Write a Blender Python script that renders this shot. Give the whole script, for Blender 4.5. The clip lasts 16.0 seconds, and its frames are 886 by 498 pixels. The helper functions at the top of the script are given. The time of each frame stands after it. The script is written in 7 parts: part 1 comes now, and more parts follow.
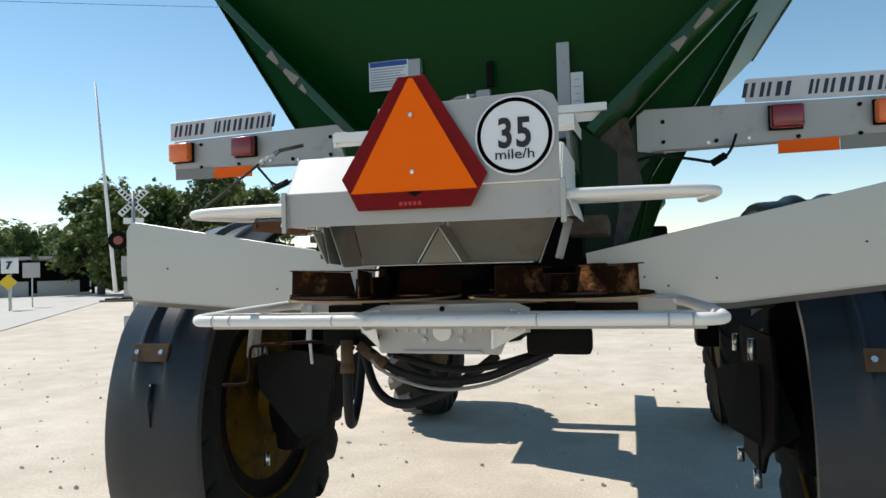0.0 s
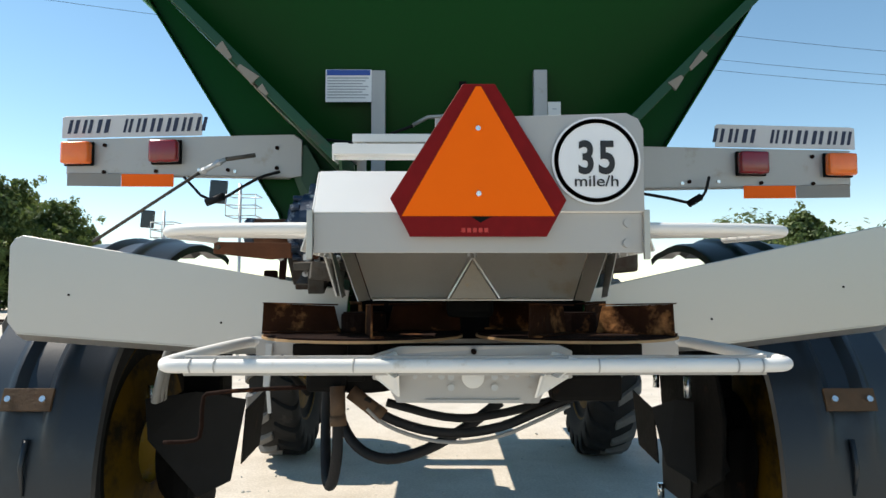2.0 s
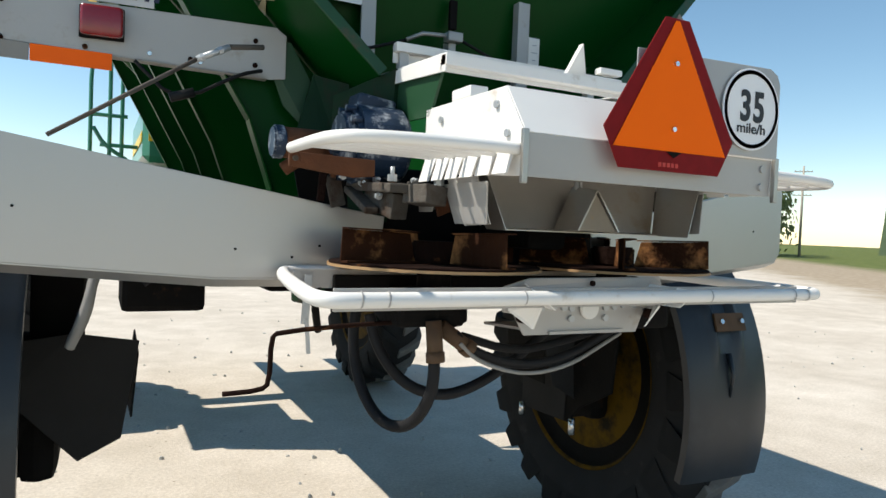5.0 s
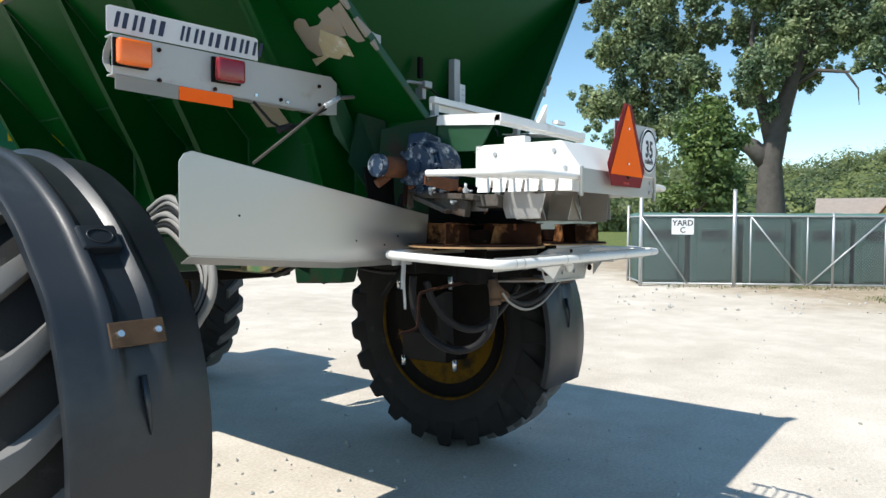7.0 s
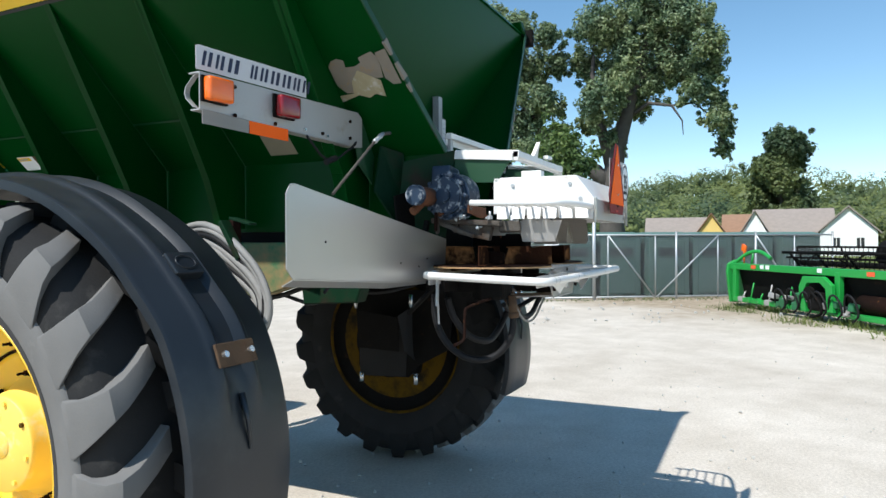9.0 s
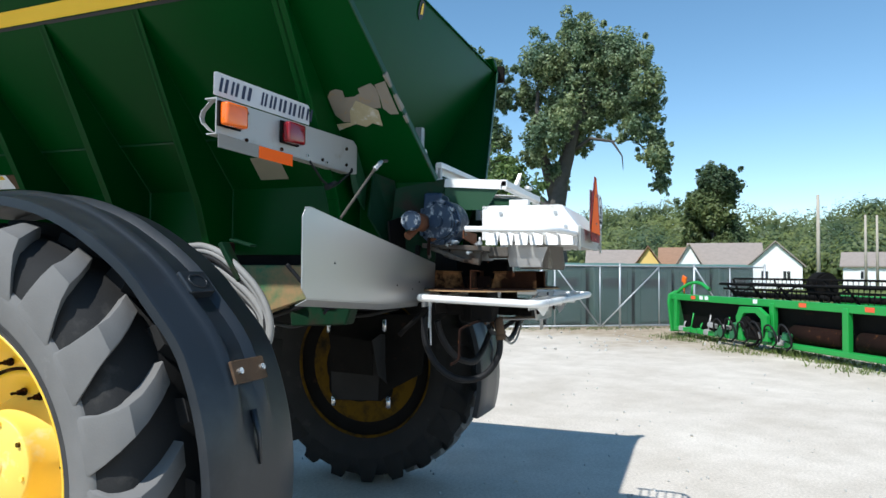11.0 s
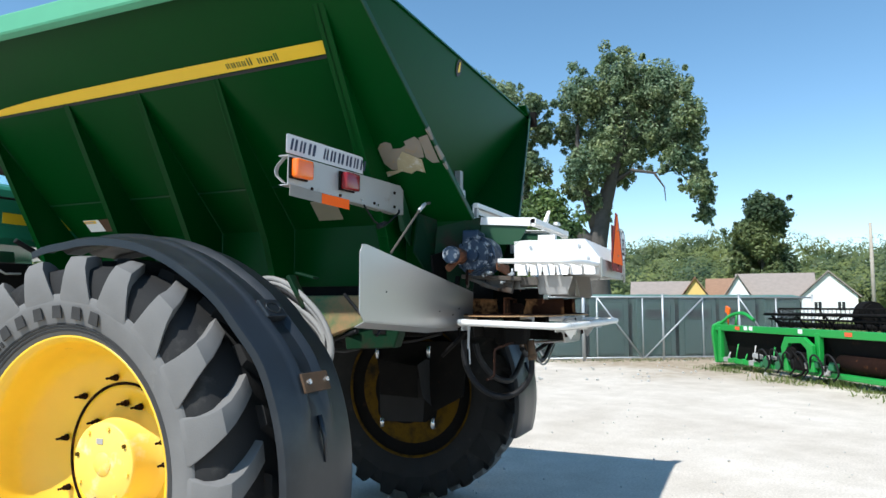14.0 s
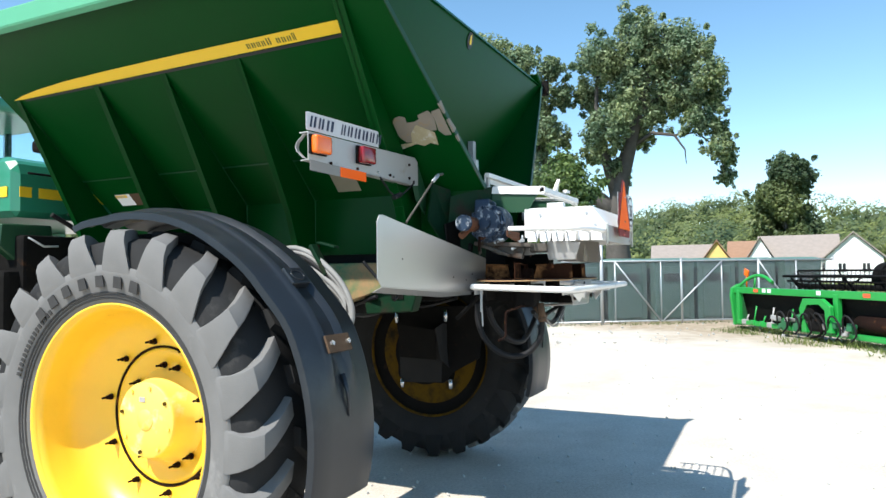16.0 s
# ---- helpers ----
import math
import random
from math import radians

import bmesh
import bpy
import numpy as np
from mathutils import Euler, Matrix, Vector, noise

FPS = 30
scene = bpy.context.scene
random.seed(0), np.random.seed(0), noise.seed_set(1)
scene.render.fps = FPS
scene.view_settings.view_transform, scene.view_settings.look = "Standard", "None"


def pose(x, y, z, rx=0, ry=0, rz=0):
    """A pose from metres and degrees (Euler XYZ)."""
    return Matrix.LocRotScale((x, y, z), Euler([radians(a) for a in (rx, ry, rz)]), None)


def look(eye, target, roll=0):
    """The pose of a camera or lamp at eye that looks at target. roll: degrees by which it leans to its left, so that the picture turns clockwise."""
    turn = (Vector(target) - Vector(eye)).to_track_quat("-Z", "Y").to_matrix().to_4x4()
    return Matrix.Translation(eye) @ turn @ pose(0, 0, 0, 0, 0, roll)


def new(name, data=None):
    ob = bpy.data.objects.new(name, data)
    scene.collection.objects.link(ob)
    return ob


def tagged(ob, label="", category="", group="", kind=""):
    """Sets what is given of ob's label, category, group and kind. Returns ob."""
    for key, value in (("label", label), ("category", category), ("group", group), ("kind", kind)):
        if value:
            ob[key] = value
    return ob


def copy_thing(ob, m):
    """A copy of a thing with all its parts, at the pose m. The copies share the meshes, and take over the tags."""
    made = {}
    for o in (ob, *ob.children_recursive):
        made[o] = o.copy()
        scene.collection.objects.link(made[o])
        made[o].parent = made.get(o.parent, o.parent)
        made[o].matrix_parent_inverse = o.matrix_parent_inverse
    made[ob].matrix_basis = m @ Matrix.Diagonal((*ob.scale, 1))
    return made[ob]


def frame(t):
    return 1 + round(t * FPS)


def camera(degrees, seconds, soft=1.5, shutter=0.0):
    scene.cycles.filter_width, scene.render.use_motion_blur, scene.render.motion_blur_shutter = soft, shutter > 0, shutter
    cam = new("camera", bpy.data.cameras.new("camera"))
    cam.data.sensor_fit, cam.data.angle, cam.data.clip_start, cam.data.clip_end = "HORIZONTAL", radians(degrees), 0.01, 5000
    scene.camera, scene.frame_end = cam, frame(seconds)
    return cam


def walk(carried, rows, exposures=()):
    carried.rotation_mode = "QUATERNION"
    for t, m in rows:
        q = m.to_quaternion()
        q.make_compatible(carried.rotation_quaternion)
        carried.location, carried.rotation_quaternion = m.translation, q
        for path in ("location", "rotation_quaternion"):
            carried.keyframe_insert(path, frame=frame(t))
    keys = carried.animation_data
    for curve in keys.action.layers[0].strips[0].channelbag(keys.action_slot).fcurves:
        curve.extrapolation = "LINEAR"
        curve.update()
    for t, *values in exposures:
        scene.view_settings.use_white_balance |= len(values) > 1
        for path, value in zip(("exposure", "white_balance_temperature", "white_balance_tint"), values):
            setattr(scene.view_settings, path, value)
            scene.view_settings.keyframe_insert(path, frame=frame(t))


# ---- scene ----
cam = camera(66.1, 16.0)
PATH = [
    (0, (0.537, -1.723, 1.792), (0.021, 0.208, 1.834), -1.5),
    (0.5, (0.304, -1.736, 1.799), (-0.035, 0.232, 1.895), -1.7),
    (1, (0.121, -1.686, 1.803), (-0.07, 0.304, 1.841), -1.6),
    (1.5, (0.046, -1.578, 1.823), (-0.121, 0.414, 1.895), -1.4),
    (2, (-0.084, -1.551, 1.817), (-0.081, 0.446, 1.937), 0.0),
    (2.5, (-0.211, -1.502, 1.821), (-0.052, 0.492, 1.837), -1.6),
    (3, (-0.279, -1.402, 1.81), (-0.014, 0.58, 1.82), -1.0),
    (3.5, (-0.438, -1.355, 1.785), (0.04, 0.586, 1.831), -0.0),
    (4, (-0.731, -1.282, 1.755), (0.033, 0.566, 1.746), -0.5),
    (4.5, (-0.906, -1.201, 1.75), (-0.079, 0.619, 1.701), 0.7),
    (4.7, (-0.996, -1.192, 1.783), (-0.157, 0.623, 1.736), 1.6),
    (6.8, (-2.707, -1.18, 1.777), (-1.148, 0.068, 1.66), 0.4),
    (7, (-2.818, -1.161, 1.778), (-1.23, 0.052, 1.702), 0.3),
    (7.5, (-2.979, -0.998, 1.77), (-1.328, 0.124, 1.65), 0.1),
    (8, (-3.243, -0.877, 1.776), (-1.479, 0.051, 1.613), 1.2),
    (8.5, (-3.401, -0.78, 1.767), (-1.607, 0.097, 1.646), -0.3),
    (9, (-3.519, -0.665, 1.795), (-1.706, 0.18, 1.777), -0.2),
    (9.5, (-3.669, -0.578, 1.8), (-1.826, 0.199, 1.817), -0.2),
    (10, (-3.727, -0.557, 1.778), (-1.879, 0.209, 1.792), 0.8),
    (10.2, (-3.717, -0.534, 1.772), (-1.85, 0.181, 1.819), -0.3),
    (12.3, (-3.967, -0.488, 1.765), (-2.088, 0.193, 1.842), 0.9),
    (12.5, (-4.028, -0.497, 1.761), (-2.146, 0.175, 1.837), 0.1),
    (13, (-4.111, -0.566, 1.748), (-2.247, 0.155, 1.805), 3.0),
    (13.5, (-4.08, -0.631, 1.748), (-2.242, 0.148, 1.876), 2.1),
    (14, (-4.16, -0.691, 1.734), (-2.336, 0.113, 1.901), -0.0),
    (14.5, (-4.258, -0.786, 1.722), (-2.436, 0.033, 1.821), 0.6),
    (15, (-4.286, -0.829, 1.728), (-2.508, 0.081, 1.827), 1.2),
    (15.5, (-4.28, -0.816, 1.735), (-2.519, 0.126, 1.833), 1.2),
    (16, (-4.328, -0.805, 1.731), (-2.523, 0.054, 1.8), -0.7),
]
walk(cam, [(t, look(eye, target, roll)) for t, eye, target, roll in PATH], exposures=((0, 0.04, 6900, 11), (1, 0.24, 6900, 11), (2, 0.32, 6950, 11), (3, 0.40, 7000, 11), (4.7, 0.20, 6950, 11), (7, 0.36, 6550, 10), (9, 0.20, 6300, 10), (10, 0.21, 6200, 10), (13, 0.15, 6100, 10), (13.6, 0.26, 6150, 10), (14.5, 0.45, 6250, 10), (16, 0.66, 6400, 10)))

# ---- world, sun, exposure ----
SUN = Vector((-0.56, 0.22, 0.80)).normalized()
world = bpy.data.worlds.new("sky")
scene.world = world
world.use_nodes = True
wn = world.node_tree.nodes
sky = wn.new("ShaderNodeTexSky")
sky.sky_type = "NISHITA"
sky.sun_disc = False
sky.sun_elevation = math.asin(SUN.z)
sky.sun_rotation = math.atan2(SUN.x, SUN.y)
sky.air_density, sky.dust_density, sky.ozone_density = 0.9, 0.0, 0.8
wn["Background"].inputs["Strength"].default_value = 0.145
tint = wn.new("ShaderNodeHueSaturation")
tint.inputs["Hue"].default_value, tint.inputs["Saturation"].default_value = 0.488, 1.12
world.node_tree.links.new(sky.outputs[0], tint.inputs["Color"])
world.node_tree.links.new(tint.outputs[0], wn["Background"].inputs["Color"])
sun_data = bpy.data.lights.new("sun", "SUN")
sun_data.energy, sun_data.angle, sun_data.color = 5.0, radians(0.55), (1.0, 0.965, 0.90)
sun = new("sun", sun_data)
sun.matrix_world = look((0, 0, 30), tuple(Vector((0, 0, 30)) - SUN))


# ---- materials ----
def mat(name, color, rough=0.6, metal=0.0, vary=0.25, scale=6.0, bump=0.15, bump_scale=60.0, coat=0.0,
        stain=None, stain_amount=0.0, stain_scale=2.5, emit=None, spec=0.5, sub=None):
    """A principled material: two scales of colour variation, stains of a second colour and fine relief."""
    m = bpy.data.materials.new(name)
    m.use_nodes = True
    nt = m.node_tree
    nd, lk = nt.nodes, nt.links
    b = nd["Principled BSDF"]
    tc = nd.new("ShaderNodeTexCoord")
    n1 = nd.new("ShaderNodeTexNoise")
    n1.inputs["Scale"].default_value, n1.inputs["Detail"].default_value = scale, 6
    lk.new(tc.outputs["Object"], n1.inputs["Vector"])
    mix = nd.new("ShaderNodeMix")
    mix.data_type = "RGBA"
    lo = [max(0, c * (1 - vary)) for c in color]
    hi = [min(1, c * (1 + vary)) for c in color]
    mix.inputs["A"].default_value, mix.inputs["B"].default_value = (*lo, 1), (*hi, 1)
    lk.new(n1.outputs["Fac"], mix.inputs["Factor"])
    out = mix.outputs["Result"]
    if stain:
        n2 = nd.new("ShaderNodeTexNoise")
        n2.inputs["Scale"].default_value, n2.inputs["Detail"].default_value, n2.inputs["Roughness"].default_value = stain_scale, 9, 0.65
        lk.new(tc.outputs["Object"], n2.inputs["Vector"])
        rp = nd.new("ShaderNodeValToRGB")
        rp.color_ramp.elements[0].position = max(0.0, 0.72 - stain_amount * 0.45)
        rp.color_ramp.elements[1].position = min(1.0, 0.80 - stain_amount * 0.30)
        lk.new(n2.outputs["Fac"], rp.inputs["Fac"])
        mx = nd.new("ShaderNodeMix")
        mx.data_type = "RGBA"
        lk.new(rp.outputs["Color"], mx.inputs["Factor"])
        lk.new(out, mx.inputs["A"])
        mx.inputs["B"].default_value = (*stain, 1)
        out = mx.outputs["Result"]
    lk.new(out, b.inputs["Base Color"])
    b.inputs["Roughness"].default_value, b.inputs["Metallic"].default_value = rough, metal
    b.inputs["Coat Weight"].default_value = coat
    b.inputs["Specular IOR Level"].default_value = spec
    if bump:
        n3 = nd.new("ShaderNodeTexNoise")
        n3.inputs["Scale"].default_value, n3.inputs["Detail"].default_value = bump_scale, 5
        lk.new(tc.outputs["Object"], n3.inputs["Vector"])
        bp = nd.new("ShaderNodeBump")
        bp.inputs["Strength"].default_value, bp.inputs["Distance"].default_value = bump, 0.01
        lk.new(n3.outputs["Fac"], bp.inputs["Height"])
        lk.new(bp.outputs["Normal"], b.inputs["Normal"])
    return m


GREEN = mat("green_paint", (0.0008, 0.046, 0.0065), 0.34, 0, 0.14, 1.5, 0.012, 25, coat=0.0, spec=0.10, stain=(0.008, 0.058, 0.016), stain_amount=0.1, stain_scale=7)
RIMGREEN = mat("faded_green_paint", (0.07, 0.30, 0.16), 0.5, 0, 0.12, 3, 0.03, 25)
# wheel yellow again, with the shade of the inner face in its colour
YELLOW_D = mat("shade_darkened_yellow_paint", (0.105, 0.058, 0.004), 0.7, 0, 0.3, 5, 0.1, 40, spec=0.08, stain=(0.018, 0.014, 0.008), stain_amount=0.6, stain_scale=5)
GREEN_D = mat("green_paint_dull", (0.005, 0.05, 0.016), 0.5, 0, 0.2, 3, 0.06, 30, stain=(0.07, 0.04, 0.02), stain_amount=0.25, stain_scale=5)
# grimy green, its base darkened to carry the shade under the hopper
GREEN_G = mat("shaded_grimy_green_paint", (0.003, 0.026, 0.010), 0.6, 0, 0.4, 6, 0.15, 40, spec=0.15, stain=(0.020, 0.016, 0.010), stain_amount=0.5, stain_scale=6)
GREEN_RUST = mat("green_paint_rusted", (0.03, 0.17, 0.07), 0.6, 0, 0.2, 3, 0.1, 40, stain=(0.33, 0.20, 0.09), stain_amount=0.75, stain_scale=3)
TEAL = mat("green_cab_panel", (0.03, 0.22, 0.13), 0.3, 0, 0.1, 2, 0.02, 20, coat=0.3)
YELLOW = mat("yellow_paint", (0.86, 0.53, 0.03), 0.38, 0, 0.10, 4, 0.04, 40, coat=0.2, stain=(0.42, 0.25, 0.03), stain_amount=0.12, stain_scale=6)
# hub yellow, made paler to hold the glare of full sun
HUBYELLOW = mat("glare_paled_yellow_paint", (0.87, 0.62, 0.11), 0.5, 0, 0.08, 6, 0.06, 60, stain=(0.80, 0.68, 0.36), stain_amount=0.35, stain_scale=7)
STRIPE = mat("yellow_decal", (0.82, 0.52, 0.02), 0.4, 0, 0.05, 5, 0.0)
GREY = mat("grey_steel", (0.40, 0.39, 0.375), 0.42, 0.25, 0.08, 3, 0.04, 50, stain=(0.31, 0.27, 0.215), stain_amount=0.24, stain_scale=5)
WHITE = mat("white_painted_steel", (0.74, 0.73, 0.70), 0.45, 0.0, 0.05, 5, 0.04, 50, stain=(0.52, 0.46, 0.38), stain_amount=0.2, stain_scale=7)
STEEL = mat("stainless_steel", (0.42, 0.40, 0.37), 0.34, 0.85, 0.12, 8, 0.05, 80, stain=(0.36, 0.30, 0.22), stain_amount=0.3, stain_scale=4)
SHIELD = mat("stainless_shield", (0.44, 0.43, 0.415), 0.36, 0.8, 0.05, 2, 0.02, 30, stain=(0.42, 0.39, 0.34), stain_amount=0.12, stain_scale=5)
RUST = mat("rusty_steel", (0.014, 0.006, 0.004), 0.9, 0.0, 0.5, 12, 0.5, 60, spec=0.1, stain=(0.20, 0.08, 0.028), stain_amount=0.30, stain_scale=9)
BRACKET = mat("brown_corroded_plate", (0.085, 0.048, 0.024), 0.8, 0.1, 0.4, 14, 0.3, 60, stain=(0.09, 0.04, 0.015), stain_amount=0.35, stain_scale=12)
RUST_O = mat("orange_rust", (0.10, 0.034, 0.011), 0.85, 0.1, 0.4, 14, 0.4, 60, stain=(0.08, 0.03, 0.012), stain_amount=0.35, stain_scale=12)
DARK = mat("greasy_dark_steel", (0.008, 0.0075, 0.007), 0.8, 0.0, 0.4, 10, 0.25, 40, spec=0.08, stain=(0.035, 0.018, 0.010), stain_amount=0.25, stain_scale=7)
GRIME = mat("dust_caked_metal", (0.075, 0.066, 0.055), 0.85, 0.1, 0.4, 14, 0.5, 50, stain=(0.05, 0.028, 0.016), stain_amount=0.5, stain_scale=10)
# carcass rubber, darkened so that unlit inner sides come out black
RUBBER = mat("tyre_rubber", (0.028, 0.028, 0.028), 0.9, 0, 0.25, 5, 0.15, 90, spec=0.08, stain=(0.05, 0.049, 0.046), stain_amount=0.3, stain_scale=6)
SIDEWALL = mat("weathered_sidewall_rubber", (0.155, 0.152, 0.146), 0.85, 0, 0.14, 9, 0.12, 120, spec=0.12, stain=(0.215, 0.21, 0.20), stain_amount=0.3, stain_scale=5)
RUBBER_M = mat("raised_marking_rubber", (0.050, 0.049, 0.048), 0.85, 0, 0.2, 10, 0.1, 90, spec=0.1)
RUBBER_D = mat("dark_rubber", (0.022, 0.022, 0.022), 0.85, 0, 0.2, 10, 0.1, 90, spec=0.1)
PLASTIC = mat("black_plastic", (0.012, 0.016, 0.021), 0.37, 0, 0.15, 2, 0.04, 120, spec=0.48, stain=(0.022, 0.027, 0.032), stain_amount=0.4, stain_scale=3)
HOSE = mat("black_hose", (0.011, 0.011, 0.012), 0.6, 0, 0.3, 12, 0.2, 150, spec=0.2, stain=(0.07, 0.065, 0.06), stain_amount=0.2, stain_scale=9)
PALE_HOSE = mat("dusty_pale_hose", (0.23, 0.226, 0.215), 0.7, 0, 0.2, 12, 0.1, 90)
MOTOR = mat("flaked_blue_paint", (0.008, 0.025, 0.055), 0.5, 0.1, 0.3, 10, 0.2, 50, stain=(0.40, 0.42, 0.44), stain_amount=0.44, stain_scale=24)
ORANGE = mat("fluorescent_orange", (1.0, 0.145, 0.004), 0.6, 0, 0.03, 20, 0.0, spec=0.1)
RED = mat("retro_red_border", (0.19, 0.006, 0.007), 0.5, 0, 0.25, 30, 0.03, 200, spec=0.12, stain=(0.20, 0.02, 0.02), stain_amount=0.05, stain_scale=20)
SIGNWHITE = mat("white_sign_film", (0.78, 0.79, 0.80), 0.5, 0, 0.03, 10, 0.0)
BLACK = mat("black_ink", (0.012, 0.012, 0.014), 0.5, 0, 0.1, 10, 0.0)
BLUE = mat("blue_print", (0.02, 0.08, 0.36), 0.5, 0, 0.1, 10, 0.0)
INKGREY = mat("grey_print", (0.35, 0.37, 0.40), 0.5, 0, 0.1, 10, 0.0)
AMBER = mat("amber_lens", (0.85, 0.145, 0.005), 0.24, 0, 0.1, 25, 0.1, 120, coat=0.6)
REDLENS = mat("red_lens", (0.22, 0.006, 0.01), 0.2, 0, 0.15, 25, 0.1, 120, coat=0.6)
REFLECT = mat("orange_reflector_tape", (1.0, 0.135, 0.008), 0.5, 0, 0.04, 10, 0.0, spec=0.15)
DULLTAPE = mat("faded_grey_tape", (0.24, 0.23, 0.21), 0.55, 0, 0.1, 10, 0.0)
DECAL = mat("faded_tan_decal", (0.30, 0.25, 0.17), 0.6, 0, 0.1, 10, 0.03, 60)
# vane and rim rust: brighter than the disc to show sun on them
VANE = mat("sunlit_flaking_rust", (0.035, 0.013, 0.006), 0.9, 0.0, 0.5, 14, 0.5, 60, spec=0.1, stain=(0.38, 0.17, 0.065), stain_amount=0.42, stain_scale=7)
WORN = mat("sunlit_worn_edge", (0.42, 0.26, 0.13), 0.6, 0.3, 0.2, 14, 0.2, 60)
TORN_Y = mat("yellowed_sticker_print", (0.36, 0.31, 0.19), 0.8, 0, 0.2, 16, 0.1, 60, stain=(0.52, 0.49, 0.43), stain_amount=0.4, stain_scale=20)
TORN = mat("torn_sticker_paper", (0.23, 0.20, 0.16), 0.8, 0, 0.2, 10, 0.1, 60, stain=(0.30, 0.20, 0.10), stain_amount=0.35, stain_scale=14)
GALV = mat("galvanised_steel", (0.44, 0.46, 0.47), 0.45, 0.5, 0.1, 9, 0.03, 60)
GUARD = mat("dust_filmed_guard_plate", (0.026, 0.0255, 0.025), 0.8, 0.0, 0.3, 4, 0.1, 40, spec=0.1)
CHROME = mat("bright_steel", (0.75, 0.75, 0.74), 0.25, 0.9, 0.1, 10, 0.0)
BOOTH = mat("green_moulded_plastic", (0.045, 0.085, 0.072), 0.55, 0, 0.15, 1.5, 0.03, 40)
BOOTHROOF = mat("pale_green_roof_plastic", (0.085, 0.165, 0.14), 0.6, 0, 0.1, 1.5, 0.03, 40)
BOOTHDARK = mat("dark_vent_mesh", (0.018, 0.024, 0.022), 0.6, 0, 0.2, 8, 0.0)
HGREEN = mat("bright_green_header_paint", (0.015, 0.28, 0.045), 0.4, 0, 0.12, 2, 0.03, 30, coat=0.15)
REDMARK = mat("red_orange_marker", (0.8, 0.10, 0.03), 0.5, 0, 0.05, 10, 0.0)
BARK = mat("bark", (0.075, 0.068, 0.06), 0.9, 0, 0.45, 3, 0.8, 6)
WOODPOLE = mat("weathered_pole_wood", (0.38, 0.34, 0.28), 0.9, 0, 0.25, 3, 0.2, 20)
SIDING = mat("white_house_siding", (0.78, 0.78, 0.76), 0.7, 0, 0.05, 1, 0.0)
YSIDING = mat("yellow_house_siding", (0.72, 0.50, 0.16), 0.7, 0, 0.06, 1, 0.0)
BSIDING = mat("pale_blue_house_siding", (0.42, 0.56, 0.70), 0.7, 0, 0.06, 1, 0.0)
SHINGLE = mat("grey_brown_shingles", (0.27, 0.23, 0.20), 0.9, 0, 0.2, 2, 0.3, 8)
BSHINGLE = mat("brown_shingles", (0.27, 0.16, 0.10), 0.9, 0, 0.2, 2, 0.3, 8)
GLASS_D = mat("dark_window_glass", (0.02, 0.025, 0.03), 0.1, 0, 0.1, 5, 0.0)
CABGLASS = bpy.data.materials.new("tinted_cab_glass")
CABGLASS.use_nodes = True
for key_, val_ in (("Base Color", (0.80, 0.92, 0.95, 1)), ("Roughness", 0.02), ("Transmission Weight", 1.0), ("IOR", 1.12)):
    CABGLASS.node_tree.nodes["Principled BSDF"].inputs[key_].default_value = val_
CONCRETE = mat("pale_road_concrete", (0.46, 0.45, 0.42), 0.9, 0, 0.10, 0.7, 0.1, 20, stain=(0.33, 0.31, 0.28), stain_amount=0.3, stain_scale=0.4)
BLUEPAINT = mat("blue_machine_paint", (0.02, 0.12, 0.42), 0.4, 0, 0.1, 4, 0.0)
REDPAINT = mat("red_machine_paint", (0.5, 0.03, 0.02), 0.45, 0, 0.1, 4, 0.0)
SILVERPAINT = mat("silver_car_paint", (0.42, 0.43, 0.45), 0.3, 0.4, 0.05, 4, 0.0)


def leaf_mat(name, color, hi, patch=0.25, lo_t=(0.6, 0.72, 0.7, 1), hi_t=(1.2, 1.12, 0.9, 1)):
    m = bpy.data.materials.new(name)
    m.use_nodes = True
    nd, lk = m.node_tree.nodes, m.node_tree.links
    b = nd["Principled BSDF"]
    g = nd.new("ShaderNodeNewGeometry")
    mix = nd.new("ShaderNodeMix")
    mix.data_type = "RGBA"
    mix.inputs["A"].default_value, mix.inputs["B"].default_value = (*color, 1), (*hi, 1)
    lk.new(g.outputs["Random Per Island"], mix.inputs["Factor"])
    tc = nd.new("ShaderNodeTexCoord")
    nz = nd.new("ShaderNodeTexNoise")
    nz.inputs["Scale"].default_value, nz.inputs["Detail"].default_value = patch, 2
    lk.new(tc.outputs["Object"], nz.inputs["Vector"])
    rp = nd.new("ShaderNodeValToRGB")
    rp.color_ramp.elements[0].position, rp.color_ramp.elements[1].position = 0.36, 0.64
    rp.color_ramp.elements[0].color, rp.color_ramp.elements[1].color = lo_t, hi_t
    lk.new(nz.outputs["Fac"], rp.inputs["Fac"])
    mu = nd.new("ShaderNodeMix")
    mu.data_type, mu.blend_type = "RGBA", "MULTIPLY"
    mu.inputs["Factor"].default_value = 1.0
    lk.new(mix.outputs["Result"], mu.inputs["A"])
    lk.new(rp.outputs["Color"], mu.inputs["B"])
    lk.new(mu.outputs["Result"], b.inputs["Base Color"])
    b.inputs["Roughness"].default_value = 0.55
    tr = nd.new("ShaderNodeBsdfTranslucent")
    lk.new(mu.outputs["Result"], tr.inputs["Color"])
    ms = nd.new("ShaderNodeMixShader")
    ms.inputs["Fac"].default_value = 0.4
    lk.new(b.outputs[0], ms.inputs[1])
    lk.new(tr.outputs[0], ms.inputs[2])
    lk.new(ms.outputs[0], nd["Material Output"].inputs["Surface"])
    return m


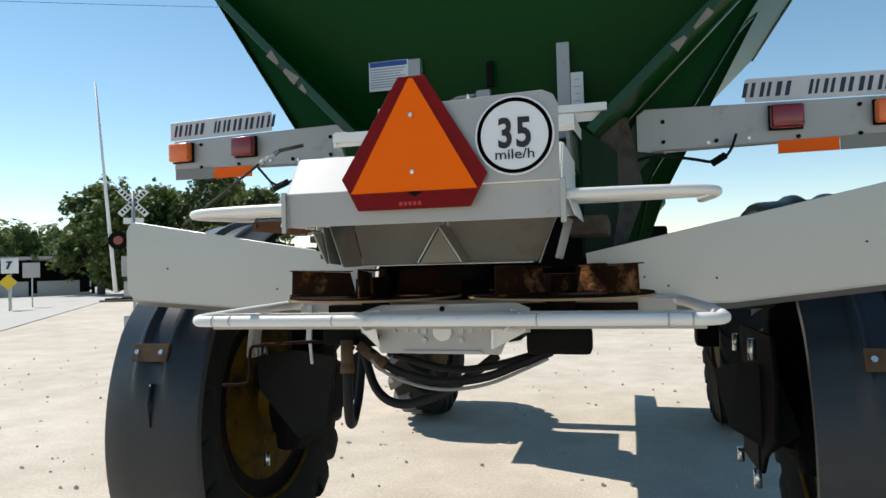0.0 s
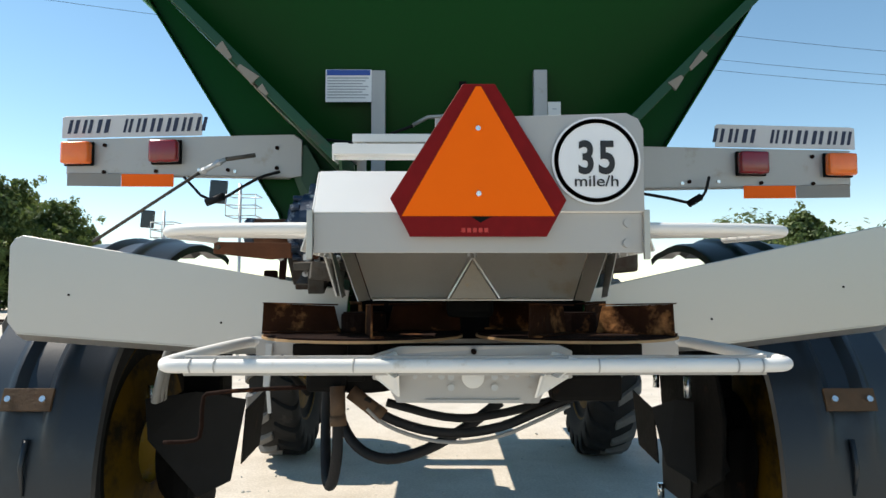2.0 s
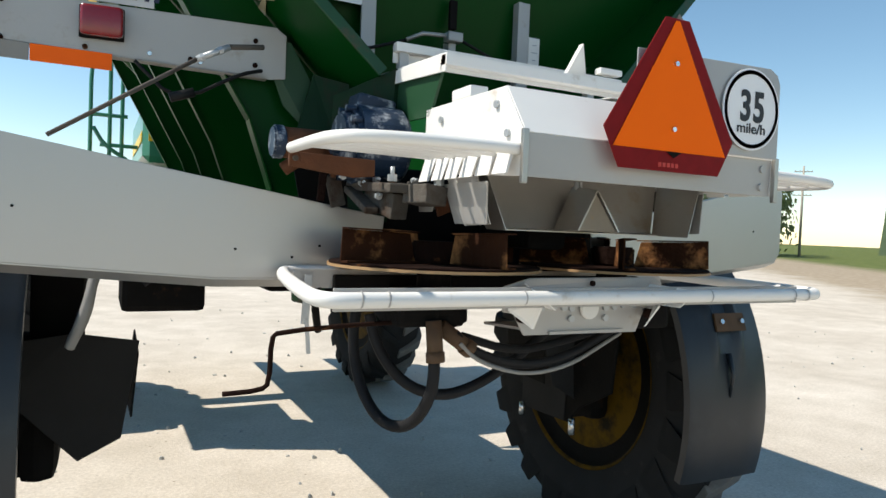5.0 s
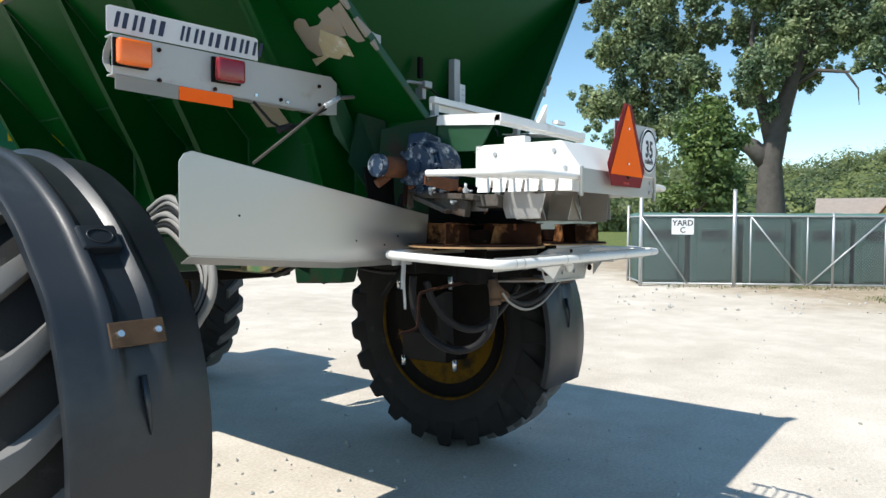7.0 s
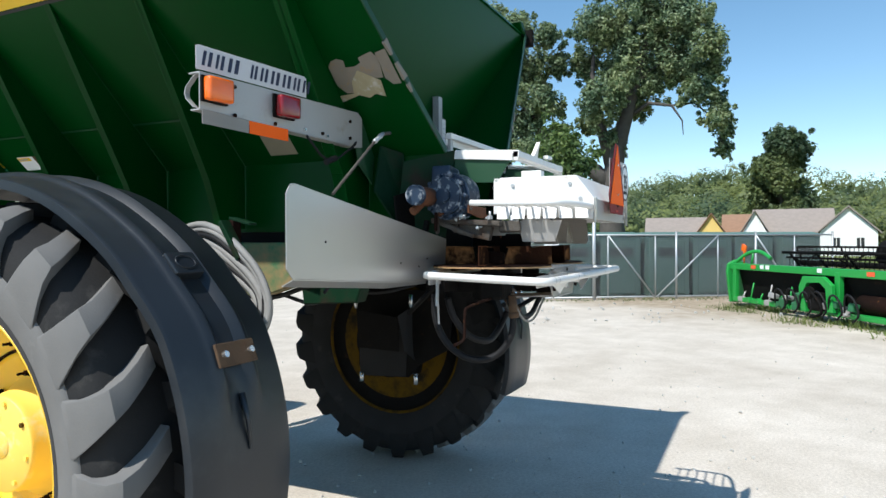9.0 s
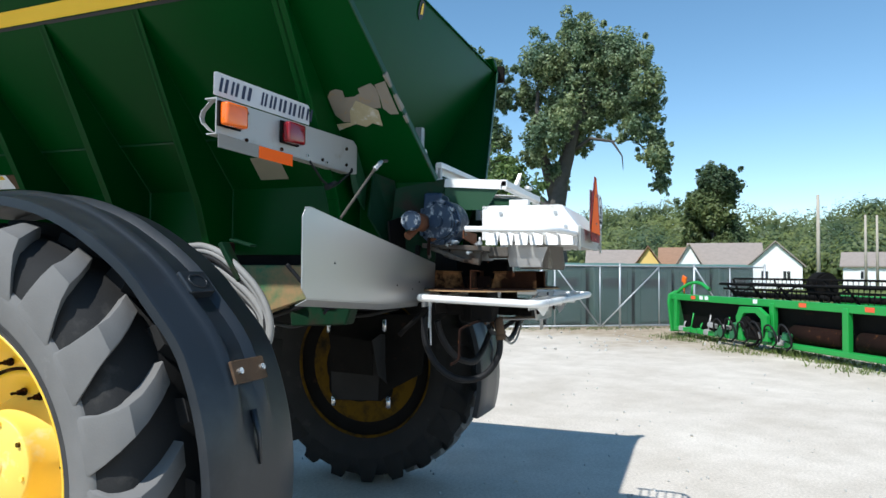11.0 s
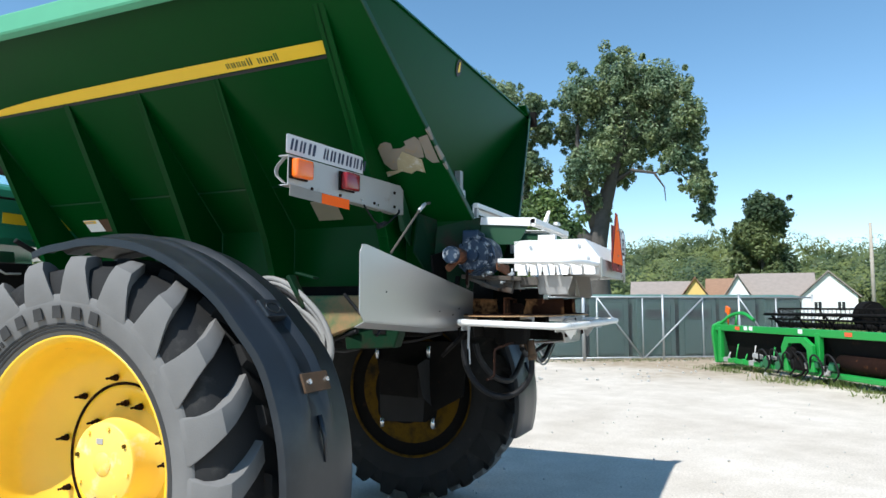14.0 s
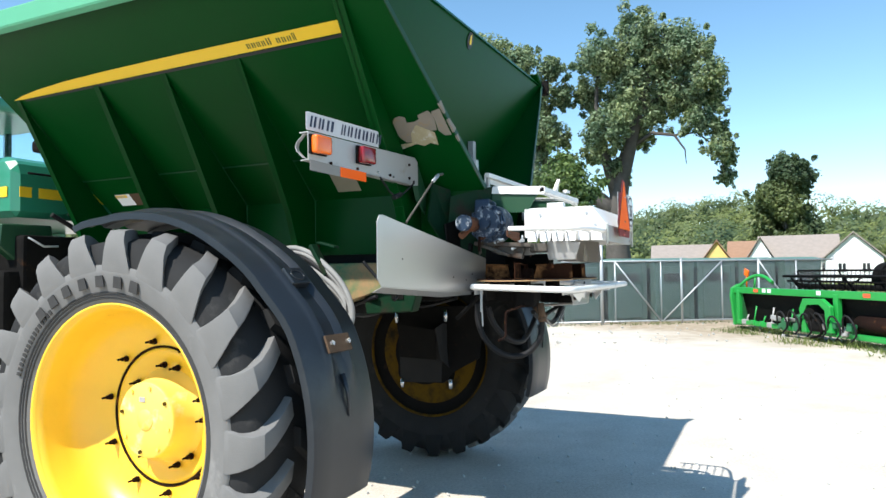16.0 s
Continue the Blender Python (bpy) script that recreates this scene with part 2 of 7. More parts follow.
LEAF = leaf_mat("maple_leaves", (0.052, 0.105, 0.040), (0.38, 0.46, 0.29), 0.45)
LEAF_D = leaf_mat("dark_leaves", (0.045, 0.095, 0.026), (0.18, 0.26, 0.085))
LEAF_Y = leaf_mat("woodland_leaves", (0.075, 0.120, 0.036), (0.165, 0.215, 0.075), 0.10, (0.40, 0.56, 0.55, 1), (1.55, 1.38, 0.95, 1))
# leaves of distant trees, with aerial haze mixed into the green
WOODS = leaf_mat("haze_tinted_woodland_leaves", (0.105, 0.150, 0.062), (0.170, 0.215, 0.095), 0.075, (0.50, 0.62, 0.66, 1), (1.45, 1.30, 0.95, 1))
GRASS = leaf_mat("grass_blades", (0.07, 0.12, 0.03), (0.20, 0.25, 0.08))


def ground_mat():
    m = bpy.data.materials.new("gravel_lot")
    m.use_nodes = True
    nd, lk = m.node_tree.nodes, m.node_tree.links
    b = nd["Principled BSDF"]
    tc = nd.new("ShaderNodeTexCoord")

    def noise_node(scale, detail=6, rough=0.6):
        n = nd.new("ShaderNodeTexNoise")
        n.inputs["Scale"].default_value, n.inputs["Detail"].default_value, n.inputs["Roughness"].default_value = scale, detail, rough
        lk.new(tc.outputs["Object"], n.inputs["Vector"])
        return n

    def ramp(src, a, bpos, ca, cb):
        r = nd.new("ShaderNodeValToRGB")
        r.color_ramp.elements[0].position, r.color_ramp.elements[1].position = a, bpos
        r.color_ramp.elements[0].color, r.color_ramp.elements[1].color = (*ca, 1), (*cb, 1)
        lk.new(src, r.inputs["Fac"])
        return r.outputs["Color"]

    def mixc(fac, a, c, blend="MIX"):
        x = nd.new("ShaderNodeMix")
        x.data_type, x.blend_type = "RGBA", blend
        if isinstance(fac, float):
            x.inputs["Factor"].default_value = fac
        else:
            lk.new(fac, x.inputs["Factor"])
        lk.new(a, x.inputs["A"])
        if isinstance(c, tuple):
            x.inputs["B"].default_value = (*c, 1)
        else:
            lk.new(c, x.inputs["B"])
        return x.outputs["Result"]

    base = ramp(noise_node(0.35, 5).outputs["Fac"], 0.3, 0.7, (0.55, 0.495, 0.42), (0.68, 0.625, 0.545))
    grains = ramp(noise_node(38, 8, 0.75).outputs["Fac"], 0.35, 0.68, (0.70, 0.68, 0.66), (1.12, 1.12, 1.12))
    col = mixc(0.8, base, grains, "MULTIPLY")
    scuff = ramp(noise_node(1.6, 7, 0.65).outputs["Fac"], 0.38, 0.62, (0.86, 0.85, 0.83), (1.04, 1.04, 1.04))
    col = mixc(0.8, col, scuff, "MULTIPLY")
    vor = nd.new("ShaderNodeTexVoronoi")
    vor.inputs["Scale"].default_value = 9.0
    lk.new(tc.outputs["Object"], vor.inputs["Vector"])
    spots = ramp(vor.outputs["Distance"], 0.05, 0.12, (1, 1, 1), (0, 0, 0))
    pick = ramp(noise_node(2.2, 3).outputs["Fac"], 0.52, 0.62, (0, 0, 0), (1, 1, 1))
    both = nd.new("ShaderNodeMath")
    both.operation = "MULTIPLY"
    lk.new(spots, both.inputs[0])
    lk.new(pick, both.inputs[1])
    col = mixc(both.outputs[0], col, (0.24, 0.21, 0.17))
    # scrubby, browner ground towards the fence and grass far beyond it
    sep = nd.new("ShaderNodeSeparateXYZ")
    lk.new(tc.outputs["Object"], sep.inputs[0])
    wob = nd.new("ShaderNodeMath")
    wob.operation = "MULTIPLY_ADD"
    lk.new(noise_node(0.5, 6).outputs["Fac"], wob.inputs[0])
    wob.inputs[1].default_value = 9.0
    lk.new(sep.outputs["X"], wob.inputs[2])
    pos = nd.new("ShaderNodeMath")
    pos.operation = "MAXIMUM"
    lk.new(sep.outputs["Y"], pos.inputs[0])
    fwd = nd.new("ShaderNodeMath")
    fwd.operation = "MULTIPLY_ADD"
    lk.new(pos.outputs[0], fwd.inputs[0])
    fwd.inputs[1].default_value = -0.8
    lk.new(wob.outputs[0], fwd.inputs[2])
    dirt = ramp(noise_node(3.0, 8).outputs["Fac"], 0.42, 0.66, (0.30, 0.24, 0.17), (0.42, 0.35, 0.26))
    edge = nd.new("ShaderNodeMapRange")
    edge.inputs["From Min"].default_value, edge.inputs["From Max"].default_value = 15.5, 20.0
    lk.new(fwd.outputs[0], edge.inputs["Value"])
    col = mixc(edge.outputs[0], col, dirt)
    grass = ramp(noise_node(0.8, 8).outputs["Fac"], 0.35, 0.7, (0.07, 0.10, 0.025), (0.17, 0.19, 0.06))
    edge2 = nd.new("ShaderNodeMapRange")
    edge2.inputs["From Min"].default_value, edge2.inputs["From Max"].default_value = 29, 35
    lk.new(fwd.outputs[0], edge2.inputs["Value"])
    col = mixc(edge2.outputs[0], col, grass)
    lk.new(col, b.inputs["Base Color"])
    b.inputs["Roughness"].default_value = 0.95
    b.inputs["Specular IOR Level"].default_value = 0.15
    bp = nd.new("ShaderNodeBump")
    bp.inputs["Strength"].default_value, bp.inputs["Distance"].default_value = 0.5, 0.012
    lk.new(noise_node(30, 8, 0.7).outputs["Fac"], bp.inputs["Height"])
    lk.new(bp.outputs["Normal"], b.inputs["Normal"])
    return m


GROUND = ground_mat()


# ---- mesh helpers ----
def box(bm, c, s, rot=None, bev=0.0):
    """A box of size s about c, turned by rot (Euler degrees), with bevelled edges."""
    m = Matrix.Translation(c) @ (pose(0, 0, 0, *rot) if rot else Matrix()) @ Matrix.Diagonal((*s, 1))
    vs = bmesh.ops.create_cube(bm, size=1, matrix=m)["verts"]
    if bev:
        es = list({e for v in vs for e in v.link_edges})
        bmesh.ops.bevel(bm, geom=es, offset=bev, segments=2, affect="EDGES", profile=0.6)
    return bm


def prism(bm, pts, vec, bev=0.0):
    """A plate: the polygon pts, made thick along vec."""
    vec = Vector(vec)
    a = [bm.verts.new(p) for p in pts]
    c = [bm.verts.new(Vector(p) + vec) for p in pts]
    n = len(pts)
    fs = [bm.faces.new(a), bm.faces.new(c[::-1])]
    for i in range(n):
        j = (i + 1) % n
        fs.append(bm.faces.new((a[j], a[i], c[i], c[j])))
    bmesh.ops.recalc_face_normals(bm, faces=fs)
    if bev:
        es = list({e for f in fs for e in f.edges})
        bmesh.ops.bevel(bm, geom=es, offset=bev, segments=1, affect="EDGES")
    return bm


def tube(bm, pts, r, n=10, closed=False, smooth=0):
    """A round bar along pts; smooth: rounds of corner cutting."""
    pts = [Vector(p) for p in pts]
    for _ in range(smooth):
        q = [] if closed else [pts[0]]
        for i in range(len(pts) if closed else len(pts) - 1):
            a, c = pts[i], pts[(i + 1) % len(pts)]
            q += [a.lerp(c, 0.25), a.lerp(c, 0.75)]
        pts = q if closed else q + [pts[-1]]
    rings, up = [], None
    for i, p in enumerate(pts):
        if closed:
            d = pts[(i + 1) % len(pts)] - pts[i - 1]
        else:
            d = pts[min(i + 1, len(pts) - 1)] - pts[max(i - 1, 0)]
        d.normalize()
        if up is None:
            up = d.orthogonal().normalized()
        up = (up - d * up.dot(d)).normalized()
        side = d.cross(up)
        rr = r[i] if isinstance(r, (list, tuple)) else r
        rings.append([bm.verts.new(p + rr * (math.cos(k * math.tau / n) * up + math.sin(k * math.tau / n) * side)) for k in range(n)])
    for i in range(len(rings) if closed else len(rings) - 1):
        a, c = rings[i], rings[(i + 1) % len(rings)]
        for k in range(n):
            f = bm.faces.new((a[k], a[(k + 1) % n], c[(k + 1) % n], c[k]))
            f.smooth = True
    if not closed:
        bm.faces.new(rings[0][::-1])
        bm.faces.new(rings[-1])
    return bm


def lathe(bm, prof, n=48, at=(0, 0, 0), arc=None):
    """Turns a profile of (x, r) about the x axis through at."""
    rings = []
    closed = arc is None
    cnt = n if closed else n + 1
    for i in range(cnt):
        a = (math.tau * i / n) if closed else math.radians(arc[0] + (arc[1] - arc[0]) * i / n)
        rings.append([bm.verts.new((at[0] + x, at[1] + r * math.cos(a), at[2] + r * math.sin(a))) for x, r in prof])
    for i in range(n):
        a, c = rings[i], rings[(i + 1) % cnt]
        for k in range(len(prof) - 1):
            f = bm.faces.new((a[k], a[k + 1], c[k + 1], c[k]))
            f.smooth = True
    return bm


def disc(bm, c, r, depth, axis=(0, 0, 1), n=24, bev=0.0):
    q = Vector((0, 0, 1)).rotation_difference(Vector(axis)).to_matrix().to_4x4()
    vs = bmesh.ops.create_cone(bm, cap_ends=True, segments=n, radius1=r, radius2=r, depth=depth, matrix=Matrix.Translation(c) @ q)["verts"]
    if bev:
        es = [e for e in {e for v in vs for e in v.link_edges} if any(len(f.verts) > 4 for f in e.link_faces)]
        bmesh.ops.bevel(bm, geom=es, offset=bev, segments=2, affect="EDGES")
    return bm


def part(name, bm, material, parent=None, label="", smooth=False, kind=""):
    """Links a bmesh as one mesh object under a thing or a part."""
    me = bpy.data.meshes.new(name)
    if smooth:
        for f in bm.faces:
            f.smooth = True
    bm.normal_update()
    bm.to_mesh(me)
    bm.free()
    for one in (material if isinstance(material, (list, tuple)) else [material]):
        me.materials.append(one)
    ob = new(name, me)
    if parent:
        ob.parent = parent
    return tagged(ob, label, kind=kind)


def clone(name, ob, parent, m):
    """Another object on the same mesh."""
    c = new(name, ob.data)
    c.parent = parent
    c.matrix_local = m
    return c


def thing(name, label, category, at=(0, 0, 0), group="", kind=""):
    ob = new(name)
    ob.location = at
    ob.empty_display_size = 0.2
    return tagged(ob, label, category, group, kind)


B = bmesh.new


def parts(name, bm, material, parent, label=""):
    """Links each separate piece of a bmesh as a mesh of its own."""
    bm.verts.index_update()
    seen, out = set(), []
    for v0 in bm.verts:
        if v0 in seen:
            continue
        stack, isle = [v0], []
        seen.add(v0)
        while stack:
            v = stack.pop()
            isle.append(v)
            for e in v.link_edges:
                w = e.other_vert(v)
                if w not in seen:
                    seen.add(w)
                    stack.append(w)
        one = bmesh.new()
        at = {v: one.verts.new(v.co) for v in isle}
        for f in {f for v in isle for f in v.link_faces}:
            one.faces.new([at[v] for v in f.verts]).smooth = f.smooth
        out.append(part(name, one, material, parent, label))
    bm.free()
    return out


def words(name, text, size, m, material, parent, label="", stretch=1.0, align="CENTER", shear=0.0, space=1.0, bold=0.0):
    """Flat lettering in the built-in font, as a mesh 1 mm thick."""
    cu = bpy.data.curves.new(name, "FONT")
    cu.body, cu.size, cu.align_x, cu.align_y, cu.extrude = text, size, align, "CENTER", 0.0006
    cu.shear, cu.space_character, cu.offset = shear, space, bold
    tmp = bpy.data.objects.new("lettering", cu)
    scene.collection.objects.link(tmp)
    bpy.context.view_layer.update()
    me = bpy.data.meshes.new_from_object(tmp.evaluated_get(bpy.context.evaluated_depsgraph_get()))
    bpy.data.objects.remove(tmp)
    me.transform(m @ Matrix.Diagonal((stretch, 1, 1, 1)))
    me.materials.clear()
    me.materials.append(material)
    ob = new(name, me)
    ob.parent = parent
    return tagged(ob, label)

# ---- ground ----
bm = B()
bmesh.ops.create_grid(bm, x_segments=24, y_segments=24, size=1500)
ground = part("ground", bm, GROUND)
tagged(ground, "pale dusty gravel lot, with scrubby grass beyond the fence", "ground", kind="structure")

# ---- the spreader truck ----
truck = thing("spreader_truck", "green self-propelled fertilizer spreader with yellow wheels, standing on gravel", "spreader truck")


def wall_x(z):
    """Half width of the hopper at a height."""
    return z - 1.80


def rear_y(z):
    return 1.29 - (z - 2.2) * 0.228


# hopper: sloping walls, rear and front wall, sill, top rim
TOP, LOW = 3.40, 2.24
bm = B()
for s in (-1, 1):
    a = (s * wall_x(LOW), 0.76, LOW)
    b_ = (s * wall_x(TOP), 1.00, TOP)
    c = (s * wall_x(TOP), 4.30, TOP)
    d = (s * wall_x(LOW), 4.05, LOW)
    prism(bm, [a, b_, c, d], (-s * 0.006, 0, 0.006))
hopper = part("hopper", bm, GREEN, truck, "deep green painted steel hopper with sloping walls")
bm = B()
prism(bm, [(-wall_x(TOP) + 0.01, rear_y(TOP), TOP), (wall_x(TOP) - 0.01, rear_y(TOP), TOP), (wall_x(LOW) - 0.01, rear_y(LOW), LOW), (-wall_x(LOW) + 0.01, rear_y(LOW), LOW)], (0, 0.008, 0.0))
part("rear_wall", bm, GREEN, hopper)
bm = B()
prism(bm, [(-wall_x(TOP) + 0.01, 4.28, TOP), (wall_x(TOP) - 0.01, 4.28, TOP), (wall_x(LOW) - 0.01, 4.02, LOW), (-wall_x(LOW) + 0.01, 4.02, LOW)], (0, -0.008, 0.0))
part("front_wall", bm, GREEN, hopper)
for s in (-1, 1):
    bm = B()
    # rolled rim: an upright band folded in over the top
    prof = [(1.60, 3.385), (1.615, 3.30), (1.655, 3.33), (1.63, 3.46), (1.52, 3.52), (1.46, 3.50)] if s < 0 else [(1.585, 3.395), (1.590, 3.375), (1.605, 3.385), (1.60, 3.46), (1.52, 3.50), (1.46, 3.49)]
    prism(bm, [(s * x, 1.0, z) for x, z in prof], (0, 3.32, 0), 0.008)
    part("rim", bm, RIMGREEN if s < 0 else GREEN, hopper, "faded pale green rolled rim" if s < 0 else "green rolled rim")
bm = B()
prism(bm, [(-1.62, 1.0, 3.40), (-1.62, 1.05, 3.46), (-1.62, 1.10, 3.46), (-1.62, 1.10, 3.38)], (3.24, 0, 0))
part("rear_rim", bm, GREEN, hopper)
bm = B()
box(bm, (1.645, 1.0, 3.40), (0.05, 0.09, 0.13), None, 0.008)
part("corner_latch", bm, DARK, hopper, "black corner bracket of the hopper")
# folded flange on the free rear edge of each side wall
for s in (-1, 1):
    bm = B()
    e0, e1 = Vector((s * wall_x(LOW), 0.76, LOW)), Vector((s * wall_x(TOP), 1.0, TOP))
    n_in = Vector((-s * 0.707, 0, 0.707))
    prism(bm, [e0, e1, e1 + n_in * 0.035, e0 + n_in * 0.035], (0, -0.008, 0), 0.002)
    part("edge_flange", bm, GREEN_D, hopper, "chipped pale edge flange")
# dusty weld seams low on the side walls
for s in (-1, 1):
    bm = B()
    o = Vector((s * 0.7071, 0, -0.7071)) * 0.004
    prism(bm, [Vector((s * wall_x(z), y, z)) + o for y, z in ((1.32, 2.483), (4.09, 2.483), (4.09, 2.491), (1.32, 2.491))], o * 0.8)
    part("weld_seam", bm, GREEN_D, hopper, "dusty weld seam")
# sills under the hopper
for s in (-1, 1):
    bm = B()
    prism(bm, [(s * 0.44, 0.80, 2.26), (s * 0.44, 0.98, 1.72), (s * 0.44, 1.35, 1.86), (s * 0.44, 4.05, 1.86), (s * 0.44, 4.05, 2.26)], (-s * 0.02, 0, 0))
    part("sill", bm, GREEN, hopper)
bm = B()
box(bm, (0, 2.80, 1.885), (0.86, 3.6, 0.21), None, 0.01)
part("conveyor_bed", bm, DARK, hopper, "dark conveyor bed under the hopper")
# ribs
RIBS = [2.02, 2.63, 3.25, 4.08]
rib_src = {}
for s in (-1, 1):
    for y in RIBS:
        if s in rib_src:
            o = clone("rib", rib_src[s], hopper, Matrix.Translation((0, y - RIBS[0], 0)))
            continue
        bm = B()
        outer = [(1.225, 3.02), (0.75, 2.13), (0.66, 1.88)]
        pts = [(s * x, RIBS[0], z) for x, z in outer + [(0.45, 1.88), (0.45, 2.24)]]
        prism(bm, pts, (0, 0.008, 0))
        for (xa, za), (xb, zb) in zip(outer, outer[1:]):
            prism(bm, [(s * xa, RIBS[0] - 0.022, za), (s * xb, RIBS[0] - 0.022, zb), (s * (xb - 0.008), RIBS[0] - 0.022, zb), (s * (xa - 0.008), RIBS[0] - 0.022, za)], (0, 0.044, 0))
        rib_src[s] = part("rib", bm, GREEN, hopper)
# the rearmost rib is a broad folded channel that runs up past the stripe
for s in (-1, 1):
    bm = B()
    outer = [(1.43, 3.23), (0.745, 2.13), (0.66, 1.88)] if s < 0 else [(1.195, 2.99), (0.657, 2.13), (0.60, 1.88)]
    prism(bm, [(s * x, 1.19, z) for x, z in outer + [(0.45, 1.88), (0.45, 2.24)]], (0, 0.008, 0))
    for (xa, za), (xb, zb) in zip(outer, outer[1:]):
        prism(bm, [(s * xa, 1.160, za), (s * xb, 1.160, zb), (s * (xb - 0.010), 1.160, zb), (s * (xa - 0.010), 1.160, za)], (0, 0.066, 0), 0.003)
    part("rear_rib", bm, GREEN, hopper, "broad folded green corner rib")
# stripe decal with illegible maker's lettering as bars
for s in (-1,):
    bm = B()
    o = Vector((s * 0.7071, 0, -0.7071)) * 0.004

    def on_wall(y, z, s=s, o=o):
        return Vector((s * wall_x(z), y, z)) + o

    prism(bm, [on_wall(1.24, 3.047), on_wall(1.24, 3.099), on_wall(2.4, 3.090), on_wall(3.1, 3.080), on_wall(3.5, 3.070), on_wall(3.8, 3.055), on_wall(4.0, 3.038), on_wall(4.12, 3.021), on_wall(4.0, 3.019)], o * 0.25)
    stripe = part("stripe_decal", bm, STRIPE, hopper, "yellow stripe decal with dark lower line")
    bm = B()
    prism(bm, [on_wall(1.22, 3.030), on_wall(1.22, 3.043), on_wall(4.0, 3.016), on_wall(4.0, 3.006)], o * 0.25)
    part("stripe_line", bm, BLACK, stripe)
    bm = B()
    yy = 1.55
    for k, (w, h) in enumerate(((0.025, 0.045), (0.03, 0.035), (0.03, 0.035), (0.03, 0.035), (0.02, 0), (0.034, 0.045), (0.028, 0.035), (0.028, 0.035), (0.03, 0.035), (0.028, 0.035))):
        if h:
            z0 = 3.05
            for e_ in (0.0, 0.55):
                prism(bm, [on_wall(yy + w * e_, z0 + 0.004) + o * 0.5, on_wall(yy + w * e_, z0 + h * 0.75) + o * 0.5, on_wall(yy + w * (e_ + 0.25), z0 + h * 0.75) + o * 0.5, on_wall(yy + w * (e_ + 0.25), z0 + 0.004) + o * 0.5], o * 0.25)
        yy += w + 0.008
    part("lettering_bar", bm, GREEN_D, stripe, kind="stuff")
# warning decals on the wall above the wheel
def wall_quad(name, y0, y1, z0, z1, off, m_, parent, lbl="", skew=0.0):
    bm = B()
    o = Vector((-0.7071, 0, -0.7071)) * 0.003
    prism(bm, [Vector((-wall_x(z), y, z)) + o * off for y, z in ((y0, z0), (y1 + skew, z0), (y1, z1), (y0, z1))], o * 0.3)
    return part(name, bm, m_, parent, lbl)


wd = wall_quad("warning_decal", 3.862, 3.60, 2.300, 2.378, 1.0, SIGNWHITE, hopper, "warning decal with a yellow heading")
wall_quad("yellow_heading", 3.858, 3.735, 2.355, 2.374, 1.6, STRIPE, wd)
wall_quad("print_bar", 3.845, 3.76, 2.361, 2.367, 2.2, INKGREY, wd)
wall_quad("scuffed_patch", 3.70, 3.575, 2.298, 2.379, 1.6, BRACKET, wd, "", 0.04)
wall_quad("faded_decal", 1.80, 1.617, 2.285, 2.392, 1.0, DECAL, hopper, "faded tan rectangular decal")
# oval maker's badge on the rear wall, drawn as a plain shape
bm = B()
badge = [(0.045 * math.cos(a) * 1.0, rear_y(3.345 + 0.06 * math.sin(a)) - 0.004, 3.345 + 0.06 * math.sin(a)) for a in [math.tau * k / 20 for k in range(20)]]
prism(bm, badge, (0, -0.002, 0))
bd = part("badge", bm, BLACK, hopper, "small black oval badge with a yellow shape")
bm = B()
prism(bm, [(-0.012, rear_y(3.31) - 0.008, 3.31), (0.018, rear_y(3.32) - 0.008, 3.32), (0.008, rear_y(3.38) - 0.008, 3.385), (-0.014, rear_y(3.37) - 0.008, 3.37)], (0, -0.002, 0))
part("badge_shape", bm, STRIPE, bd)
# torn sticker over the left edge
bm = B()
o = Vector((-0.7071, 0, -0.7071)) * 0.004
RND = random.Random(4)


def wall_patch(bm, pts, off):
    prism(bm, [Vector((-wall_x(z), y, z)) + o * off for y, z in pts], o * 0.3)


wall_patch(bm, [(1.181, 2.626), (1.156, 2.647), (1.121, 2.653), (1.089, 2.644), (1.091, 2.618), (1.04, 2.618), (1.004, 2.629), (1.006, 2.647), (0.931, 2.663), (0.911, 2.643), (0.909, 2.611), (0.919, 2.566), (1.079, 2.57), (1.101, 2.519), (1.144, 2.522), (1.178, 2.554)], 1)
part("torn_sticker", bm, TORN, hopper, "torn grey-tan paper sticker")
bm = B()
wall_patch(bm, [(1.088, 2.566), (1.036, 2.604), (0.936, 2.558), (0.942, 2.496), (0.99, 2.510), (1.03, 2.497), (1.08, 2.512), (1.187, 2.491), (1.187, 2.516), (1.107, 2.519)], 1.8)
part("torn_sticker", bm, TORN_Y, hopper, "yellowed torn scrap of printed sticker")
bm = B()
wall_patch(bm, [(0.91, 2.657), (0.852, 2.667), (0.848, 2.624), (0.836, 2.539), (0.878, 2.539), (0.908, 2.565), (0.905, 2.611)], 1.8)
part("torn_sticker", bm, TORN, hopper, "torn grey-tan paper sticker")
bm = B()
for z0, z1, w0, w1 in ((2.64, 2.69, 0.010, 0.026), (2.55, 2.61, 0.028, 0.012), (2.50, 2.53, 0.008, 0.018)):
    e0, e1 = Vector((-wall_x(z0), 0.76 + (z0 - LOW) * 0.207, z0)), Vector((-wall_x(z1), 0.76 + (z1 - LOW) * 0.207, z1))
    n_in = Vector((0.707, 0, 0.707))
    prism(bm, [e0 - n_in * w0 * 0.4, e1 - n_in * w1 * 0.4, e1 + n_in * w1, e0 + n_in * w0], (0, -0.012, 0))
part("torn_sticker", bm, TORN, hopper, "torn peeling paper sticker")
bm = B()
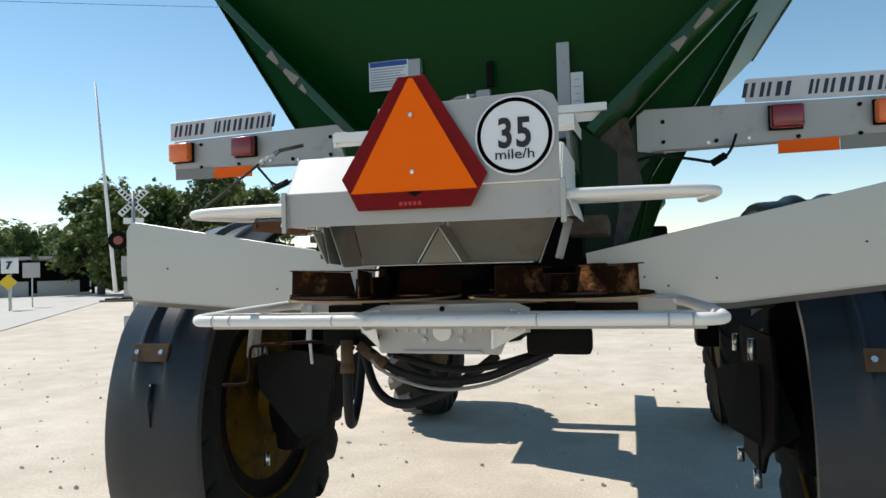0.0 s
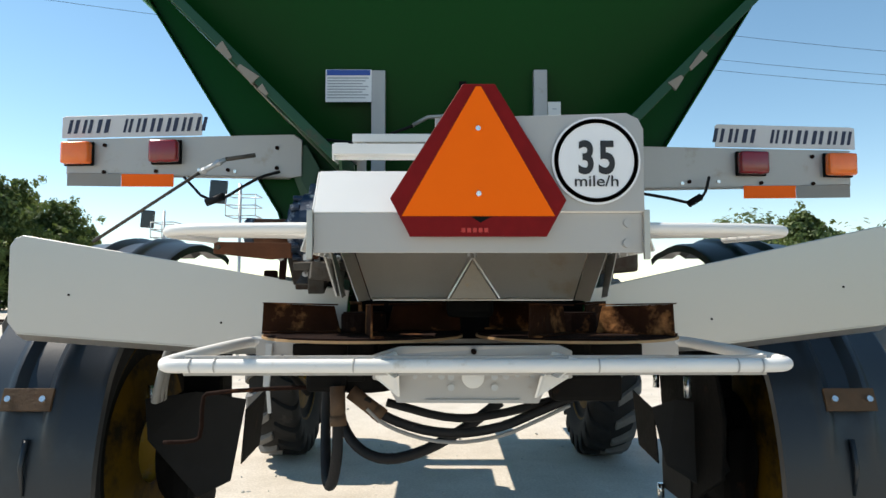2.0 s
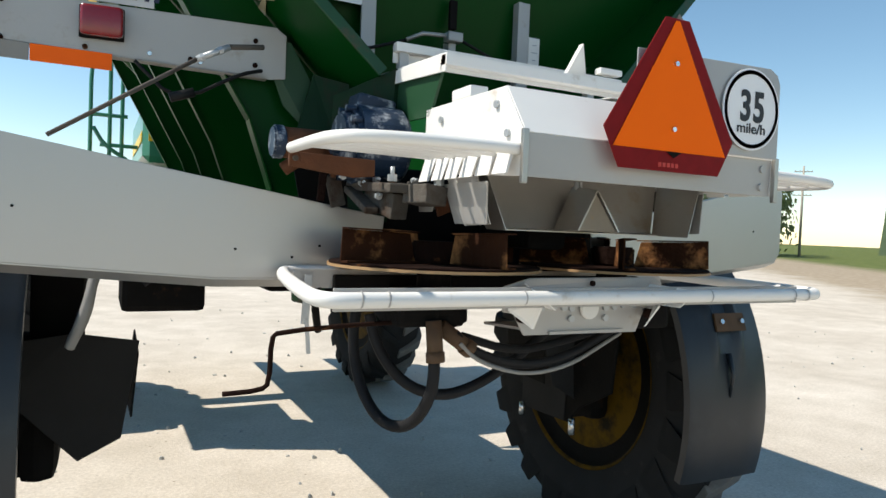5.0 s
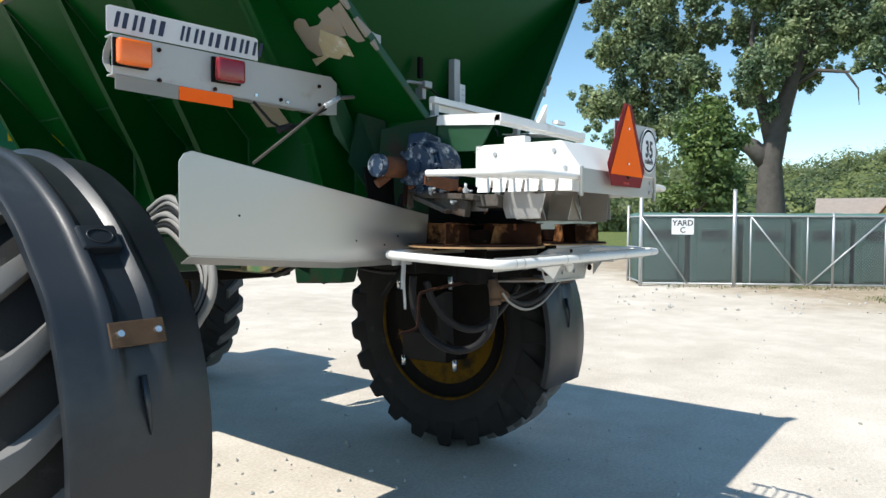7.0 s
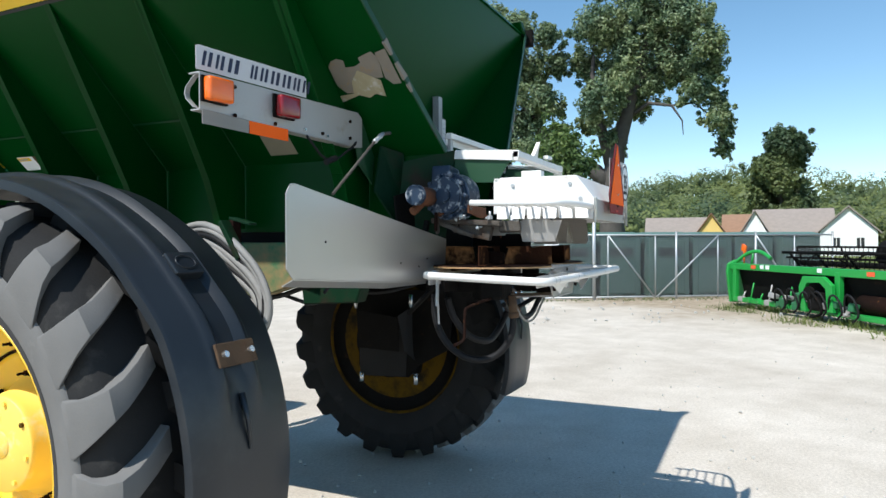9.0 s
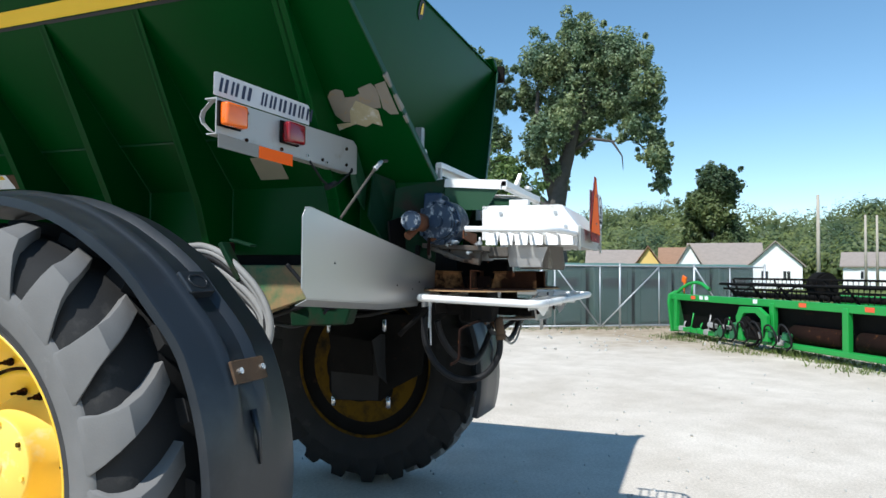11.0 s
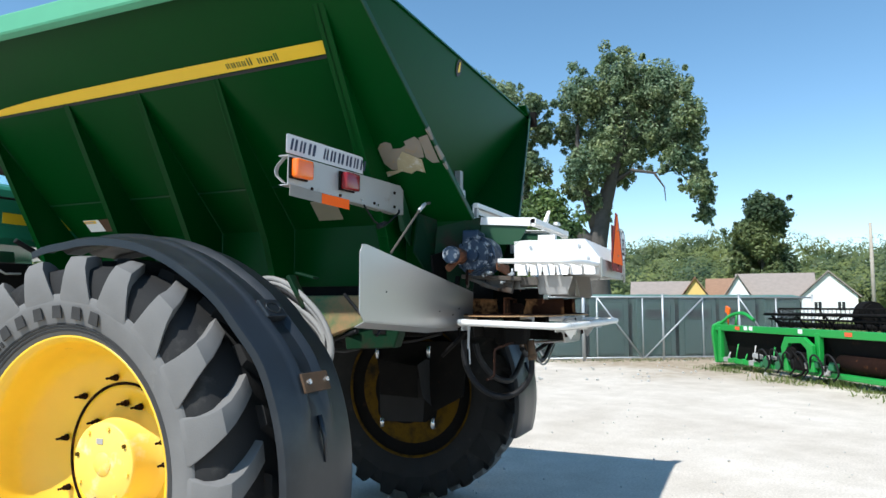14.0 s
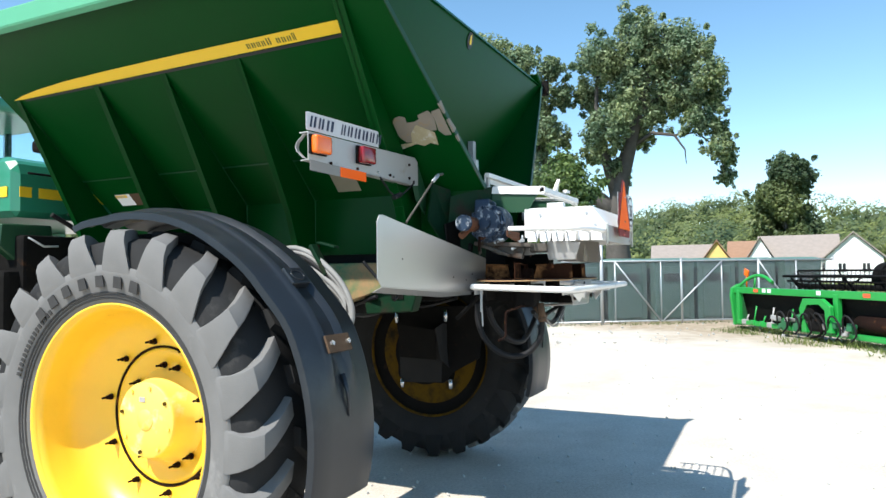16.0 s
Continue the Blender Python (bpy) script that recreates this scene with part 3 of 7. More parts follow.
for z0, z1, w0, w1 in ((2.60, 2.66, 0.008, 0.020), (2.53, 2.57, 0.024, 0.010)):
    e0, e1 = Vector((wall_x(z0), 0.76 + (z0 - LOW) * 0.207, z0)), Vector((wall_x(z1), 0.76 + (z1 - LOW) * 0.207, z1))
    n_in = Vector((-0.707, 0, 0.707))
    prism(bm, [e0 - n_in * w0 * 0.6, e1 - n_in * w1 * 0.4, e1 + n_in * w1, e0 + n_in * w0], (0, -0.012, 0))
part("torn_sticker", bm, TORN, hopper, "torn peeling paper sticker")
# rear wall fittings: posts, notice, latch
bm = B()
box(bm, (-0.340, 1.15, 2.48), (0.055, 0.012, 0.44), None, 0.002)
box(bm, (-0.316, 1.165, 2.48), (0.006, 0.04, 0.44))
part("post", bm, GREY, hopper, "galvanised upright on the rear wall")
bm = B()
box(bm, (0.312, 1.14, 2.50), (0.052, 0.012, 0.40), None, 0.002)
box(bm, (0.288, 1.155, 2.50), (0.006, 0.04, 0.40))
part("post", bm, GREY, hopper, "galvanised upright on the rear wall")
bm = B()
box(bm, (0.366, 1.14, 2.48), (0.052, 0.008, 0.18), None, 0.002)
g = part("depth_gauge", bm, WHITE, hopper, "small white graduated plate")
bm = B()
for k in range(5):
    box(bm, (0.366, 1.1345, 2.42 + 0.03 * k), (0.03 if k % 2 else 0.018, 0.001, 0.003))
parts("mark", bm, INKGREY, g)
bm = B()
box(bm, (-0.46, 1.145, 2.637), (0.185, 0.003, 0.132))
notice = part("notice", bm, SIGNWHITE, hopper, "white notice with a blue heading and small print")
bm = B()
box(bm, (-0.46, 1.1425, 2.69), (0.175, 0.001, 0.022))
part("heading_bar", bm, BLUE, notice)
bm = B()
for k in range(8):
    box(bm, (-0.462 - 0.006 * (k % 3), 1.1425, 2.668 - 0.0115 * k), (0.165 - 0.012 * (k % 3), 0.001, 0.0045))
parts("print_bar", bm, INKGREY, notice)
bm = B()
box(bm, (-0.02, 1.10, 2.50), (0.06, 0.05, 0.035), None, 0.005)
box(bm, (-0.02, 1.13, 2.46), (0.03, 0.05, 0.06), None, 0.003)
tube(bm, [(-0.03, 1.1, 2.505), (-0.14, 1.11, 2.50), (-0.20, 1.12, 2.47)], 0.008, 8)
part("latch", bm, GREY, hopper, "small grey latch with a bent rod")
bm = B()
box(bm, (0.0, 1.15, 2.60), (0.03, 0.02, 0.11), None, 0.004)
part("dark_bracket", bm, DARK, hopper)
tubes = [[(-0.55, 1.16, 2.42), (-0.40, 1.14, 2.40), (-0.2, 1.13, 2.47)], [(0.30, 1.12, 2.40), (0.2, 1.12, 2.44), (0.03, 1.12, 2.50)]]
for t_ in tubes:
    bm = B()
    tube(bm, t_, 0.006, 6, smooth=2)
    part("cable", bm, HOSE, hopper)


# ---- light bars ----
def light_bar(s):
    """One arm with its name plate, lamps and tape; s = -1 left, 1 right."""
    ang = s * 5.4
    root = (-0.638, 1.115, 0.004) if s < 0 else (0.597, 1.10, -0.045)
    T = Matrix.Translation(root) @ pose(0, 0, 0, 0, 0, ang)

    def u(x, y, z):
        return T @ Vector((s * x, y, z))

    bm = B()
    L = 0.985
    pl = [(0.0, 2.262), (0.05, 2.255), (L, 2.288), (L, 2.425), (0.03, 2.425), (0.0, 2.405)]
    prism(bm, [u(x, 0, z) for x, z in pl], u(0, 0.006, 0) - u(0, 0, 0), 0.0015)
    prism(bm, [u(0.03, 0, 2.428), u(L, 0, 2.428), u(L, 0.06, 2.428), u(0.03, 0.06, 2.428)], (0, 0, -0.005))
    prism(bm, [u(0.06, 0, 2.257), u(L, 0, 2.286), u(L, 0.05, 2.286), u(0.06, 0.05, 2.257)], (0, 0, 0.005))
    strap = [(0.0, 2.290), (0.035, 2.300), (0.075, 2.335), (0.082, 2.357), (0.075, 2.380), (0.035, 2.414), (0.0, 2.424)]
    for (ya, za), (yb, zb) in zip(strap, strap[1:]):
        prism(bm, [u(L, ya, za), u(L, yb, zb), u(L - 0.022, yb, zb), u(L - 0.022, ya, za)], u(0, 0.004, 0) - u(0, 0, 0))
    arm = part("light_bar", bm, GREY, truck, "grey steel arm carrying rear lamps")
    bm = B()
    for x, z in ((0.10, 2.375), (0.10, 2.295), (0.60, 2.40), (0.82, 2.40), (0.60, 2.29), (0.82, 2.29), (0.30, 2.29)):
        disc(bm, u(x, -0.004, z), 0.008, 0.008, (0, 1, 0), 8)
    parts("bolt", bm, RUST, arm)
    bm = B()
    for x, z in ((0.27, 2.283), (0.42, 2.292)):
        disc(bm, u(x, -0.004, z), 0.007, 0.010, (0, 1, 0), 8)
    parts("bright_bolt", bm, CHROME, arm)
    bm = B()
    prism(bm, [u(0.41, -0.002, 2.432), u(0.985 + 0.02, -0.002, 2.432), u(1.005, -0.002, 2.518), u(0.99, -0.002, 2.523), u(0.42, -0.002, 2.523), u(0.41, -0.002, 2.515)], u(0, -0.003, 0) - u(0, 0, 0), 0.001)
    plate = part("name_plate", bm, PLATE, arm, "pale grey plate with dark blue lettering bars")
    widths = [0.052, 0.046, 0.062, 0, 0.040, 0.046, 0.055, 0.055, 0.046, 0.05]
    total = sum(w + 0.012 if w else 0.045 for w in widths)
    x0 = 0.70 - total / 2
    sk = 0.012 * s
    for w in (widths if s > 0 else widths[::-1]):
        if not w:
            x0 += 0.045
            continue
        for o_, wd_ in ((0.0, 0.30), (w * 0.56, 0.26)):
            bm = B()
            prism(bm, [u(x0 + o_, -0.006, 2.450), u(x0 + o_ + w * wd_, -0.006, 2.450), u(x0 + o_ + w * wd_ + sk, -0.006, 2.506), u(x0 + o_ + sk, -0.006, 2.506)], u(0, -0.001, 0) - u(0, 0, 0))
            part("lettering_bar", bm, BLUE_INK, plate)
        x0 += w + 0.012

    def lamp(xc, zc, material, lbl):
        bm = B()
        c = u(xc, -0.003, zc)
        box(bm, (c.x, c.y - 0.006, c.z), (0.125, 0.012, 0.098), (0, 0, ang), 0.004)
        base = part("lamp_base", bm, DARK, arm)
        bm = B()
        box(bm, (c.x, c.y - 0.030, c.z), (0.118, 0.040, 0.090), (0, 0, ang), 0.012)
        part("lens", bm, material, arm, lbl, smooth=True)

    lamp(0.925, 2.365, AMBER, "amber lamp lens")
    lamp(0.555, 2.365, REDLENS, "dark red lamp lens")
    bm = B()
    prism(bm, [u(0.525, -0.002, 2.226), u(0.745, -0.002, 2.230), u(0.745, -0.002, 2.281), u(0.525, -0.002, 2.277)], u(0, -0.003, 0) - u(0, 0, 0), 0.001)
    part("reflector", bm, REFLECT, arm, "orange reflective strip")
    bm = B()
    prism(bm, [u(0.747, -0.002, 2.230), u(0.978, -0.002, 2.236), u(0.978, -0.002, 2.290), u(0.747, -0.002, 2.281)], u(0, -0.003, 0) - u(0, 0, 0), 0.001)
    part("tape_strip", bm, DULLTAPE, arm, "faded grey strip")
    # plate behind, joining the arm to the hopper
    bm = B()
    prism(bm, [(s * 0.62, 1.12, 2.39), (s * 0.72, 1.13, 2.39), (s * 0.64, 1.13, 2.18), (s * 0.55, 1.11, 2.09), (s * 0.53, 1.11, 2.23)], (0, 0.008, 0), 0.001)
    part("mounting_plate", bm, GREEN_D, arm, "dull green mounting plate")
    return arm


PLATE = mat("pale_grey_plate", (0.56, 0.56, 0.57), 0.5, 0.0, 0.05, 6, 0.02, 60)
BLUE_INK = mat("dark_blue_ink", (0.012, 0.018, 0.05), 0.5, 0, 0.1, 10, 0.0)
light_bar(-1)
light_bar(1)
# lamp leads
bm = B()
tube(bm, [(0.55, 1.12, 2.15), (0.63, 1.07, 2.20), (0.80, 1.06, 2.17), (0.88, 1.07, 2.15), (0.935, 1.07, 2.18), (0.965, 1.10, 2.26)], 0.006, 6, smooth=2)
cab_ = part("lamp_lead", bm, HOSE, truck, "thin black lamp lead with a plug")
bm = B()
tube(bm, [(0.87, 1.065, 2.148), (0.92, 1.07, 2.178)], 0.014, 8)
part("plug", bm, DARK, cab_)
bm = B()
tube(bm, [(-1.10, 1.11, 2.26), (-0.98, 1.08, 2.14), (-0.80, 1.06, 2.25), (-0.72, 1.1, 2.28)], 0.006, 6, smooth=2)
cab_ = part("lamp_lead", bm, HOSE, truck, "thin black lamp lead with a plug")
bm = B()
tube(bm, [(-1.0, 1.08, 2.155), (-0.93, 1.075, 2.18)], 0.015, 8)
part("plug", bm, HOSE, cab_)
# ---- side deflector shields ----
for s in (-1, 1):
    bm = B()

    def sy(x):
        return 0.77 + (abs(x) - 0.41) * 0.052

    tip = 1.0 if s < 0 else 0.937
    rise = 0.0 if s < 0 else 0.034

    def sp_(x, z, dy=0.0):
        """A place on the shield; the tip of the right one ends nearer and rides higher."""
        xx = x if x < 0.9 else 0.9 + (x - 0.9) * (tip * 1.6 - 0.9) / 0.7
        return (s * xx, sy(xx) + dy, z + rise * (x - 0.4) / 1.2)

    out = [(1.550, 2.008), (1.580, 1.998), (1.598, 1.970), (1.598, 1.705), (1.565, 1.668), (0.89, 1.622), (0.42, 1.625), (0.40, 1.815)]
    prism(bm, [sp_(x, z) for x, z in out], (0, 0.006, 0), 0.0015)
    # folded lips along the foot and the top edge
    prism(bm, [sp_(1.565, 1.668), sp_(0.89, 1.622), sp_(0.42, 1.625), sp_(0.42, 1.60, 0.05), sp_(0.89, 1.597, 0.05), sp_(1.565, 1.643, 0.05)], (0, 0, -0.004))
    prism(bm, [sp_(1.550, 2.008, 0.006), sp_(0.40, 1.815, 0.006), sp_(0.40, 1.815, 0.026), sp_(1.550, 2.008, 0.026)], (0, 0, -0.004))
    sh = part("deflector_shield", bm, SHIELD, truck, "dull stainless deflector shield with rounded outer corners")
    bm = B()
    for x, z in ((0.68, 1.685), (0.84, 1.705), (1.38, 1.80), (0.60, 1.72)):
        disc(bm, sp_(x, z, -0.001), 0.004, 0.003, (0, 1, 0), 8)
    parts("hole", bm, DARK, sh)
    if s > 0:
        continue
    bm = B()
    pts = [(s * 0.759, 0.89, 2.304), (s * 0.86, 0.87, 2.285)]
    tube(bm, pts, 0.008, 8)
    tube(bm, [(s * 0.95, 0.862, 2.235), (s * 1.31, 0.835, 1.985)], 0.006, 8)
    part("stay_rod", bm, GRIME, truck, "thin dull steel stay rod")
    bm = B()
    tube(bm, [(s * 0.86, 0.87, 2.285), (s * 0.95, 0.862, 2.235)], 0.009, 8)
    disc(bm, (s * 0.885, 0.868, 2.271), 0.012, 0.012, (s * 0.9, 0, -0.45), 6)
    disc(bm, (s * 0.935, 0.864, 2.243), 0.012, 0.012, (s * 0.9, 0, -0.45), 6)
    part("turnbuckle", bm, GALV, truck, "bright turnbuckle of the stay rod")

# ---- rear box over the spinners ----
YB = 0.03
HW = 0.388
bm = B()
prof = [(YB, 1.903), (YB - 0.003, 1.996), (0.111, 2.107), (0.52, 2.110), (0.52, 1.935)]
prism(bm, [(-HW, y, z) for y, z in prof], (0.004, 0, 0), 0.0012)
prism(bm, [(HW - 0.004, y, z) for y, z in prof], (0.004, 0, 0), 0.0012)
rear_box = new("spinner_box")
rear_box.parent = truck
tagged(rear_box, "pale grey sheet-steel box over the spinners")
parts("side_panel", bm, WHITE, rear_box)
bm = B()
prism(bm, [(-HW + 0.005, YB, 1.903), (HW - 0.005, YB, 1.903), (HW - 0.005, YB - 0.003, 1.996), (-HW + 0.005, YB - 0.003, 1.996)], (0, 0.004, 0), 0.001)
part("rear_panel", bm, GREY, rear_box)
bm = B()
prism(bm, [(-HW + 0.005, YB - 0.003, 1.998), (HW - 0.005, YB - 0.003, 1.998), (HW - 0.005, 0.111, 2.109), (-HW + 0.005, 0.111, 2.109)], (0, 0.003, -0.003), 0.001)
part("slope_panel", bm, WHITE, rear_box)
bm = B()
prism(bm, [(-HW + 0.005, 0.113, 2.109), (HW - 0.005, 0.113, 2.109), (HW - 0.005, 0.52, 2.112), (-HW + 0.005, 0.52, 2.112)], (0, 0, -0.004), 0.001)
part("top_panel", bm, WHITE, rear_box)
bm = B()
for s in (-1, 1):
    box(bm, (s * (HW + 0.002), 0.02, 1.945), (0.014, 0.012, 0.115), None, 0.002)
parts("corner_angle", bm, STEEL, rear_box)
bm = B()
for x, z in ((HW - 0.04, 1.972), (HW - 0.042, 1.925)):
    disc(bm, (x, YB - 0.004, z), 0.010, 0.008, (0, 1, 0), 12)
parts("bolt", bm, GREY, rear_box)
bm = B()
for y, z in ((0.14, 2.07), (0.09, 2.00), (0.42, 2.07), (0.47, 1.97)):
    disc(bm, (-HW - 0.003, y, z), 0.009, 0.008, (1, 0, 0), 10)
parts("bolt", bm, GALV, rear_box)
bm = B()
box(bm, (-HW + 0.03, 0.33, 2.125), (0.05, 0.10, 0.03), None, 0.004)
part("catch", bm, WHITE, rear_box)
# plate that carries the speed sign and the emblem
bm = B()
prism(bm, [(-0.10, 0.012, 2.215), (0.345, 0.012, 2.228), (0.372, 0.012, 2.215), (0.384, 0.012, 2.19), (0.384, 0.012, 1.998), (-0.10, 0.012, 1.998)], (0, 0.004, 0), 0.001)
sign_plate = part("sign_plate", bm, GREY, rear_box, "grey plate that carries the signs")
# slow vehicle emblem: triangle with a border
EY = -0.004
emblem = B()
pts = [(-0.157, EY, 1.938), (0.155, EY, 1.938), (0.201, EY, 2.022), (0.038, EY, 2.292), (-0.036, EY, 2.292), (-0.203, EY, 2.026)]
prism(emblem, pts, (0, 0.003, 0), 0.0008)
emb = part("slow_vehicle_emblem", emblem, RED, rear_box, "orange slow-vehicle triangle with dark red border, scuffed")
bm = B()
prism(bm, [(-0.176, EY - 0.002, 1.985), (0.174, EY - 0.002, 1.985), (0.006, EY - 0.002, 2.286), (-0.006, EY - 0.002, 2.286)], (0, 0.001, 0))
part("orange_triangle", bm, ORANGE, emb, "fluorescent orange triangle")
bm = B()
disc(bm, (0, EY - 0.005, 2.036), 0.006, 0.006, (0, 1, 0), 10)
disc(bm, (-0.001, EY - 0.005, 2.187), 0.006, 0.006, (0, 1, 0), 10)
parts("screw", bm, CHROME, emb)
bm = B()
prism(bm, [(-0.018, EY - 0.0035, 1.984), (0.030, EY - 0.0035, 1.984), (0.004, EY - 0.0035, 1.970)], (0, 0.001, 0))
part("tear", bm, DARK, emb, "small dark tear")
bm = B()
for k in range(5):
    box(bm, (-0.035 + 0.013 * k, EY - 0.001, 1.953), (0.009, 0.001, 0.010))
parts("print_bar", bm, REDPAINT, emb)
# speed sign
bm = B()
disc(bm, (0.272, 0.006, 2.115), 0.1025, 0.003, (0, 1, 0), 48)
sp = part("speed_sign", bm, SIGNWHITE, rear_box, "round white sign reading 35 mile/h")
bm = B()
n_, ring = 48, []
for i in range(n_):
    a = math.tau * i / n_
    ring.append([bm.verts.new((0.272 + r * math.cos(a), y, 2.115 + r * math.sin(a))) for r, y in ((0.0975, 0.0035), (0.0875, 0.0035))])
for i in range(n_):
    a, c = ring[i], ring[(i + 1) % n_]
    bm.faces.new((a[0], c[0], c[1], a[1]))
bmesh.ops.solidify(bm, geom=bm.faces[:], thickness=0.0006)
part("ring", bm, BLACK, sp)
words("numeral", "3", 0.105, pose(0.2485, 0.003, 2.118, 90, 0, 0), BLACK, sp, stretch=0.80, bold=0.0030)
words("numeral", "5", 0.105, pose(0.2965, 0.003, 2.118, 90, 0, 0), BLACK, sp, stretch=0.80, bold=0.0030)
words("unit", "mile/h", 0.036, pose(0.272, 0.003, 2.066, 90, 0, 0), BLACK, sp, stretch=1.18, bold=0.0003)
# tubular hand guards on both flanks, with a slotted flange under each
for s in (-1, 1):
    bm = B()
    tube(bm, [(s * 0.385, 0.042, 1.962), (s * 0.58, 0.060, 1.963), (s * 0.715, 0.085, 1.962), (s * 0.768, 0.13, 1.961), (s * 0.778, 0.22, 1.962), (s * 0.772, 0.36, 1.966), (s * 0.766, 0.485, 1.970)], 0.0135, 12, smooth=2)
    gd = part("guard_rail", bm, WHITE, rear_box, "white tubular guard loop")
    for k in range(6):
        bm = B()
        y = 0.125 + 0.065 * k
        z = 1.950 + y * 0.05
        tube(bm, [(s * 0.40, y, z), (s * 0.768, y, z + 0.004)], 0.006, 8)
        part("bar", bm, WHITE, gd)
    for k in range(6):
        y0 = 0.045 + 0.077 * k
        bm = B()
        prism(bm, [(s * (HW + 0.006), y0, 1.968), (s * (HW + 0.006), y0 + 0.066, 1.968), (s * (HW + 0.026), y0 + 0.062, 1.908), (s * (HW + 0.026), y0, 1.908)], (s * 0.004, 0, 0), 0.001)
        part("flange_tab", bm, WHITE, rear_box, "white flange tab between slots")
    if s > 0:
        continue
    bm = B()
    prism(bm, [(s * 0.77, 0.49, 1.962), (s * 0.77, 0.49, 1.926), (s * 0.60, 0.50, 1.908), (s * 0.54, 0.50, 1.915), (s * 0.54, 0.50, 1.958)], (0, 0.008, 0), 0.001)
    part("guard_bracket", bm, RUST_O, rear_box, "rusty flat bracket under the guard")
    bm = B()
    disc(bm, (s * 0.755, 0.486, 1.945), 0.007, 0.010, (0, 1, 0), 10)
    part("bracket_bolt", bm, GRIME, rear_box)
# frame over the box
bm = B()
box(bm, (0.0, 0.40, 2.222), (0.80, 0.03, 0.030), None, 0.002)
box(bm, (0.0, 0.415, 2.21), (0.80, 0.005, 0.03))
part("cross_bar", bm, WHITE, rear_box)
bm = B()
box(bm, (0.05, 0.76, 2.335), (0.88, 0.03, 0.028), None, 0.002)
box(bm, (0.05, 0.775, 2.315), (0.88, 0.005, 0.05))
part("cross_bar", bm, WHITE, rear_box)
for s in (-1, 1):
    bm = B()
    prism(bm, [(s * 0.395, 0.39, 2.235), (s * 0.395, 0.86, 2.262), (s * 0.395, 0.86, 2.225), (s * 0.395, 0.52, 2.20), (s * 0.395, 0.39, 2.19)], (s * 0.005, 0, 0), 0.001)
    prism(bm, [(s * 0.395, 0.39, 2.236), (s * 0.395, 0.86, 2.264), (s * 0.355, 0.86, 2.264), (s * 0.355, 0.39, 2.236)], (0, 0, 0.005))
    part("side_angle", bm, WHITE, rear_box)
    bm = B()
    prism(bm, [(s * 0.38, 0.42, 2.22), (s * 0.38, 0.72, 2.24), (s * 0.38, 0.80, 2.10), (s * 0.38, 0.50, 2.09)], (s * 0.008, 0, 0))
    part("cheek_plate", bm, GREEN_D, rear_box, "green cheek plate with flaking paint")
    bm = B()
    box(bm, (s * 0.36, 0.77, 2.22), (0.03, 0.03, 0.24), None, 0.002)
    part("upright", bm, GREY, rear_box)
bm = B()
prism(bm, [(0.02, 0.45, 2.24), (0.10, 0.45, 2.24), (0.06, 0.42, 2.34)], (0, 0.02, 0))
box(bm, (0.14, 0.40, 2.262), (0.08, 0.03, 0.018), None, 0.003)
part("latch_plate", bm, WHITE, rear_box)
# divider chute under the box
bm = B()
prism(bm, [(-0.34, 0.395, 1.945), (0.34, 0.395, 1.945), (0.281, 0.345, 1.791), (-0.281, 0.345, 1.791)], (0, 0.004, 0.001), 0.001)
prism(bm, [(-0.281, 0.345, 1.793), (0.281, 0.345, 1.793), (0.272, 0.305, 1.788), (-0.272, 0.305, 1.788)], (0, 0, 0.003))
chute = part("divider_chute", bm, STEEL, truck, "stained stainless divider chute")
for s in (-1, 1):
    bm = B()
    prism(bm, [(s * 0.342, 0.392, 1.945), (s * 0.283, 0.343, 1.789), (s * 0.300, 0.22, 1.787), (s * 0.352, 0.235, 1.925)], (s * 0.003, 0, 0), 0.0005)
    part("cheek", bm, STEEL, chute)
    bm = B()
    prism(bm, [(s * 0.375, 0.24, 1.915), (s * 0.345, 0.22, 1.80), (s * 0.355, 0.33, 1.795), (s * 0.385, 0.38, 1.915)], (s * 0.003, 0, 0), 0.0005)
    part("side_flap", bm, GREY, chute)
bm = B()
prism(bm, [(-0.003, 0.254, 1.896), (-0.062, 0.245, 1.794), (0.062, 0.245, 1.794)], (0, 0.10, 0.003), 0.001)
wedge = part("divider_wedge", bm, TORN, chute, "dusty wedge-shaped divider with rusty stains")
for s in (-1, 1):
    bm = B()
    prism(bm, [(-0.003, 0.247, 1.900), (s * 0.066, 0.240, 1.793), (s * 0.070, 0.342, 1.793), (-0.003, 0.356, 1.914)], (s * 0.004, 0, 0.003))
    part("wedge_cap", bm, STEEL, wedge)
for dx_ in (-0.008, 0.006):
    bm = B()
    disc(bm, (dx_, 0.335, 1.918), 0.006, 0.022, (0, 0, 1), 8)
    part("wedge_bolt", bm, GALV, wedge)

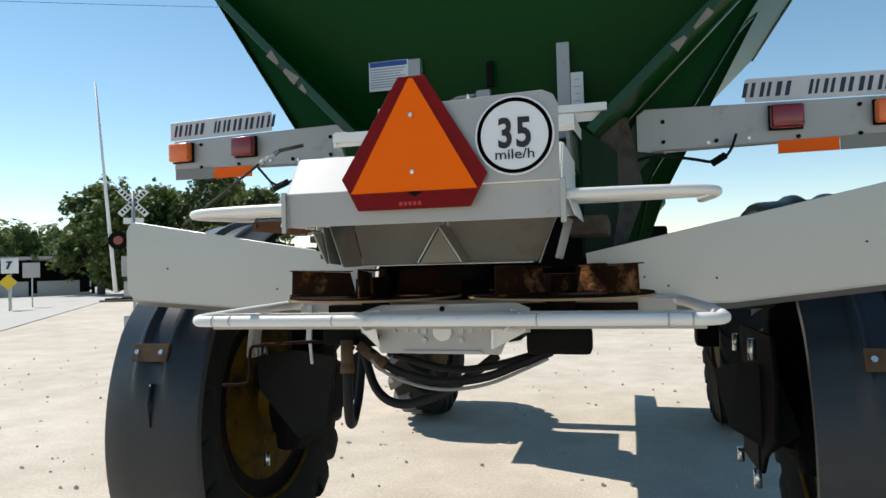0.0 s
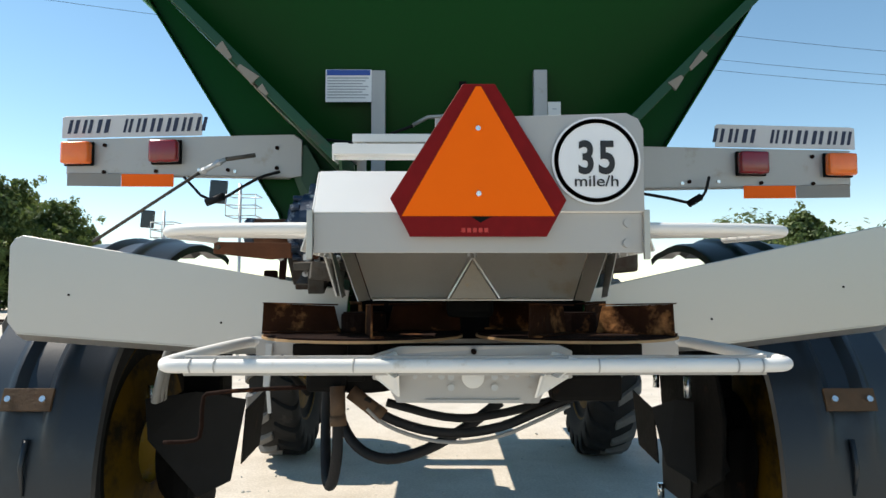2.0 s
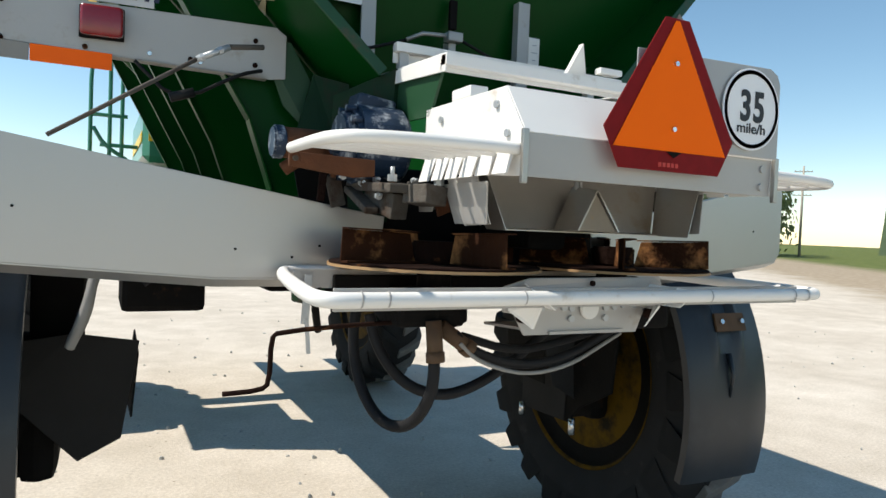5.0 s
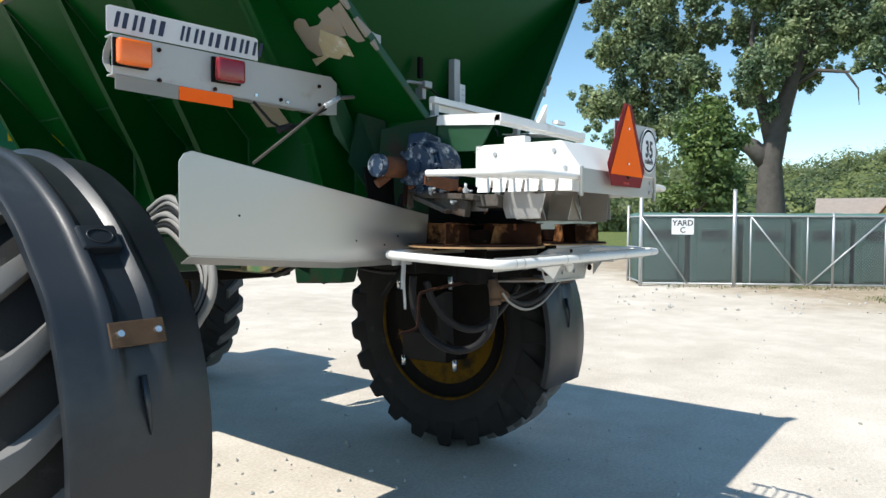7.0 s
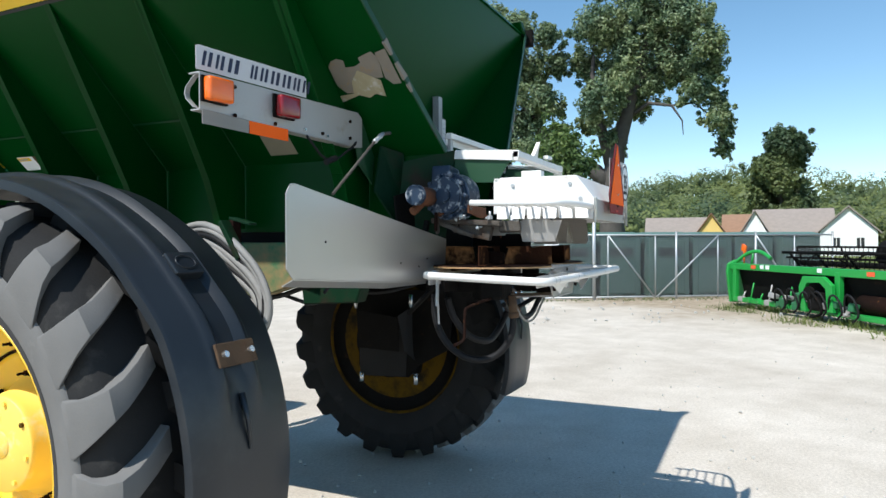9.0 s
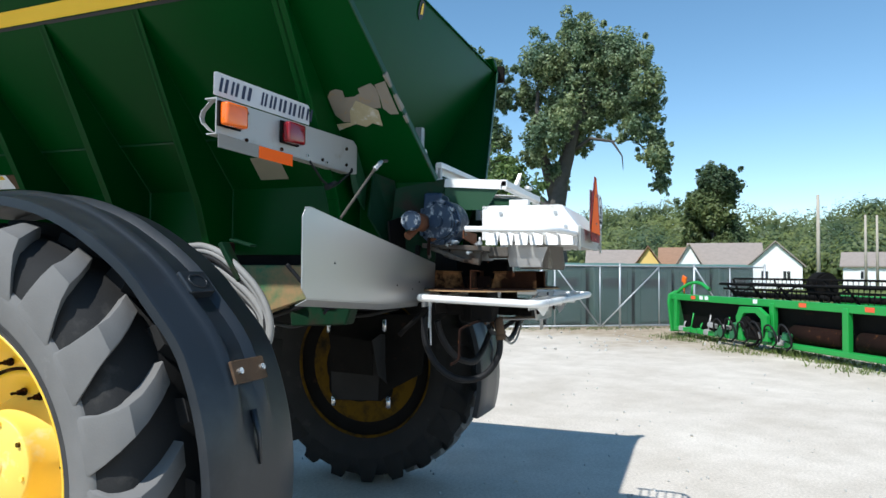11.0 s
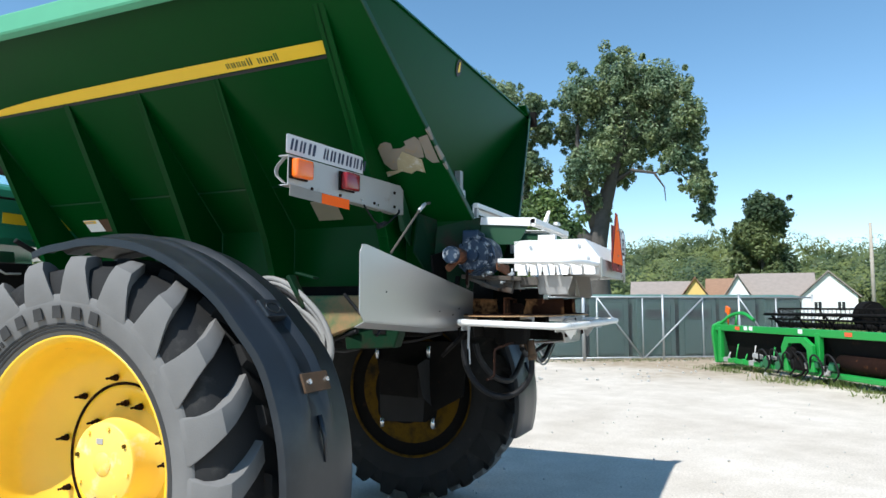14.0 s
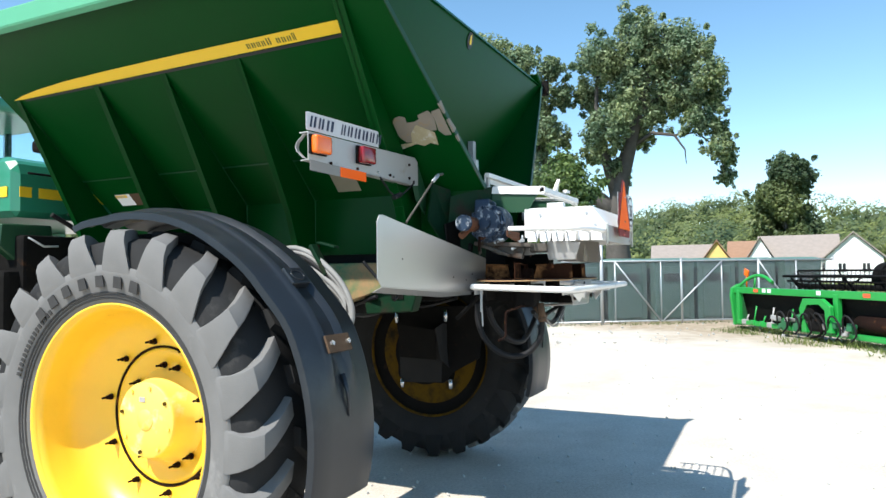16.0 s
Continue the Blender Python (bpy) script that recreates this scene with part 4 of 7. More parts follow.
# ---- spinners ----
for s in (-1, 1):
    c = Vector((s * 0.325, 0.56, 1.684))
    bm = B()
    disc(bm, c, 0.300, 0.006, (0, 0, 1), 56)
    disc(bm, c + Vector((0, 0, 0.035)), 0.07, 0.06, (0, 0, 1), 20, 0.006)
    spn = part("spinner", bm, RUST, truck, "rusty spinner disc with upright vanes")
    for k in range(4):
        a = math.radians(k * 90 + (10 if s < 0 else 55))
        bm = B()
        d, q = Vector((math.cos(a), math.sin(a), 0)), Vector((-math.sin(a), math.cos(a), 0))
        w = c + Vector((0, 0, 0.004))
        prism(bm, [w + d * 0.07, w + d * 0.305, w + d * 0.301 + Vector((0, 0, 0.088)), w + d * 0.09 + Vector((0, 0, 0.080))], q * 0.005, 0.001)
        prism(bm, [w + d * 0.08 + Vector((0, 0, 0.082)), w + d * 0.301 + Vector((0, 0, 0.088)), w + d * 0.301 + Vector((0, 0, 0.088)) + q * 0.035, w + d * 0.08 + Vector((0, 0, 0.082)) + q * 0.035], (0, 0, 0.004))
        prism(bm, [w + d * 0.08, w + d * 0.303, w + d * 0.303 + q * 0.035, w + d * 0.08 + q * 0.035], (0, 0, 0.005))
        part("vane", bm, VANE, spn, "flaking rusty vane with sunlit tone in its colour")
    # thin pale ring: worn edge plus the sunlight caught there, as colour
    bm = B()
    disc(bm, c + Vector((0, 0, -0.006)), 0.305, 0.007, (0, 0, 1), 56)
    part("worn_rim", bm, WORN, spn, "worn rim of the disc, coloured bright for sun")
    bm = B()
    disc(bm, c + Vector((0, 0, -0.06)), 0.05, 0.12, (0, 0, 1), 16)
    disc(bm, c + Vector((0, 0, -0.12)), 0.10, 0.10, (0, 0, 1), 16, 0.01)
    part("spinner_motor", bm, DARK, spn, "dark hydraulic motor")
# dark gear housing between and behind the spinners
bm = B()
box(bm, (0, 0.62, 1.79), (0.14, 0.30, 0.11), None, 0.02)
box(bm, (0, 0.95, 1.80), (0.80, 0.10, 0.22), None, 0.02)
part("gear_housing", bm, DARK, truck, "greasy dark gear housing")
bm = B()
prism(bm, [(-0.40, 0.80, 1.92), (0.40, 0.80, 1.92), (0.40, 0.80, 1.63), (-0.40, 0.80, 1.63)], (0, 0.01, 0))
part("back_plate", bm, DARK, truck, "near-black back plate behind the spinners")

# ---- bumper rail and centre mounting ----
bm = B()
path = [(-0.40, 0.76, 1.648), (-0.69, 0.75, 1.646), (-0.735, 0.70, 1.645), (-0.79, 0.20, 1.632), (-0.765, 0.14, 1.630), (-0.70, 0.135, 1.630), (0.70, 0.135, 1.632), (0.765, 0.14, 1.633), (0.79, 0.20, 1.634), (0.735, 0.70, 1.645), (0.69, 0.75, 1.646), (0.40, 0.76, 1.648)]
tube(bm, path, 0.0175, 14, smooth=2)
rail = part("bumper_rail", bm, WHITE, truck, "pale painted tubular bumper rail")
bm = B()
prism(bm, [(-0.74, 0.19, 1.650), (0.74, 0.19, 1.652), (0.74, 0.19, 1.602), (-0.74, 0.19, 1.600)], (0, 0.006, 0), 0.001)
part("flat_bar", bm, GREY, rail, "flat grey bar behind the tube")
bm = B()
prism(bm, [(-0.70, 0.72, 1.655), (0.70, 0.72, 1.655), (0.70, 0.72, 1.60), (-0.70, 0.72, 1.60)], (0, 0.006, 0), 0.001)
part("cross_bar", bm, GREY, rail)
for s in (-1, 1):
    bm = B()
    prism(bm, [(s * 0.26, 0.14, 1.645), (s * 0.20, 0.14, 1.60), (s * 0.18, 0.28, 1.60), (s * 0.20, 0.28, 1.655)], (s * 0.006, 0, 0), 0.001)
    part("bracket", bm, WHITE, rail)
    for k, x in enumerate((0.30, 0.64, 0.70)):
        bm = B()
        lathe(bm, [(-0.002, 0.0178), (-0.002, 0.0182), (0.002, 0.0182), (0.002, 0.0178)], 14, (s * x, 0.135, 1.6315))
        part("band", bm, GREY, rail)
bm = B()
prism(bm, [(-0.195, 0.26, 1.668), (0.225, 0.26, 1.672), (0.262, 0.27, 1.655), (0.262, 0.27, 1.583), (0.20, 0.27, 1.580), (0.172, 0.27, 1.517), (-0.203, 0.27, 1.519), (-0.235, 0.27, 1.575), (-0.268, 0.27, 1.580), (-0.268, 0.27, 1.645)], (0, 0.01, 0), 0.002)
cen = part("centre_mount", bm, GREY, truck, "dusty grey mounting plate under the spinners")
bm = B()
disc(bm, (-0.002, 0.262, 1.588), 0.030, 0.012, (0, 1, 0), 24, 0.003)
part("cover_disc", bm, WHITE, cen)
bm = B()
for x, z in ((-0.06, 1.588), (-0.085, 1.59), (-0.115, 1.592), (-0.155, 1.588), (0.055, 1.588), (0.085, 1.59), (0.115, 1.592), (-0.06, 1.56), (0.055, 1.56), (0.155, 1.59)):
    disc(bm, (x, 0.264, z), 0.009 if abs(x) < 0.09 else 0.006, 0.008, (0, 1, 0), 10)
parts("bolt", bm, GALV, cen)
bm = B()
disc(bm, (0.0, 0.256, 1.655), 0.008, 0.006, (0, 1, 0), 10)
disc(bm, (-0.22, 0.262, 1.567), 0.014, 0.01, (0, 1, 0), 12)
disc(bm, (0.205, 0.262, 1.57), 0.014, 0.01, (0, 1, 0), 12)
parts("bolt", bm, RUST, cen)
bm = B()
prism(bm, [(-0.26, 0.262, 1.64), (-0.20, 0.20, 1.61), (-0.20, 0.24, 1.54), (-0.26, 0.262, 1.585)], (0.006, 0, 0))
prism(bm, [(0.25, 0.262, 1.64), (0.17, 0.18, 1.60), (0.16, 0.22, 1.54), (0.25, 0.262, 1.585)], (-0.006, 0, 0))
parts("gusset", bm, WHITE, cen)
bm = B()
prism(bm, [(-0.13, 0.262, 1.52), (0.12, 0.262, 1.52), (0.12, 0.60, 1.50), (-0.13, 0.60, 1.50)], (0, 0, 0.008))
part("stay_plate", bm, GREY, truck)
for c_, s_ in (((0.33, 0.45, 1.54), (0.20, 0.10, 0.08)), ((-0.42, 0.50, 1.57), (0.12, 0.12, 0.10))):
    bm = B()
    box(bm, c_, s_, None, 0.015)
    part("valve_block", bm, DARK, truck, "rusty dark valve block")
bm = B()
box(bm, (0.0, 0.75, 1.60), (1.15, 0.10, 0.08), None, 0.006)
box(bm, (-0.36, 0.60, 1.58), (0.10, 0.30, 0.06), None, 0.006)
box(bm, (0.36, 0.60, 1.58), (0.10, 0.30, 0.06), None, 0.006)
part("spinner_frame", bm, DARK, truck, "dark spinner subframe")
# hoses and rods below
HOSES = [
    ([(-0.47, 0.80, 1.54), (-0.48, 0.80, 1.42), (-0.47, 0.74, 1.29), (-0.445, 0.62, 1.215), (-0.41, 0.50, 1.235), (-0.385, 0.43, 1.33), (-0.38, 0.42, 1.42), (-0.385, 0.44, 1.54)], 0.021),
    ([(-0.45, 0.74, 1.52), (-0.43, 0.72, 1.42), (-0.37, 0.66, 1.32), (-0.27, 0.60, 1.285), (-0.15, 0.60, 1.31), (-0.02, 0.60, 1.38), (0.10, 0.60, 1.47)], 0.021),
    ([(-0.31, 0.45, 1.50), (-0.24, 0.45, 1.44), (-0.08, 0.46, 1.395), (0.08, 0.47, 1.41), (0.20, 0.48, 1.46), (0.30, 0.48, 1.50)], 0.018),
    ([(-0.25, 0.52, 1.48), (-0.05, 0.55, 1.42), (0.10, 0.55, 1.44), (0.25, 0.5, 1.49)], 0.016),
]
for pts, r in HOSES:
    bm = B()
    tube(bm, pts, r * 0.8, 10, smooth=2)
    part("hydraulic_hose", bm, HOSE, truck, "sagging black hydraulic hose")
bm = B()
tube(bm, [(-0.30, 0.435, 1.475), (-0.24, 0.432, 1.420), (-0.08, 0.442, 1.372), (0.08, 0.452, 1.388), (0.20, 0.462, 1.438), (0.29, 0.465, 1.480)], 0.006, 8, smooth=2)
part("hose_sleeve", bm, PALE_HOSE, truck, "pale worn sleeve strip along a hose")
for pts in ([(-0.385, 0.43, 1.54), (-0.38, 0.418, 1.43)], [(-0.35, 0.46, 1.52), (-0.255, 0.45, 1.45)]):
    bm = B()
    tube(bm, pts, 0.022, 10)
    tube(bm, [Vector(pts[0]).lerp(Vector(pts[1]), 0.75), pts[1]], 0.026, 6)
    part("hose_fitting", bm, BRACKET, truck, "rusty orange hose fitting")
bm = B()
tube(bm, [(-0.30, 0.50, 1.53), (-0.53, 0.50, 1.527), (-0.78, 0.50, 1.512), (-0.797, 0.50, 1.495), (-0.798, 0.50, 1.385), (-0.82, 0.50, 1.368), (-0.91, 0.50, 1.365)], 0.0065, 8, smooth=1)
part("bent_rod", bm, RUST, truck, "thin bent steel rod with a hooked end")
bm = B()
box(bm, (-0.655, 0.70, 1.57), (0.022, 0.008, 0.14), (0, 3, 0), 0.002)
box(bm, (-0.650, 0.697, 1.465), (0.012, 0.006, 0.10), (0, -5, 0), 0.002)
part("strap", bm, GALV, truck, "bent galvanised hanger strap")
bm = B()
tube(bm, [(-0.62, 0.72, 1.60), (-0.60, 0.8, 1.53), (-0.56, 0.9, 1.45)], 0.012, 8)
part("hanger_rod", bm, DARK, truck)

# ---- conveyor drive on the left flank ----
bm = B()
disc(bm, (-0.47, 0.70, 2.02), 0.115, 0.16, (1, 0, 0), 28, 0.015)
disc(bm, (-0.56, 0.70, 2.02), 0.090, 0.04, (1, 0, 0), 24, 0.008)
disc(bm, (-0.585, 0.70, 2.02), 0.035, 0.03, (1, 0, 0), 16, 0.004)
box(bm, (-0.47, 0.74, 2.12), (0.12, 0.10, 0.09), (0, 8, 0), 0.012)
mot = part("conveyor_gearbox", bm, MOTOR, truck, "gearbox with flaking dark blue paint over bare metal")
for k in range(10):
    a = math.tau * k / 10
    bm = B()
    disc(bm, (-0.555, 0.70 + 0.101 * math.cos(a), 2.02 + 0.101 * math.sin(a)), 0.010, 0.03, (1, 0, 0), 8)
    part("flange_bolt", bm, MOTOR, mot)
bm = B()
tube(bm, [(-0.55, 0.78, 2.015), (-0.72, 0.77, 2.015)], 0.045, 16)
tube(bm, [(-0.66, 0.78, 1.98), (-0.69, 0.79, 1.955), (-0.71, 0.80, 1.94)], 0.020, 10, smooth=1)
body_ = part("motor_body", bm, RUST_O, mot, "rusty orange hydraulic motor")
bm = B()
disc(bm, (-0.735, 0.77, 2.015), 0.048, 0.035, (1, 0, 0), 20, 0.006)
part("motor_cap", bm, MOTOR, body_)
bm = B()
box(bm, (-0.44, 0.62, 1.895), (0.16, 0.36, 0.025), (3, 0, 0), 0.006)
part("drive_mount", bm, GRIME, truck, "dust-caked drive mounting plate")
for c_, s_, r_ in (((-0.47, 0.58, 1.855), (0.05, 0.16, 0.07), (12, 0, 5)), ((-0.43, 0.42, 1.87), (0.07, 0.10, 0.05), (0, 6, 14)), ((-0.52, 0.66, 1.86), (0.04, 0.20, 0.02), (20, 0, 0))):
    bm = B()
    box(bm, c_, s_, r_, 0.005)
    part("adjuster_plate", bm, GRIME, truck, "dusty bolted adjuster plate")
for p_ in ((-0.49, 0.50, 1.915), (-0.40, 0.40, 1.905), (-0.50, 0.75, 1.91)):
    bm = B()
    disc(bm, p_, 0.013, 0.018, (0, 0, 1), 6)
    tube(bm, [p_, (p_[0], p_[1], p_[2] + 0.03)], 0.006, 8)
    part("stud", bm, GALV, truck, "galvanised adjuster stud")
rd = random.Random(23)
for c_, s_, r_, m_, n_, l_ in (
        ((-0.690, 0.505, 1.875), (0.030, 0.012, 0.110), (0, 4, 0), RUST, "hanger", "rusty upright hanger strap"),
        ((-0.645, 0.520, 1.865), (0.060, 0.010, 0.120), (0, -14, 8), GRIME, "bracket_plate", "dusty curved bracket plate"),
        ((-0.565, 0.460, 1.905), (0.090, 0.070, 0.075), (0, 6, 12), GRIME, "valve_body", "dust-caked valve body"),
        ((-0.560, 0.455, 1.850), (0.040, 0.040, 0.060), (0, 18, 0), GRIME, "valve_body", "dust-caked valve body"),
        ((-0.500, 0.440, 1.880), (0.026, 0.030, 0.120), (0, -6, 0), RUST_O, "fitting", "rusty pipe fitting"),
        ((-0.440, 0.360, 1.838), (0.120, 0.090, 0.012), (18, 10, 20), GRIME, "bracket_plate", "bent dusty bracket plate"),
        ((-0.480, 0.330, 1.862), (0.070, 0.012, 0.060), (0, 24, 0), GRIME, "bracket_plate", "bent dusty bracket plate"),
        ((-0.415, 0.280, 1.835), (0.060, 0.010, 0.080), (0, -20, 15), RUST_O, "bracket_plate", "rusty flaking plate"),
        ((-0.610, 0.600, 1.835), (0.030, 0.030, 0.130), (0, 20, 0), DARK, "link_arm", "dark link arm"),
        ((-0.520, 0.560, 1.920), (0.110, 0.050, 0.018), (0, 0, 20), DARK, "link_arm", "dark link arm")):
    bm = B()
    box(bm, Vector(c_) + Vector((0.075, 0.22, 0.02)), [0.8 * q_ for q_ in s_], r_, 0.004)
    part(n_, bm, m_, truck, l_)
for k in range(9):
    bm = B()
    p_ = Vector((-0.40 - 0.20 * rd.random(), 0.53 + 0.2 * rd.random(), 1.85 + 0.09 * rd.random()))
    disc(bm, p_, 0.010, 0.014, (0, 1, 0.2), 6)
    tube(bm, [p_, p_ + Vector((0, -0.022, 0.004))], 0.0045, 6)
    part("nut", bm, GALV if k % 3 else RUST_O, truck)
# added dark sheet: makes the gap behind the drive black like deep shade
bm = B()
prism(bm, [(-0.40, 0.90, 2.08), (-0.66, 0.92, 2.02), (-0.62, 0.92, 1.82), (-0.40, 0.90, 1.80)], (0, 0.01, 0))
part("drive_backing", bm, DARK, truck, "dark sheet added for the shade behind the drive")
bm = B()
box(bm, (0.42, 0.60, 1.90), (0.14, 0.34, 0.06), None, 0.012)
part("drive_mount", bm, GRIME, truck, "dust-caked drive mounting plate")
bm = B()
prism(bm, [(-0.385, 0.18, 1.90), (-0.385, 0.40, 1.90), (-0.36, 0.38, 1.80), (-0.36, 0.22, 1.80)], (0.004, 0, 0))
prism(bm, [(-0.385, 0.44, 1.90), (-0.385, 0.56, 1.90), (-0.39, 0.54, 1.83), (-0.39, 0.46, 1.83)], (0.004, 0, 0))
parts("chute_flap", bm, GREY, truck, "dusty grey sheet-metal flap under the box")
# cheeks beside the conveyor, with deep shade put into the paint
for s in (-1, 1):
    bm = B()
    prism(bm, [(s * 0.40, 0.72, 2.26), (s * 0.52, 0.95, 2.20), (s * 0.52, 1.00, 1.75), (s * 0.40, 0.78, 1.80)], (-s * 0.012, 0, 0))
    part("rear_cheek", bm, GREEN_G, truck, "green cheek plate beside the conveyor")
bm = B()
prism(bm, [(0.46, 0.95, 2.30), (0.56, 1.05, 2.35), (0.62, 1.05, 2.05), (0.52, 0.95, 1.78), (0.44, 0.90, 1.80)], (0, 0.012, 0))
part("grimy_gusset", bm, GRIME, truck, "grimy gusset plate")
bm = B()
prism(bm, [(-0.46, 0.98, 2.25), (-0.56, 1.05, 2.28), (-0.62, 1.05, 2.05), (-0.52, 0.98, 1.88), (-0.44, 0.95, 1.88)], (0, 0.012, 0))
part("green_gusset", bm, GREEN_G, truck, "dull green gusset plate with bare patches")

# ---- chassis ----
for s in (-1, 1):
    bm = B()
    prism(bm, [(s * 0.50, 1.25, 1.80), (s * 0.50, 8.0, 1.80), (s * 0.50, 8.0, 1.56), (s * 0.50, 1.85, 1.50), (s * 0.50, 1.53, 1.60), (s * 0.50, 1.25, 1.66)], (-s * 0.10, 0, 0), 0.008)
    part("frame_rail", bm, GREEN_RUST, truck, "green chassis rail with rust and peeling paint")
bm = B()
box(bm, (0, 2.126, 1.62), (2.6, 0.22, 0.20), None, 0.02)
part("axle_beam", bm, GREEN_D, truck, "green axle beam")
bm = B()
box(bm, (0, 6.2, 1.62), (2.6, 0.22, 0.20), None, 0.02)
part("axle_beam", bm, GREEN_D, truck, "green axle beams")
for x, y, z, sx, sy_, sz in ((0, 3.2, 1.55, 0.7, 1.2, 0.3), (-0.25, 4.6, 1.5, 0.3, 0.8, 0.4), (0.3, 1.55, 1.62, 0.35, 0.4, 0.2)):
    bm = B()
    box(bm, (x, y, z), (sx, sy_, sz), None, 0.03)
    part("tank", bm, DARK, truck, "dark tank under the frame")
for pts in ([(-0.5, 1.5, 1.58), (-0.3, 2.0, 1.45), (0.2, 2.6, 1.47), (0.4, 3.2, 1.52)], [(-0.4, 1.3, 1.56), (-0.1, 1.8, 1.42), (0.3, 2.2, 1.40), (0.5, 2.8, 1.5)], [(0.1, 1.2, 1.55), (0.3, 1.6, 1.46), (0.45, 2.2, 1.5)]):
    bm = B()
    tube(bm, pts, 0.014, 8, smooth=2)
    part("under_hose", bm, HOSE, truck)
for s in (-1, 1):
    for y in (2.126, 6.2):
        bm = B()
        box(bm, (s * 1.33, y, 1.38), (0.20, 0.22, 0.62), None, 0.03)
        box(bm, (s * 1.40, y, 0.99), (0.30, 0.30, 0.34), None, 0.05)
        part("drop_leg", bm, DARK, truck, "dark wheel leg with final drive")
for s in (-1, 1):
    bm = B()
    if s < 0:
        prism(bm, [(-1.03, 1.78, 1.29), (-1.26, 1.75, 1.33), (-1.52, 1.78, 1.29), (-1.49, 1.75, 1.10), (-1.24, 1.73, 0.84), (-1.09, 1.75, 0.91)], (0, 0.006, 0), 0.002)
    else:
        prism(bm, [(0.93, 1.78, 1.25), (1.04, 1.76, 1.29), (1.20, 1.77, 1.27), (1.30, 1.77, 0.95), (1.17, 1.74, 0.87), (0.99, 1.76, 0.98)], (0, 0.006, 0), 0.002)
    pl = part("motor_guard", bm, GUARD, truck, "dusty grey motor guard plate")
    bm = B()
    gx = 1.03 if s < 0 else 0.94
    prism(bm, [(s * gx, 1.79, 1.24), (s * gx, 2.15, 1.28), (s * (gx + 0.03), 2.15, 0.99), (s * (gx + 0.02), 1.79, 0.98)], (s * 0.006, 0, 0))
    part("guard_side", bm, DARK, pl)
    pins = ((1.545, 1.91, 0.625, 0.70), (1.545, 2.42, 0.625, 0.70), (1.545, 1.91, 1.24, 1.34), (1.545, 2.42, 1.24, 1.34)) if s < 0 else ((1.10, 1.72, 0.715, 0.80), (1.10, 2.20, 0.70, 0.775), (1.10, 1.76, 1.30, 1.40), (1.10, 2.25, 1.28, 1.37))
    for x, y, z0, z1 in pins:
        bm = B()
        tube(bm, [(s * x, y, z0), (s * x, y, z1)], 0.018, 12)
        part("kingpin", bm, CHROME, truck, "bright steel pin")
    if s > 0:
        bm = B()
        prism(bm, [(1.13, 2.30, 1.42), (1.13, 2.24, 1.08), (1.13, 2.23, 0.74), (1.13, 1.80, 0.755), (1.13, 1.70, 0.86), (1.13, 1.46, 0.99), (1.13, 1.43, 1.26), (1.13, 1.50, 1.44)], (0.02, 0, 0), 0.004)
        cov = part("leg_cover", bm, DARK, truck, "oil-black cover over the wheel leg")
        bm = B()
        prism(bm, [(1.128, 2.24, 1.08), (1.128, 2.23, 0.745), (1.128, 1.82, 0.76), (1.128, 1.80, 1.13)], (-0.008, 0, 0), 0.003)
        part("cover_panel", bm, GUARD, cov, "dust-filmed grey panel")
    bm = B()
    box(bm, (s * 1.38, 2.10, 0.94), (0.14, 0.56, 0.42), None, 0.06)
    disc(bm, (s * 1.42, 2.126, 0.985), 0.30, 0.16, (1, 0, 0), 28, 0.04)
    part("drive_cover", bm, DARK, truck, "dark rounded final drive cover")
# hose bundle behind the left fender
rh = random.Random(17)
for k in range(7):
    bm = B()
    o_ = 0.022 * k + 0.035
    w_ = rh.uniform(-0.012, 0.012)
    tube(bm, [(-1.06 + w_, 1.98 - o_ * 0.3, 1.86 - o_ * 0.8), (-1.12 + w_, 1.72 + w_, 1.935 - o_ * 1.15), (-1.15 - w_, 1.55 + o_ * 0.25, 1.90 - o_ * 1.1 + w_), (-1.17, 1.42 + o_ * 0.4, 1.82 - o_ * 0.9), (-1.18 + w_, 1.29 + o_ * 0.55 + w_, 1.70 - o_ * 0.5), (-1.20, 1.215 + o_ * 0.5, 1.56), (-1.22 - w_, 1.205 + o_ * 0.45, 1.46), (-1.26, 1.25 + o_ * 0.6, 1.36)], 0.0135 if k % 3 else 0.016, 8, smooth=2)
    part("hose", bm, HOSE if k in (2, 5) else PALE_HOSE, truck, "bundled dusty hose behind the fender")
bm = B()
tube(bm, [(-0.98, 1.30, 1.80), (-0.95, 1.22, 1.70), (-1.0, 1.1, 1.62)], 0.010, 8, smooth=2)
part("brake_line", bm, HOSE, truck)
bm = B()
box(bm, (-0.90, 1.70, 1.85), (0.06, 0.05, 0.12), None, 0.01)
part("fitting", bm, RUST, truck, "rusty hose fitting")


bm = B()
prism(bm, [(-0.47, 1.20, 1.66), (-0.47, 1.62, 1.60), (-0.47, 1.60, 1.46), (-0.47, 1.26, 1.48)], (0.10, 0, 0), 0.008)
lug_ = part("frame_horn", bm, GREEN_G, truck, "dull green frame horn with a square hole")
bm = B()
box(bm, (-0.473, 1.36, 1.58), (0.008, 0.09, 0.035))
part("slot", bm, DARK, lug_)
bm = B()
tube(bm, [(-0.86, 0.98, 1.86), (-0.93, 1.00, 1.83), (-0.96, 1.02, 1.74), (-0.99, 1.04, 1.64), (-1.06, 1.05, 1.58)], 0.008, 8, smooth=1)
part("bent_stay", bm, HOSE, truck, "black bent rod hooked over the hoses")
bm = B()
box(bm, (-1.16, 1.47, 1.81), (0.06, 0.025, 0.20), (-32, 0, 0), 0.006)
